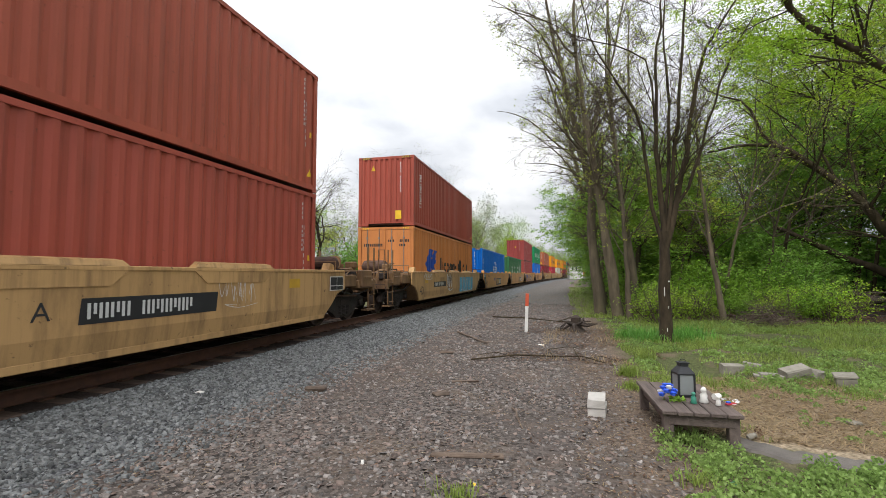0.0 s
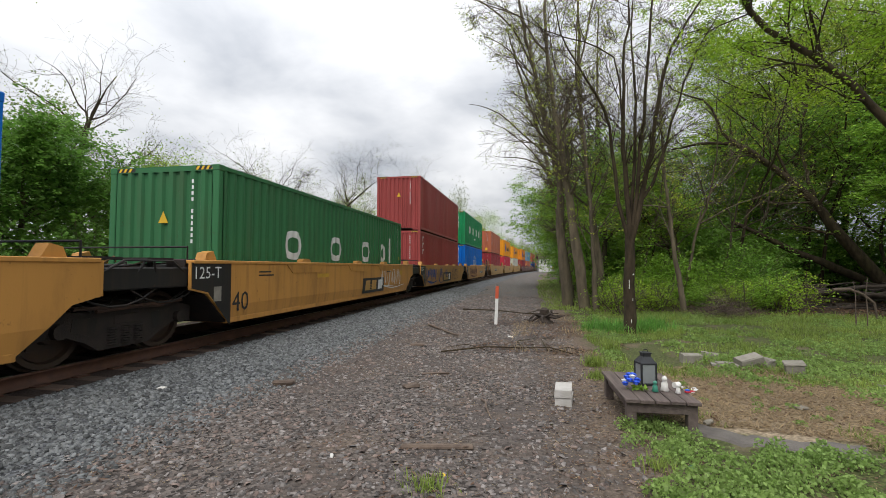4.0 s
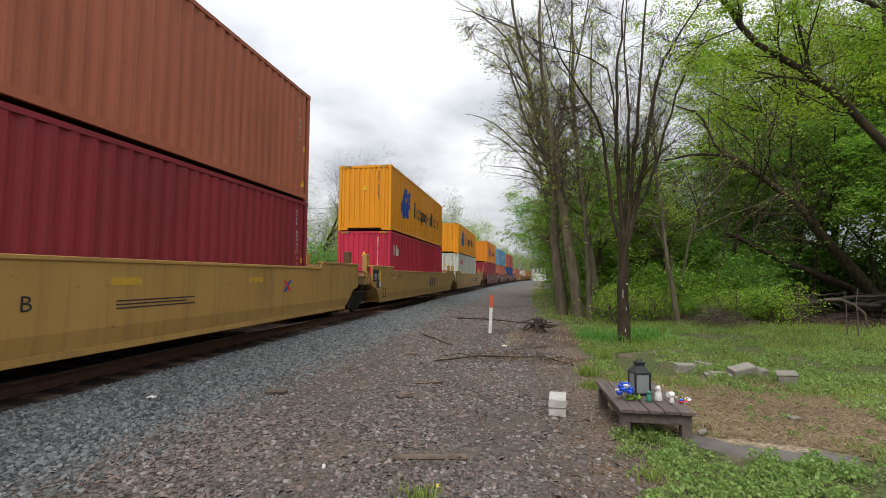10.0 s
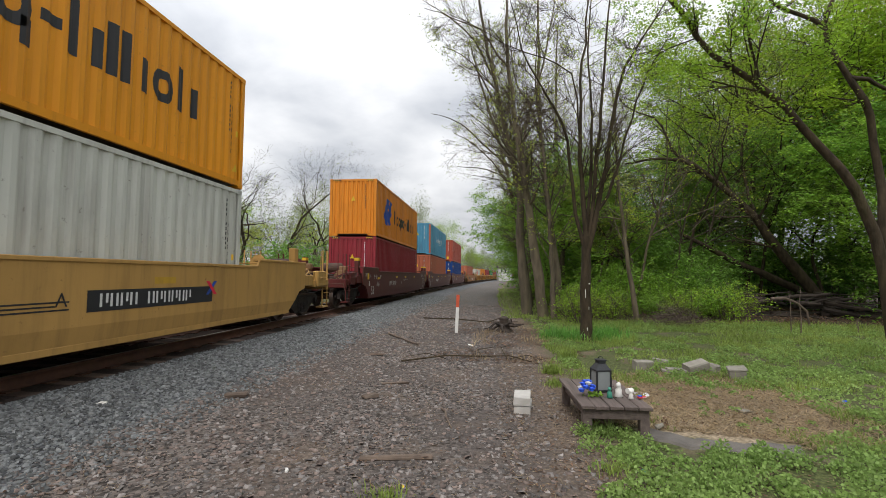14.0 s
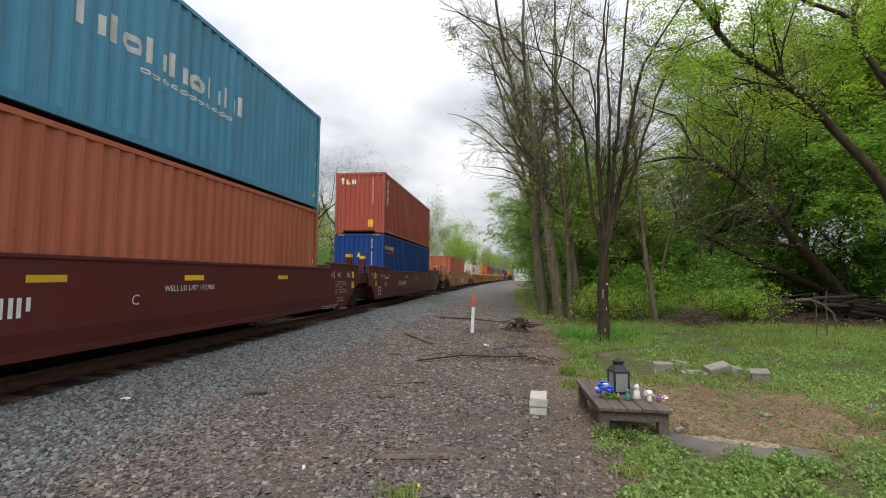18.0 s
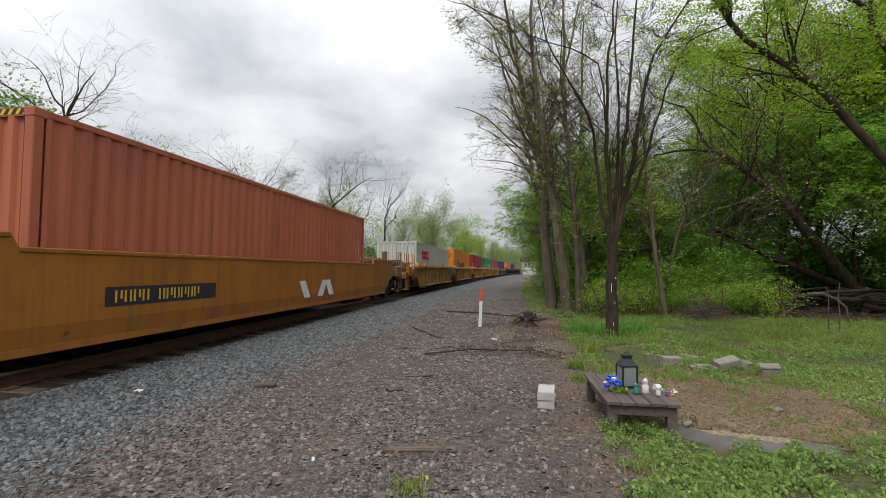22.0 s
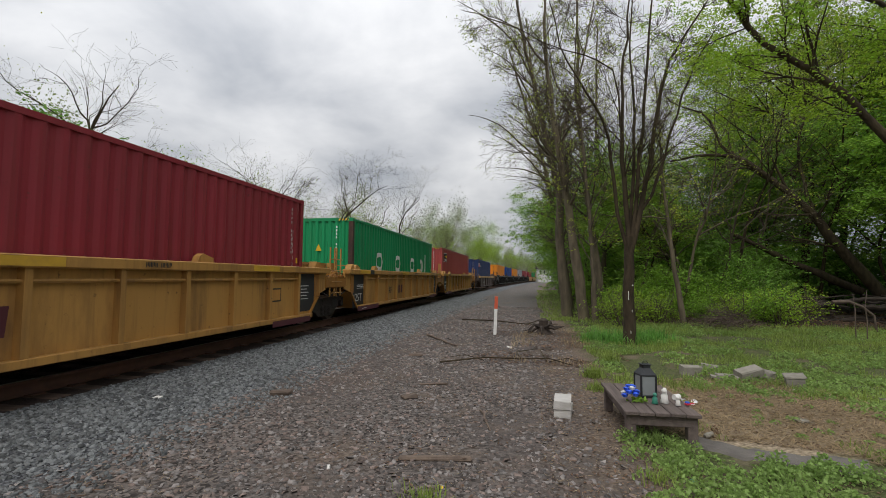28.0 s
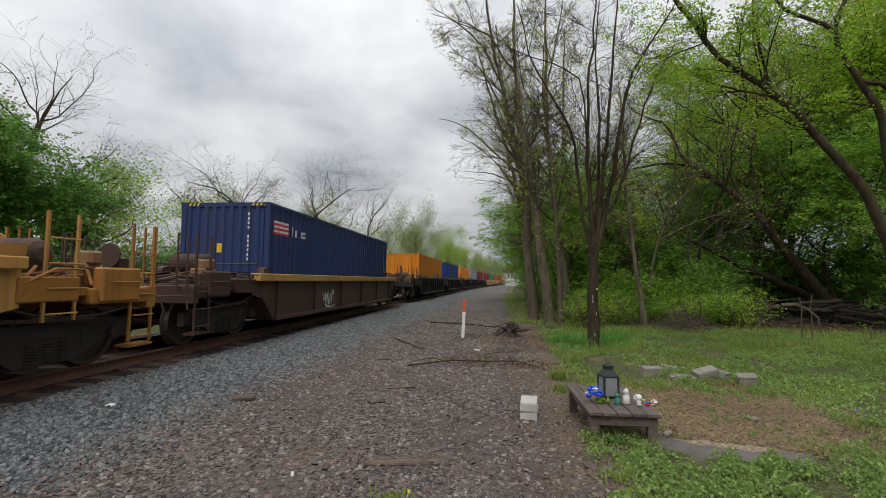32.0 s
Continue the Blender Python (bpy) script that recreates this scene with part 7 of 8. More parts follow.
def clumps(n, spots, rs, radius, height, leaf, droop_z=0.0):
    """Leaves of low plants: each spot is a small rosette, domed, with leaves round it."""
    m = len(spots)
    k = rs.randint(0, m, n)
    hh = height * (0.45 + 0.9 * rs.uniform(0, 1, m))[k]
    a, r = rs.uniform(0, 6.283, n), np.sqrt(rs.uniform(0, 1, n))
    out = spots[k].copy()
    out[:, 0] += np.cos(a) * r * radius
    out[:, 1] += np.sin(a) * r * radius
    out[:, 2] += 0.012 + hh * (1 - r * r) * rs.uniform(0.55, 1.0, n)
    return out


def low_plants():
    rs = np.random.RandomState(77)

    def fog(x, y, s, k):
        return noise.noise(Vector((x * s, y * s, k)))

    def lawn(x, y):
        edge = 0.95 + 0.45 * noise.noise(Vector((x * 0.8, y * 0.5, 5))) + (0.35 if 8 < y < 17 else 0) + 0.015 * max(0, y - 17)
        return x > edge and not bare(x, y) and fog(x, y, 0.7, 2) > -0.3 and fog(x, y, 2.4, 8) > -0.2

    p = patch(36000, 0.6, 11, 4.6, 17.5, rs, lambda x, y: lawn(x, y) and x < y * 0.85 + 0.5, 1.25)
    blades("grass", "short uneven spring grass under the trees", p, 0.085, 0.009, M["grass"], rs, 1.1)
    p = patch(12000, 2.0, 13, 10.5, 17.2, rs, lambda x, y: x < y * 0.85 + 0.5 and fog(x, y, 0.55, 14) + 0.12 * (y - 13) > -0.05)
    blades("grass", "longer soft grass towards the edge of the wood", p, 0.20, 0.010, M["grass"], rs, 0.9)
    p = patch(9000, 0.4, 4.5, 18, 60, rs, lambda x, y: x - bend(y) > 0.4 + 0.3 * noise.noise(Vector((x, y * 0.3, 1))), 1.5)
    blades("grass", "grass along the edge of the wood", p, 0.16, 0.022, M["grass"], rs, 1.0)
    p = patch(16000, 1.2, 9, 5.6, 13, rs, lambda x, y: lawn(x, y) and x < y * 0.85 + 0.5 and fog(x, y, 1.1, 61) > 0.02)
    blades("grass", "clumps of longer spring grass", p, 0.15, 0.009, M["grass"], rs, 1.0)
    # low leafy weeds in rosettes all over the clearing
    q = patch(900, 1.1, 11, 7.2, 17.0, rs, lambda x, y: lawn(x, y) and fog(x, y, 0.9, 9) > -0.1 and x < y * 0.85 + 0.5, 1.1)
    tagged(new("ground_cover", leaf_mesh("ground_cover", clumps(24000, q, rs, 0.17, 0.12, 0), 0.045, M["weed"], rs, 0.1)), "low broad-leaved weeds among the grass", "weeds", kind="stuff")

    def near_weeds(x, y):
        k = 0.22 * fog(x, y, 2.2, 4)
        if 1.45 < x < 2.95 and y > 4.80 - 0.32 * (x - 1.5):
            return False
        return x > 0.86 + k + 0.25 * max(0, y - 4.9) + 0.35 * max(0, 3.7 - y) and y < 5.16 - 0.3 * max(0, x - 1.0) + k and fog(x, y, 2.6, 21) > -0.18

    w = patch(560, 0.7, 4.6, 2.7, 5.2, rs, near_weeds)
    tagged(new("ground_cover", leaf_mesh("ground_cover", clumps(26000, w, rs, 0.095, 0.12, 0), 0.033, M["weed"], rs, 0.05)), "dense low weeds with small toothed leaves", "weeds", kind="stuff")
    w2 = patch(330, 2.9, 7.0, 4.0, 9.0, rs, lambda x, y: not bare(x, y) and fog(x, y, 1.3, 31) > -0.15 and (x > 3.0 or y > 5.4))
    tagged(new("ground_cover", leaf_mesh("ground_cover", clumps(15000, w2, rs, 0.13, 0.10, 0), 0.038, M["weed"], rs, 0.05)), "patches of leafy weeds in the grass", "weeds", kind="stuff")
    w3 = patch(26, 1.9, 3.9, 5.3, 8.0, rs, bare)
    tagged(new("ground_cover", leaf_mesh("ground_cover", clumps(1000, w3, rs, 0.06, 0.05, 0), 0.026, M["weed"], rs, 0.05)), "small weeds sprouting on the dry soil", "weeds", kind="stuff")
    # tufts
    for x, y, n, L, m in ((1.75, 12.5, 420, 0.36, "tuft"), (2.1, 12.3, 260, 0.32, "tuft"), (3.05, 12.6, 420, 0.38, "tuft"), (2.75, 12.2, 260, 0.32, "tuft"), (-0.78, 3.38, 130, 0.10, "grass"), (1.02, 4.02, 60, 0.15, "grass"), (1.2, 5.05, 160, 0.16, "weed"), (1.02, 8.0, 300, 0.22, "grass"), (1.5, 9.5, 300, 0.24, "grass"), (0.95, 7.2, 160, 0.16, "grass")):
        s = np.array([x, y, ground_z(x, y)]) + rs.randn(n, 3) * (0.22 if L > 0.3 else 0.08, 0.22 if L > 0.3 else 0.07, 0)
        blades("grass_tuft", "tuft of long green grass" if L > 0.2 else "small tuft of green grass", s, L, 0.018 if L > 0.3 else 0.009, M[m], rs, 0.8)
    # straw on the dry patch and along the edge of the gravel
    s = patch(20000, 1.4, 4.5, 4.7, 8.6, rs, lambda x, y: ((x - 2.8) / 1.6) ** 2 + ((y - 6.4) / 1.85) ** 2 < 1 + 0.5 * fog(x, y, 1.4, 6) and not (1.5 < x < 2.95 and y < 5.3 - 0.3 * (x - 1.5)) and fog(x, y, 1.8, 15) > -0.75)
    strewn("dry_grass", "flattened pale dry straw on bare soil", np.concatenate([s[::4], s[1::4], s[2::4]]), 0.10, 0.009, M["straw"], rs, 0.25, "straw")
    strewn("leaf_litter", "crumbled brown leaves on bare soil", s[3::8], 0.040, 0.020, M["dead_leaf"], rs, 0.25, "leaf litter")
    s = patch(5200, 0.1, 4.2, 2.6, 8.6, rs, lambda x, y: x < 1.15 + 0.25 * fog(x, y, 1.5, 71) or y < 4.4)
    strewn("leaf_litter", "brown chaff and dead leaves between gravel and weeds", s[::2], 0.038, 0.018, M["dead_leaf"], rs, 0.2, "leaf litter")
    strewn("straw", "bits of pale straw between gravel and weeds", s[1::2], 0.06, 0.005, M["straw"], rs, 0.2, "straw")
    s = patch(2600, -1.3, 1.9, 8.8, 16.5, rs, lambda x, y: fog(x, y * 0.7, 0.9, 12) > -0.12 and x > -1.0 + 0.6 * noise.noise(Vector((0, y, 3))))
    strewn("leaf_litter", "brown dead leaves strewn over the gravel's edge", s, 0.075, 0.04, M["dead_leaf"], rs, 0.18, "leaf litter")
    s = patch(900, -0.5, 1.5, 9, 15, rs, lambda x, y: fog(x, y * 0.7, 0.9, 42) > 0.05)
    blades("dry_grass", "dry grass stems beside the gravel", s, 0.14, 0.008, M["straw"], rs, 1.2)
    s = patch(2600, -3.6, 1.0, 2.4, 14, rs, lambda x, y: fog(x, y, 0.8, 52) > 0.0, 1.4)
    strewn("straw", "bits of straw and chaff on the gravel", s, 0.05, 0.005, M["straw"], rs, 0.15, "straw")
    s = patch(900, -3.6, 1.0, 2.4, 14, rs, lambda x, y: fog(x, y, 0.6, 57) > 0.0, 1.4)
    strewn("wood_chips", "dark bits of bark and wood on the gravel", s, 0.06, 0.018, M["dead_leaf"], rs, 0.15, "wood chips")
    # dead leaves on the floor of the wood
    s = patch(5000, 2.5, 16, 16.8, 27, rs, lambda x, y: x < y * 0.85)
    strewn("leaf_litter", "dark dead leaves on the floor of the wood", s, 0.16, 0.09, M["dead_leaf"], rs, 0.3, "leaf litter")

# ---- trees ----
def grow(rnd, start, direction, length, radius, level, top, out, wander=0.16, lift=0.10, kids=(7, 6, 5, 4), spread=(0.5, 1.0), shrink=0.55):
    """Grows one limb as a bent, tapering line, and its side limbs; lines go to out as (points, radii, level)."""
    n = max(3, int(length / (0.5 if level < 2 else 0.28)))
    n = min(n, (14, 12, 6, 4)[min(level, 3)])
    p, d = Vector(start), Vector(direction).normalized()
    pts, rad = [p.copy()], [radius]
    for i in range(n):
        d = (d + Vector((rnd.gauss(0, wander), rnd.gauss(0, wander), rnd.gauss(0, wander * 0.7) + lift * (1.2 - abs(d.z))))).normalized()
        p = p + d * (length / n)
        pts.append(p.copy())
        rad.append(max(0.004, radius * (1 - 0.92 * (i + 1) / n)))
    out.append((pts, rad, level))
    if level >= top:
        return
    k = kids[min(level, len(kids) - 1)]
    for j in range(k):
        f = rnd.uniform(0.28 if level else 0.35, 1.0)
        i = min(n - 1, int(f * n))
        d0 = (pts[i + 1] - pts[i]).normalized()
        side = d0.orthogonal().normalized()
        side.rotate(Matrix.Rotation(rnd.uniform(0, 6.283), 3, d0))
        a = rnd.uniform(*spread)
        grow(rnd, pts[i], d0 * math.cos(a) + side * math.sin(a), length * rnd.uniform(0.35, shrink + 0.1) * (1.15 - 0.4 * f), rad[i] * rnd.uniform(0.45, 0.7), level + 1, top, out, wander * 1.15, lift, kids, spread, shrink)


def limbs_mesh(name, lines, material, min_level=0, max_level=9):
    vs, fs, base = [], [], 0
    for pts, rad, level in lines:
        if not min_level <= level <= max_level:
            continue
        sides = (9, 6, 4, 3, 3)[min(level, 4)]
        P = np.array([tuple(p) for p in pts])
        d = np.gradient(P, axis=0)
        d /= np.linalg.norm(d, axis=1)[:, None] + 1e-9
        ref = np.array([0.31, 0.87, 0.38])
        u = np.cross(d, ref)
        u /= np.linalg.norm(u, axis=1)[:, None] + 1e-9
        w = np.cross(d, u)
        a = np.arange(sides) * 2 * np.pi / sides
        ring = P[:, None] + np.array(rad)[:, None, None] * (np.cos(a)[None, :, None] * u[:, None] + np.sin(a)[None, :, None] * w[:, None])
        vs.append(ring.reshape(-1, 3))
        m = len(pts)
        idx = base + np.arange(m * sides).reshape(m, sides)
        nxt = np.roll(idx, -1, axis=1)
        fs.append(np.stack([idx[:-1], nxt[:-1], nxt[1:], idx[1:]], -1).reshape(-1, 4))
        base += m * sides
    return from_arrays(name, np.concatenate(vs), np.concatenate(fs), material, True)


def leaf_mesh(name, spots, size, material, rs, droop=0.3, level=0.0):
    """Small bent leaves of two triangles each at the given spots, turned at random; level lays their blades flatter."""
    n = len(spots)
    a, b, c = rs.uniform(0, 6.283, n), rs.uniform(-0.9, 0.9, n) * (1 - 0.5 * level), rs.uniform(0, 6.283, n)
    s = size * rs.uniform(0.6, 1.35, n)
    d = np.stack([np.cos(a) * np.cos(b), np.sin(a) * np.cos(b), np.sin(b) - droop], -1)
    d /= np.linalg.norm(d, axis=1)[:, None]
    t = np.stack([np.cos(c), np.sin(c), rs.uniform(-0.6, 0.6, n) + 2.2 * level], -1)
    w = np.cross(d, t)
    w /= np.linalg.norm(w, axis=1)[:, None] + 1e-9
    nrm = np.cross(d, w)
    base = spots - d * s[:, None] * 0.5
    tip = spots + d * s[:, None] * 0.5 + nrm * (s * 0.12)[:, None]
    l = spots + w * (s * 0.34)[:, None]
    r = spots - w * (s * 0.34)[:, None]
    v = np.stack([base, r, tip, l], 1).reshape(-1, 3)
    q = np.arange(n * 4).reshape(n, 4)
    return from_arrays(name, v, q, material)


def leaf_spots(lines, n, rs, level=2, spread=0.28, per=1, radius=0.35):
    """Spots about the outer twigs; with per above 1 they stand in flat, slightly domed sprays with gaps between them."""
    ends = [np.array([tuple(p) for p in pts[len(pts) // 3:]]) for pts, rad, lv in lines if lv >= level]
    P = np.concatenate(ends)
    m = max(1, n // per)
    c = P[rs.randint(0, len(P), m)] + rs.randn(m, 3) * spread
    if per == 1:
        return c
    k = np.repeat(np.arange(m), per)
    size = radius * rs.uniform(0.5, 1.5, m)[k]
    a, r = rs.uniform(0, 6.283, len(k)), np.sqrt(rs.uniform(0, 1, len(k)))
    tx, ty = rs.randn(m)[k] * 0.28, rs.randn(m)[k] * 0.28
    x, y = np.cos(a) * r * size, np.sin(a) * r * size * 0.75
    return c[k] + np.stack([x, y, x * tx + y * ty - 0.35 * r * r * size + rs.randn(len(k)) * 0.035], -1)


def tree(label, x, y, height, radius, seed, lean=(0.0, 0.0), bark="bark", leaves=0, leaf="leaf", size=0.11, stems=1, top=3, kids=(8, 7, 6, 4),
         spread=(0.45, 0.95), first=0.35, lift=0.10, wander=0.12, shrink=0.5, leaf_spread=0.3, name="tree", group="", per=1, spray=0.35):
    t = thing(name, pose(x, y, ground_z(x, min(y, 300)) - 0.03), label, "tree", group)
    rnd, rs = random.Random(seed), np.random.RandomState(seed)
    lines = []
    for k in range(stems):
        dx, dy = (rnd.uniform(-0.25, 0.25), rnd.uniform(-0.25, 0.25)) if stems > 1 else (0, 0)
        grow(rnd, (dx * 0.8, dy * 0.8, 0), (lean[0] + dx * 0.7, lean[1] + dy * 0.7, 1), height * rnd.uniform(0.85, 1.05), radius * (1 if k == 0 else rnd.uniform(0.5, 0.85)), 0, top, lines, wander, lift, kids, spread, shrink)
    part("trunk", limbs_mesh("trunk", lines, M[bark], 0, 1), M[bark], t)
    part("branchwork", limbs_mesh("branchwork", lines, M[bark], 2), M[bark], t)
    if leaves:
        part("crown", leaf_mesh("crown", leaf_spots(lines, leaves, rs, 2, leaf_spread, per, spray), size, M[leaf], rs, 0.3 if per == 1 else 0.1, 0.0 if per == 1 else 0.7), M[leaf], t, "loose crown of small spring leaves")
    return t


def led_tree(label, boughs, seed, bark="bark", leaves=0, leaf="leaf_young", size=0.10, kids=9, twig=(2.6, 7, 5, 3), spread=(0.4, 1.0), lift=0.10, leaf_spread=0.3, group="", lower=0.25, per=1, spray=0.3, wander=0.16, reach=1.0):
    """A tree whose main boughs follow given lines (control points, thick and thin end); its side branches grow by chance."""
    x, y, z = boughs[0][0][0]
    t = thing("tree", pose(x, y, ground_z(x, y) - 0.04), label, "tree", group)
    rnd, rs = random.Random(seed), np.random.RandomState(seed)
    lines = []
    for ctrl, r0, r1 in boughs:
        ctrl = [(a - x, b - y, c) for a, b, c in ctrl]
        length = sum((Vector(p) - Vector(q)).length for p, q in zip(ctrl, ctrl[1:]))
        n = max(6, int(length / 0.55))
        pts = spline(ctrl, n, rnd, 0.02)
        rad = [(r0 + (r1 - r0) * i / n) * (1 + 0.22 * max(0.0, 1 - i * 1.6 / n * 3) * (pts[0].z < 0.1)) * rnd.uniform(0.92, 1.08) for i in range(n + 1)]
        lines.append((pts, rad, 0))
        for j in range(max(2, int(kids * length / (10 if length > 6 else 18))) if length > 3 else 0):
            f = rnd.uniform(lower, 1.0)
            i = min(n - 1, int(f * n))
            d0 = (pts[i + 1] - pts[i]).normalized()
            side = d0.orthogonal().normalized()
            side.rotate(Matrix.Rotation(rnd.uniform(0, 6.283), 3, d0))
            a = rnd.uniform(*spread)
            d = d0 * math.cos(a) + side * math.sin(a)
            grow(rnd, pts[i], d, twig[0] * rnd.uniform(0.5, 1.3) * (1.2 - 0.5 * f) * min(1.0, reach * length / 6), max(0.010, rad[i] * rnd.uniform(0.25, 0.45)), 1, 3, lines, wander, lift, (0, twig[1], twig[2], twig[3]), (0.35, 0.95), 0.5)
    part("trunk", limbs_mesh("trunk", lines, M[bark], 0, 0), M[bark], t)
    part("branchwork", limbs_mesh("branchwork", lines, M[bark], 1), M[bark], t)
    if leaves:
        part("crown", leaf_mesh("crown", leaf_spots(lines, leaves, rs, 2, leaf_spread, per, spray), size, M[leaf], rs, 0.3 if per == 1 else 0.1, 0.0 if per == 1 else 0.6), M[leaf], t, "loose crown of small spring leaves")
    return t


def bush(label, x, y, high, wide, seed, n=3500, leaf="leaf", size=0.10, group="", name="bush", canes=11):
    """A shrub: many thin stems from one root and small leaves about their upper parts."""
    t = thing(name, pose(x, y, ground_z(x, min(y, 300)) - 0.02), label, "bush", group)
    rnd, rs = random.Random(seed), np.random.RandomState(seed)
    lines = []
    for k in range(canes):
        a, s = rnd.uniform(0, 6.283), rnd.uniform(0.1, 1.0)
        grow(rnd, (wide * 0.25 * s * math.cos(a), wide * 0.25 * s * math.sin(a), 0), (math.cos(a) * s * wide / high, math.sin(a) * s * wide / high, 1), high * rnd.uniform(0.6, 1.0), 0.018, 1, 2, lines, 0.14, 0.02, (0, 7, 5), (0.4, 1.1), 0.5)
    part("stem_tangle", limbs_mesh("stem_tangle", lines, M["twig"], 1), M["twig"], t)
    part("foliage", leaf_mesh("foliage", leaf_spots(lines, n, rs, 1, 0.09 * high, 7, 0.13 + 0.03 * high), size, M[leaf], rs, 0.15, 0.5), M[leaf], t, "small green leaves")
    return t


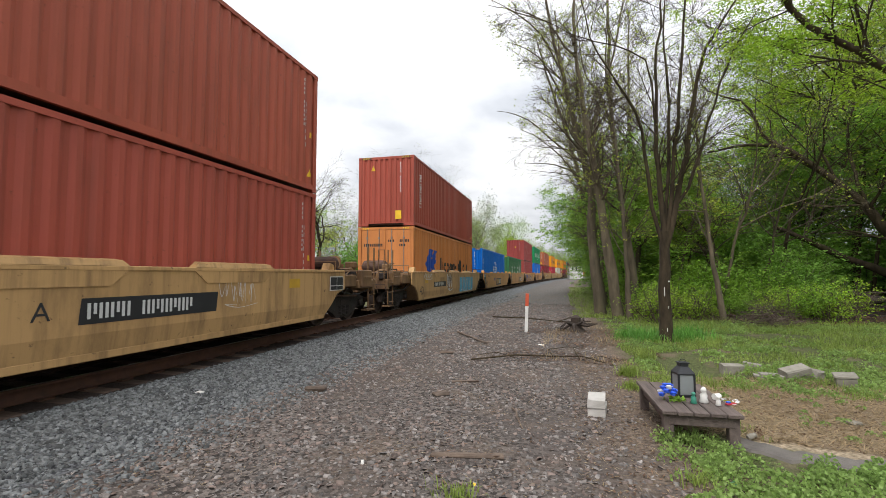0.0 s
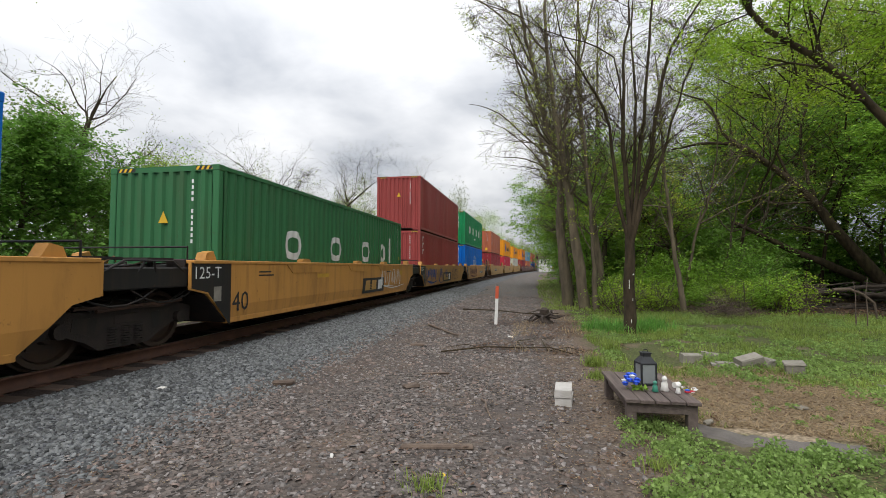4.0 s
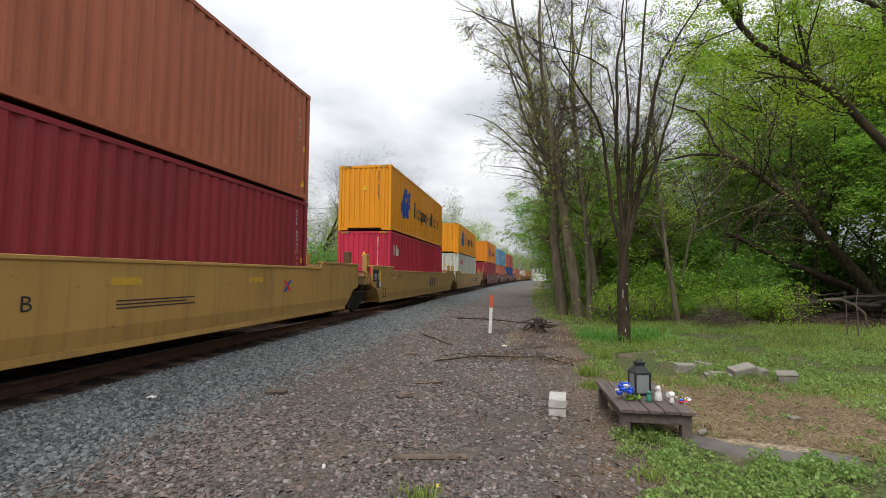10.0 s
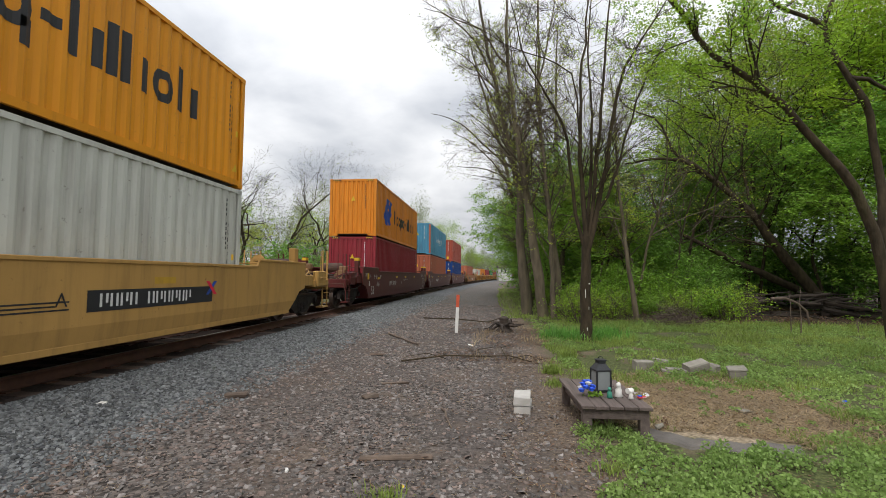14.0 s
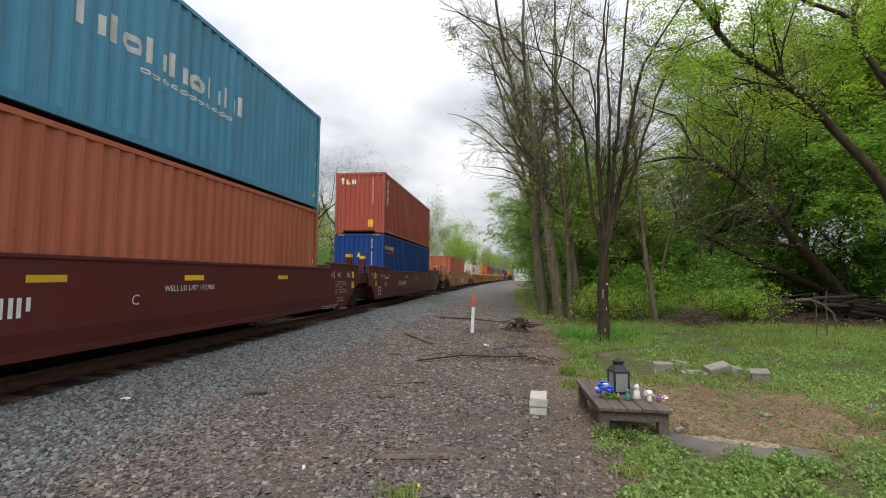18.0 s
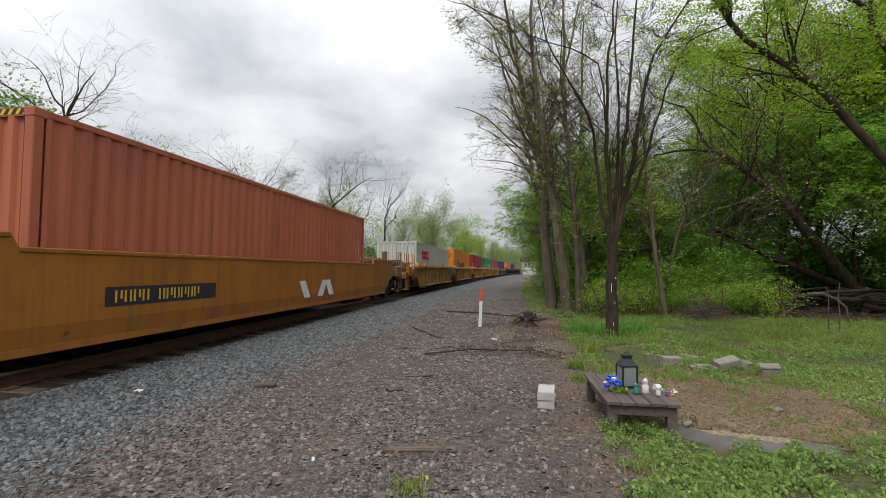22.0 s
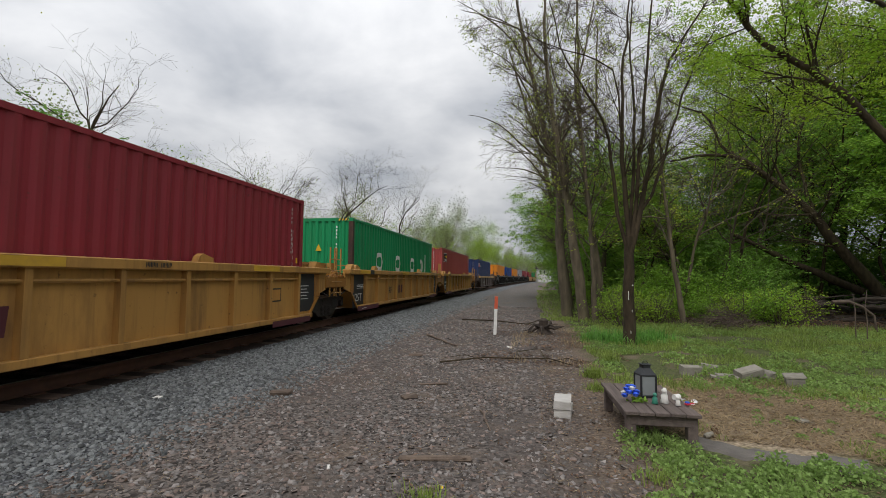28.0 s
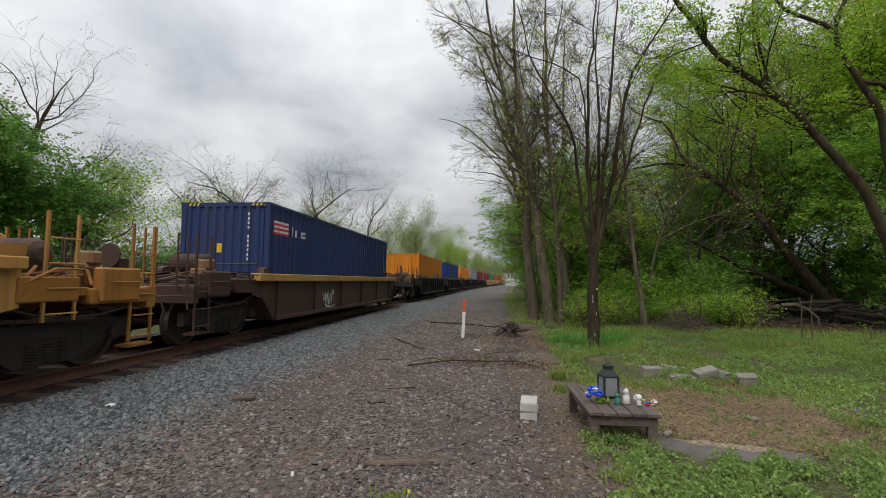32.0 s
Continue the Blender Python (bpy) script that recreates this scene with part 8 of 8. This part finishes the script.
def wood():
    rnd = random.Random(5)
    # bare tree on the grass, forking at twice head height
    led_tree("bare dark-barked tree with upswept branches, white marks on its trunk", [
        ([(2.40, 12.1, 0), (2.40, 12.1, 1.2), (2.42, 12.1, 2.4), (2.45, 12.1, 2.7)], 0.135, 0.115),
        ([(2.42, 12.1, 2.2), (2.33, 12.1, 4.0), (2.26, 12.1, 5.2), (2.33, 12.1, 6.7), (2.46, 12.1, 8.1), (2.53, 12.1, 9.7)], 0.072, 0.014),
        ([(2.46, 12.1, 2.3), (2.75, 12.1, 3.5), (2.95, 12.1, 4.45), (3.14, 12.1, 5.65), (3.25, 12.1, 6.55), (3.52, 12.1, 7.3), (3.96, 12.1, 8.0), (4.6, 12.1, 9.1)], 0.075, 0.014),
        ([(2.47, 12.1, 2.4), (2.65, 12.1, 4.0), (2.78, 12.1, 5.5), (2.91, 12.1, 7.2), (3.05, 12.1, 8.7), (3.15, 12.1, 9.9)], 0.058, 0.012),
        ([(2.38, 12.1, 2.4), (2.06, 12.0, 4.1), (1.92, 11.9, 5.2), (1.58, 11.8, 6.0), (1.14, 11.7, 6.75), (0.78, 11.7, 7.6), (0.49, 11.7, 8.9)], 0.05, 0.011),
        ([(2.26, 12.1, 5.5), (2.16, 12.0, 6.7), (1.72, 11.9, 7.2), (1.15, 11.7, 7.4), (0.34, 11.5, 7.6), (-0.38, 11.3, 8.0), (-1.16, 11.1, 8.3)], 0.022, 0.007),
        ([(2.46, 12.1, 2.5), (2.61, 12.3, 4.5), (2.71, 12.5, 6.25), (2.64, 12.7, 7.9), (2.83, 12.8, 9.8)], 0.05, 0.012),
        ([(2.75, 12.1, 3.4), (3.19, 12.2, 4.2), (3.5, 12.4, 5.3), (3.91, 12.6, 6.4), (4.32, 12.8, 7.4), (5.0, 13.0, 8.5)], 0.045, 0.01)],
        21, "dark_bark", 700, "leaf_young", 0.04, 17, (1.7, 7, 5, 2), spread=(0.45, 1.1), lower=0.2, lift=0.045, wander=0.2)
    for x, y, z, w, h in ((2.37, 11.974, 1.12, 0.014, 0.22), (2.47, 11.986, 1.46, 0.035, 0.035), (2.41, 11.966, 0.25, 0.014, 0.12), (2.45, 11.972, 0.82, 0.010, 0.07)):
        tagged(part("bark_fleck", boxes((x - w / 2, x + w / 2, y - 0.006, y + 0.02, z, z + h), bevel=0.004), M["white_paint"]), "white paint fleck on the dark tree trunk", "paint mark", "white flecks on the trunk")
    # tall slim trees at the corner of the wood
    slim = "tall slim grey-barked tree with sparse young leaves"
    gl = "tall trees along the line"
    tall = [
        [([(1.5, 19.9, 0), (1.22, 19.9, 3.1), (1.22, 19.9, 5.3), (0.91, 19.9, 6.7), (0.47, 19.9, 8.7), (0.09, 19.9, 10.4), (-0.26, 19.9, 12.0), (-0.6, 19.9, 14.1), (-0.8, 19.9, 16.2)], 0.19, 0.03), ([(0.47, 19.9, 8.7), (-0.08, 19.7, 9.6), (-0.66, 19.5, 10.7), (-1.42, 19.3, 11.4), (-2.19, 19.1, 11.65)], 0.05, 0.010), ([(1.01, 19.9, 6.3), (-0.03, 19.7, 7.1), (-0.9, 19.4, 7.9), (-1.78, 19.2, 8.45), (-2.6, 19, 8.6)], 0.045, 0.009), ([(1.15, 19.9, 5.5), (0.22, 19.7, 6.1), (-0.64, 19.5, 6.35), (-1.5, 19.3, 6.35)], 0.035, 0.008), ([(0.09, 19.9, 10.4), (-0.8, 20.2, 12.4), (-2.0, 20.3, 13.6), (-3.2, 20.4, 14.2)], 0.05, 0.01)],
        [([(2.05, 18.6, 0), (1.68, 18.6, 2.8), (1.39, 18.6, 5.0), (1.17, 18.6, 6.25), (0.94, 18.6, 7.8), (0.81, 18.6, 9.1), (0.6, 18.6, 10.8), (0.57, 18.6, 13.2), (0.5, 18.6, 15.4)], 0.185, 0.03), ([(0.67, 18.6, 10.3), (0.2, 18.5, 10.8), (-0.5, 18.4, 11.9), (-1.7, 18.3, 12.4), (-3.0, 18.2, 13.2)], 0.05, 0.01), ([(1.17, 18.6, 6.2), (1.47, 18.6, 8.3), (2.05, 18.6, 10.2), (2.4, 18.6, 12.1), (2.64, 18.6, 14.0)], 0.06, 0.015)],
        [([(3.0, 20.6, 0), (2.68, 20.6, 3.15), (2.39, 20.6, 5.7), (2.18, 20.6, 8.1), (2.09, 20.6, 10.4), (2.1, 20.6, 12.7), (2.09, 20.6, 16.5)], 0.17, 0.03), ([(2.18, 20.6, 8.1), (1.63, 20.6, 9.6), (1.12, 20.6, 10.4), (0.87, 20.6, 12.0), (0.74, 20.6, 13.6)], 0.06, 0.012)],
        [([(1.95, 24.0, 0), (1.5, 24, 4), (1.0, 24, 8), (0.2, 24, 12.0), (-0.2, 24, 15.5)], 0.15, 0.03), ([(1.3, 24, 5.5), (0.4, 24, 7.2), (-0.9, 24, 8.6), (-2.0, 24, 9.3)], 0.05, 0.01)],
        [([(2.4, 18.2, 0), (2.3, 18.2, 3), (2.0, 18.2, 6.5), (1.75, 18.2, 9.5), (1.8, 18.2, 12)], 0.09, 0.015)],
        [([(2.2, 27, 0), (1.6, 27, 4), (0.6, 27, 9), (-0.6, 27, 13), (-1.4, 27, 16)], 0.17, 0.03), ([(1.6, 27, 4), (1.2, 27.3, 9), (1.0, 27.5, 14)], 0.09, 0.02)],
        [([(2.7, 32, 0), (2.3, 32, 5), (1.2, 32, 10), (-0.2, 32, 14.5)], 0.17, 0.03)],
        [([(2.63, 41.5, 0), (2.24, 41.5, 5.5), (1.45, 41.5, 10.6), (0.2, 41.5, 15.8)], 0.2, 0.03)],
        [([(3.9, 26, 0), (3.9, 26, 5), (3.6, 26, 10), (3.7, 26, 16)], 0.15, 0.03)],
        [([(5.21, 17.2, 0), (4.93, 17.2, 2.1), (4.77, 17.2, 3.5), (4.63, 17.2, 5.0), (4.51, 17.2, 6.9), (4.62, 17.2, 8.8)], 0.085, 0.015)],
        [([(7.03, 23.1, 0), (6.73, 23.1, 2.4), (6.39, 23.1, 4.2), (6.14, 23.1, 7.9), (5.9, 23.1, 12)], 0.12, 0.02)],
        [([(3.3, 36, 0), (3.0, 36, 6), (2.4, 36, 11), (2.0, 36, 16)], 0.18, 0.03)],
    ]
    for i, b in enumerate(tall):
        led_tree(slim, b, 500 + i, "bark", 2600, "leaf_young", 0.065, 19, (2.5, 8, 5, 2), spread=(0.5, 1.15), lower=0.22, lift=0.008, group=gl, leaf_spread=0.14, per=5, spray=0.16, wander=0.17)
    # leafy tree that closes the line of sight along the rails
    led_tree("leafy green tree overhanging the edge of the line", [([(3.0, 47, 0), (2.5, 47, 3), (1.7, 47, 6.5), (1.4, 47, 9)], 0.16, 0.03)], 540, "bark", 9000, "leaf_deep", 0.13, 22, (2.4, 7, 5, 3), spread=(0.8, 1.5), lower=0.36, lift=0.0, leaf_spread=0.2, per=10, spray=0.4)
    # leaning tree whose stem arches over the clearing
    led_tree("leaning dark tree arching low over the clearing", [
        ([(15.1, 22, 0), (14.34, 22, 0.9), (13.38, 22, 2.2), (12.54, 22, 3.3), (11.92, 22, 4.35), (11.03, 22, 5.3), (9.88, 22, 6.35), (9.15, 22, 6.9), (8.48, 22, 7.1), (7.35, 22, 7.15), (6.2, 22, 6.95)], 0.26, 0.035),
        ([(9.15, 22, 6.9), (8.49, 22, 7.4), (8.08, 22, 8.3), (7.69, 22, 9.1), (6.62, 22, 9.5), (5.98, 22, 10.1)], 0.08, 0.02),
        ([(11.03, 22, 5.3), (10.64, 22, 6.2), (10.34, 22, 7.0), (9.86, 22, 7.6)], 0.07, 0.02),
        ([(11.92, 22, 4.35), (11.66, 22.2, 5.85), (11.53, 22.3, 7.4), (11.88, 22.3, 9.3), (11.82, 22.2, 11.4)], 0.08, 0.02)],
        601, "dark_bark", 1200, "leaf", 0.10, 14, (2.3, 6, 5, 3), lower=0.3, lift=0.03, per=6, spray=0.25, leaf_spread=0.2, wander=0.2)
    led_tree("fallen mossy trunk propped in the undergrowth", [([(14.15, 23, 1.15), (12.81, 23, 1.8), (11.45, 23, 2.4), (10.2, 23, 3.15), (9.05, 23, 3.75)], 0.19, 0.08)], 602, "dark_bark", 0, kids=9, twig=(1.6, 5, 4, 0), lower=0.3, wander=0.24)
    # big tree just out of view whose limbs reach over the clearing
    led_tree("thick leaning limb of a mossy tree reaching over the clearing", [
        ([(7.55, 9.5, 0), (7.46, 9.5, 0.95), (7.37, 9.5, 1.8), (7.24, 9.5, 2.6), (7.09, 9.5, 3.05), (6.83, 9.5, 3.5), (6.54, 9.5, 3.9), (6.17, 9.5, 4.4), (5.86, 9.5, 4.8), (5.56, 9.5, 5.2), (5.3, 9.5, 5.46), (4.94, 9.5, 5.75), (4.52, 9.5, 6.06), (4.2, 9.5, 6.43), (3.94, 9.5, 6.9), (3.65, 9.5, 7.3), (3.35, 9.5, 8.0)], 0.098, 0.045),
        ([(7.37, 9.5, 1.8), (7.5, 9.6, 3.4), (7.36, 9.6, 4.5), (7.27, 9.5, 4.9), (7.1, 9.5, 5.27), (6.86, 9.5, 5.67), (6.65, 9.5, 6.14), (6.51, 9.5, 6.6), (6.61, 9.5, 6.95), (6.8, 9.5, 7.4)], 0.078, 0.035),
        ([(6.51, 9.5, 6.6), (6.18, 9.5, 6.82), (5.85, 9.5, 7.0), (5.57, 9.5, 7.2), (5.3, 9.5, 7.6)], 0.045, 0.025),
        ([(6.96, 9.5, 5.55), (7.26, 9.5, 5.48), (7.6, 9.5, 5.25), (8.1, 9.5, 5.05)], 0.05, 0.02),
        ([(5.3, 9.5, 5.46), (5.21, 9.4, 5.9), (5.06, 9.3, 6.27), (4.85, 9.2, 6.5), (4.92, 9.2, 7.0), (4.89, 9.2, 7.6)], 0.03, 0.012)],
        603, "dark_bark", 5200, "leaf", 0.06, 11, (1.7, 6, 5, 3), lower=0.4, lift=0.03, leaf_spread=0.12, per=8, spray=0.2, wander=0.2)
    # leafy trees of the wood behind: tall ones with high crowns, younger ones below
    protos = [tree("tall leafy tree in fresh spring green", (13.2, 16.4, 18.6)[i], (25.5, 29, 24)[i], (17.5, 19, 16)[i], 0.22, 200 + i, (rnd.uniform(-0.12, 0.05), 0), "dark_bark", 38000, ("leaf", "leaf_young", "leaf")[i], 0.12, kids=(15, 9, 6, 2), spread=(0.6, 1.3), lift=0.02, leaf_spread=0.3, per=24, spray=0.55, group="leafy trees of the wood") for i in range(3)]
    low = [tree("young leafy tree in fresh green", (8.6, 15.5)[i], (26, 23.5)[i], 8.5, 0.09, 230 + i, (0, 0), "dark_bark", 19000, ("leaf_dark", "leaf_deep")[i], 0.115, kids=(15, 7, 5, 2), spread=(0.7, 1.4), lift=0.02, leaf_spread=0.28, per=18, spray=0.42, group="leafy trees of the wood") for i in range(2)]
    for i, (x, y) in enumerate([(16.8, 33), (21, 30), (23, 23), (19, 37), (25, 34), (17.2, 31)]):
        copy_thing(protos[i % 3], pose(x, y, 0, 0, 0, rnd.uniform(0, 360)))
    for i, (x, y) in enumerate([(10.2, 29), (12.5, 27), (18.5, 22), (19.5, 17), (7.2, 29), (9.5, 36), (6.4, 35), (16.5, 27), (5.4, 44), (9.5, 47), (14, 40), (17, 13), (6.5, 56), (11.2, 33.5), (7.6, 25), (14.2, 29.5), (5.2, 38), (13.2, 31)]):
        copy_thing(low[i % 2], pose(x, y, 0, 0, 0, rnd.uniform(0, 360)))
    # slim stems standing in the wood
    stems = [tree("thin dark-barked stem standing in the wood", (6.0, 9.3, 8.4)[i], (20.6, 23.6, 27.5)[i], (11, 12.5, 10)[i], (0.07, 0.09, 0.06)[i], 260 + i, (rnd.uniform(-0.1, 0.1), 0), ("bark", "dark_bark", "bark")[i], 600, "leaf_young", 0.075, kids=(9, 6, 5, 2), spread=(0.35, 0.9), lift=0.09, shrink=0.42, group="thin stems in the wood") for i in range(3)]
    for i, (x, y) in enumerate([(4.9, 23.4), (5.6, 26.5), (7.8, 21.6), (10.4, 25.5), (3.6, 29), (4.4, 33), (12, 28.5), (13.4, 24.6), (6.8, 31), (8.8, 33), (3.2, 24.2), (16.8, 24.6), (2.9, 34), (3.4, 44), (11.4, 31)]):
        copy_thing(stems[i % 3], pose(x, y, 0, 0, 0, rnd.uniform(0, 360)))
    shrubs = [bush("leafy green shrub at the edge of the wood", 7.4, 20.2, 2.2, 1.6, 700, 4200, "leaf_dark", 0.085, "shrubs of the wood"),
              bush("low yellow-green shrub with thin brown canes", 4.5, 17.9, 1.35, 1.0, 701, 1300, "leaf", 0.06, "shrubs of the wood", canes=16),
              bush("leafy green sapling thicket at the wood", 8.6, 21.0, 3.0, 1.8, 702, 4800, "leaf_deep", 0.095, "shrubs of the wood")]
    for i, (x, y, k) in enumerate([(5.4, 18.4, 1), (3.5, 18.2, 1), (8.4, 18.4, 1), (6.3, 20.4, 0), (9.2, 22.5, 2), (7.2, 23.0, 2), (5.2, 21.5, 0), (3.4, 21, 1), (2.9, 16.6, 1), (4.3, 23, 0), (6.0, 24.5, 2), (8.9, 19.3, 1), (3.4, 25, 0), (10.2, 24.5, 2), (3.2, 30, 0), (3.4, 34, 2), (3.3, 40, 0), (5.5, 27.5, 2), (8.2, 27, 0), (3.6, 46, 2), (7.0, 30.5, 0), (4.6, 36, 2), (4.6, 30, 2), (18.5, 20.5, 2), (19.5, 16.5, 0), (6.9, 17.2, 1), (7.7, 18.0, 0), (4.0, 17.4, 1), (6.0, 18.9, 0), (7.0, 18.6, 1), (2.7, 18.3, 1), (3.2, 19.4, 0), (9.3, 18.2, 1), (4.9, 19.6, 0), (8.2, 17.0, 1)]):
        copy_thing(shrubs[k], pose(x + rnd.uniform(-0.3, 0.3), y + rnd.uniform(-0.5, 0.7), 0, 0, 0, rnd.uniform(0, 360)) @ Matrix.Scale(rnd.uniform(0.5, 1.25), 4))
    # undergrowth in the darker leaf green, shade under the crowns put into its colour
    under = [bush("dense dark green undergrowth of the wood", 11, 29.5, 4.6, 3.4, 740, 9500, "leaf_deep", 0.14, "undergrowth of the wood"), bush("dense green undergrowth under tall trees", 17.5, 30.5, 4.0, 3.4, 741, 9000, "leaf_deep", 0.14, "undergrowth of the wood")]
    for i, (x, y) in enumerate([(13.6, 27), (16.8, 26.6), (19.4, 23.2), (6.2, 29), (8.5, 31), (14.5, 31.5), (17.5, 24.4), (11.5, 27), (21, 26), (22, 21), (7, 38), (11, 38), (15.5, 36), (20, 34), (25, 28), (5.2, 33), (5.5, 47), (9, 50), (14, 46), (22, 40), (26, 19), (21.5, 15.5), (4.8, 60), (8.5, 64), (9.8, 27.5), (12.4, 33), (7.4, 34.5), (10.5, 42), (17, 41), (13, 36)]):
        copy_thing(under[i % 2], pose(x, y, 0, 0, 0, rnd.uniform(0, 360)))
    # heap of dead brush, and logs under the leaning tree
    b = thing("brush_heap", pose(6.1, 16.3, ground_z(6.1, 16.3)), "heap of brown dead brushwood at the edge of the wood", "brush heap")
    lines = []
    for k in range(260):
        a = rnd.uniform(0, 6.283)
        p = Vector((rnd.gauss(0, 0.5), rnd.gauss(0, 0.35), 0.03))
        p.z += 0.5 * rnd.uniform(0, 1) * math.exp(-p.x * p.x * 2)
        grow(rnd, p, (math.cos(a), math.sin(a) * 0.7, rnd.uniform(-0.1, 0.75)), rnd.uniform(0.3, 1.0), 0.010, 3, 3, lines, 0.22, -0.14)
    tagged(part("brushwood", limbs_mesh("brushwood", lines, M["twig"]), M["twig"], b), "tangled brown sticks", kind="stuff")
    for k in range(44):
        row = k // 18
        x0, ln, r = rnd.uniform(9.6, 14.2), rnd.uniform(0.7, 2.8), rnd.uniform(0.035, 0.13)
        y, z, tilt, turn = 20.2 + rnd.uniform(0, 2.0), 0.06 + 0.36 * row + rnd.uniform(0, 0.28), rnd.uniform(-0.22, 0.22), rnd.uniform(-0.5, 0.5)
        if row == 0:
            z, tilt = r * 0.8, 0.0
        bow = rnd.uniform(-0.10, 0.10)
        pts = [(x0 + ln * i / 5, y + turn * ln * i / 5 + rnd.uniform(-0.05, 0.05), max(r * 0.7, z + tilt * ln * i / 5 + bow * math.sin(i * 0.63) + rnd.uniform(-0.03, 0.03))) for i in range(6)]
        tagged(part("log", tube(bmesh.new(), pts, r, 7, r * 0.5), M["dark_log"]), "log heaped under the leaning tree, its colour darkened as in shade", "log", "logs under the leaning tree")
    tagged(part("log", tube(bmesh.new(), [(9.15, 16.2, 0.98), (9.6, 16.2, 1.0), (9.95, 16.2, 0.85), (10.25, 16.2, 0.58), (10.32, 16.2, 0.05)], 0.055, 7, 0.03), M["dead_wood"]), "pale broken bough leaning in the grass", "log")
    for x, y, h, lean in ((8.55, 14.2, 1.3, -0.02), (8.68, 14.0, 1.4, 0.06), (10.6, 14.6, 0.5, 0.03)):
        tagged(part("stake", tube(bmesh.new(), [(x, y, -0.05), (x + lean * 0.3, y, h * 0.4), (x - lean * 0.2, y, h * 0.7), (x + lean, y + 0.03, h)], 0.017, 6, 0.008), M["dead_wood"]), "thin pale dead stem upright in the grass", "stake", "dead stems")
    # beyond the track
    gb = "trees beyond the track"
    left = [(-18.0, 12.8, 6.8, 34000, "leaf_shade"), (-17.5, 9.5, 6.5, 24000, "leaf_shade"), (-20.5, 17.0, 6.6, 24000, "leaf_shade"), (-30, 32, 7.5, 5000, "leaf_young"), (-23, 45, 7.5, 5000, "leaf_young"), (-21, 56, 9.0, 6000, "leaf_young"), (-19, 66, 8.5, 4000, "leaf")]
    for i, (x, y, h, nl, lf) in enumerate(left):
        tree("leafy green tree beyond the track", x, y, h, 0.14, 300 + i, (0, 0), "bark", nl, lf, 0.125 if y < 20 else 0.13, kids=(12, 7, 6, 3), spread=(0.6, 1.3), group=gb, lift=0.04, leaf_spread=0.22, per=14, spray=0.34)
    naked = [(-21.6, 20.0, 14.5, 0.24, 0.0), (-19.5, 22.0, 11.8, 0.2, 0.1), (-22.9, 38.8, 13.2, 0.22, 0.0), (-22.4, 47, 15.0, 0.22, 0.05), (-20.6, 58.5, 16.0, 0.22, 0.05), (-19.0, 63, 15.5, 0.22, 0.05), (-23, 42, 10, 0.16, 0.1), (-20, 30, 8.5, 0.14, 0.1), (-20, 51, 11, 0.16, 0.05), (-24, 34, 10.5, 0.18, 0.0), (-26, 28, 11, 0.18, 0.05)]
    for i, (x, y, h, r, ln) in enumerate(naked):
        tree("bare spreading tree beyond the track", x, y, h, r, 320 + i, (ln, 0), "dark_bark", 300, "leaf_young", 0.07, kids=(9, 8, 6, 4), spread=(0.45, 1.1), group=gb, lift=0.015, wander=0.22, shrink=0.5)
    far = [tree("distant half-leafed tree beyond the track", -20 + 4 * i, 80 + 10 * i, 13, 0.15, 400 + i, (0, 0), "bark", (4200, 1200, 4600)[i], ("far_leaf", "far_leaf", "leaf")[i], 0.19, top=2, kids=(13, 11, 4, 3), spread=(0.4, 1.1), leaf_spread=0.6, group="distant trees") for i in range(3)]
    for i in range(58):
        y = 68 + i * 6.0 + rnd.uniform(-2, 2)
        copy_thing(far[i % 3], pose(-19 + bend(y) + rnd.uniform(-12, 3), y, -0.2, 0, 0, rnd.uniform(0, 360)))
    for i in range(20):
        y = 62 + i * 14 + rnd.uniform(-2, 2)
        copy_thing(far[i % 3], pose(6 + bend(y) + rnd.uniform(0, 8), y, 0, 0, 0, rnd.uniform(0, 360)))
    for i in range(14):
        copy_thing(far[i % 3], pose(-34 - rnd.uniform(0, 12), 8 + i * 6, -0.2, 0, 0, rnd.uniform(0, 360)))
    hedge = [bush("scrubby green bush beyond the track", -13.6, 9, 2.8, 2.2, 720, 3600, "leaf_shade", 0.12, "bushes beyond the track"), bush("thin half-bare bush beyond the track", -14.2, 13, 3.2, 2.4, 721, 600, "leaf_deep", 0.08, "bushes beyond the track", canes=18)]
    for i in range(16):
        y = 9 + i * 2.2
        copy_thing(hedge[i % 2], pose(-15.5 - rnd.uniform(0, 4.5), y, -0.2, 0, 0, rnd.uniform(0, 360)) @ Matrix.Scale(rnd.uniform(1.1, 1.5), 4))
    for i in range(44):
        y = 12 + i * 3.4 + rnd.uniform(-1, 1)
        copy_thing(hedge[0 if i % 3 == 0 else 1], pose(-14.8 + bend(y) - rnd.uniform(0, 6), y, -0.2, 0, 0, rnd.uniform(0, 360)) @ Matrix.Scale(rnd.uniform(1.1, 1.7) * (1.0 if y < 40 else 1.25), 4))


yard()
low_plants()
wood()


def far_house():
    """White house at the far end of the line, half hidden by the trees."""
    t = thing("house", pose(4.3, 168, 0, 0, 0, 8), "small white house far down the line", "house")
    part("wall", boxes((-2.2, 2.2, -3, 3, 0, 4.6)), M["white_paint"], t)
    bm = bmesh.new()
    slab(bm, [(-3.4, 4.6), (3.4, 4.6), (0, 6.6)], -2.5, 2.5)
    part("roof", bm, M["car_brown"], t)
    for x in (-1.3, 0.0, 1.3):
        for z in (2.9,):
            part("window", boxes((x - 0.22, x + 0.22, -3.05, -2.98, z, z + 1.2)), M["black_mark"], t)


far_house()

motions()
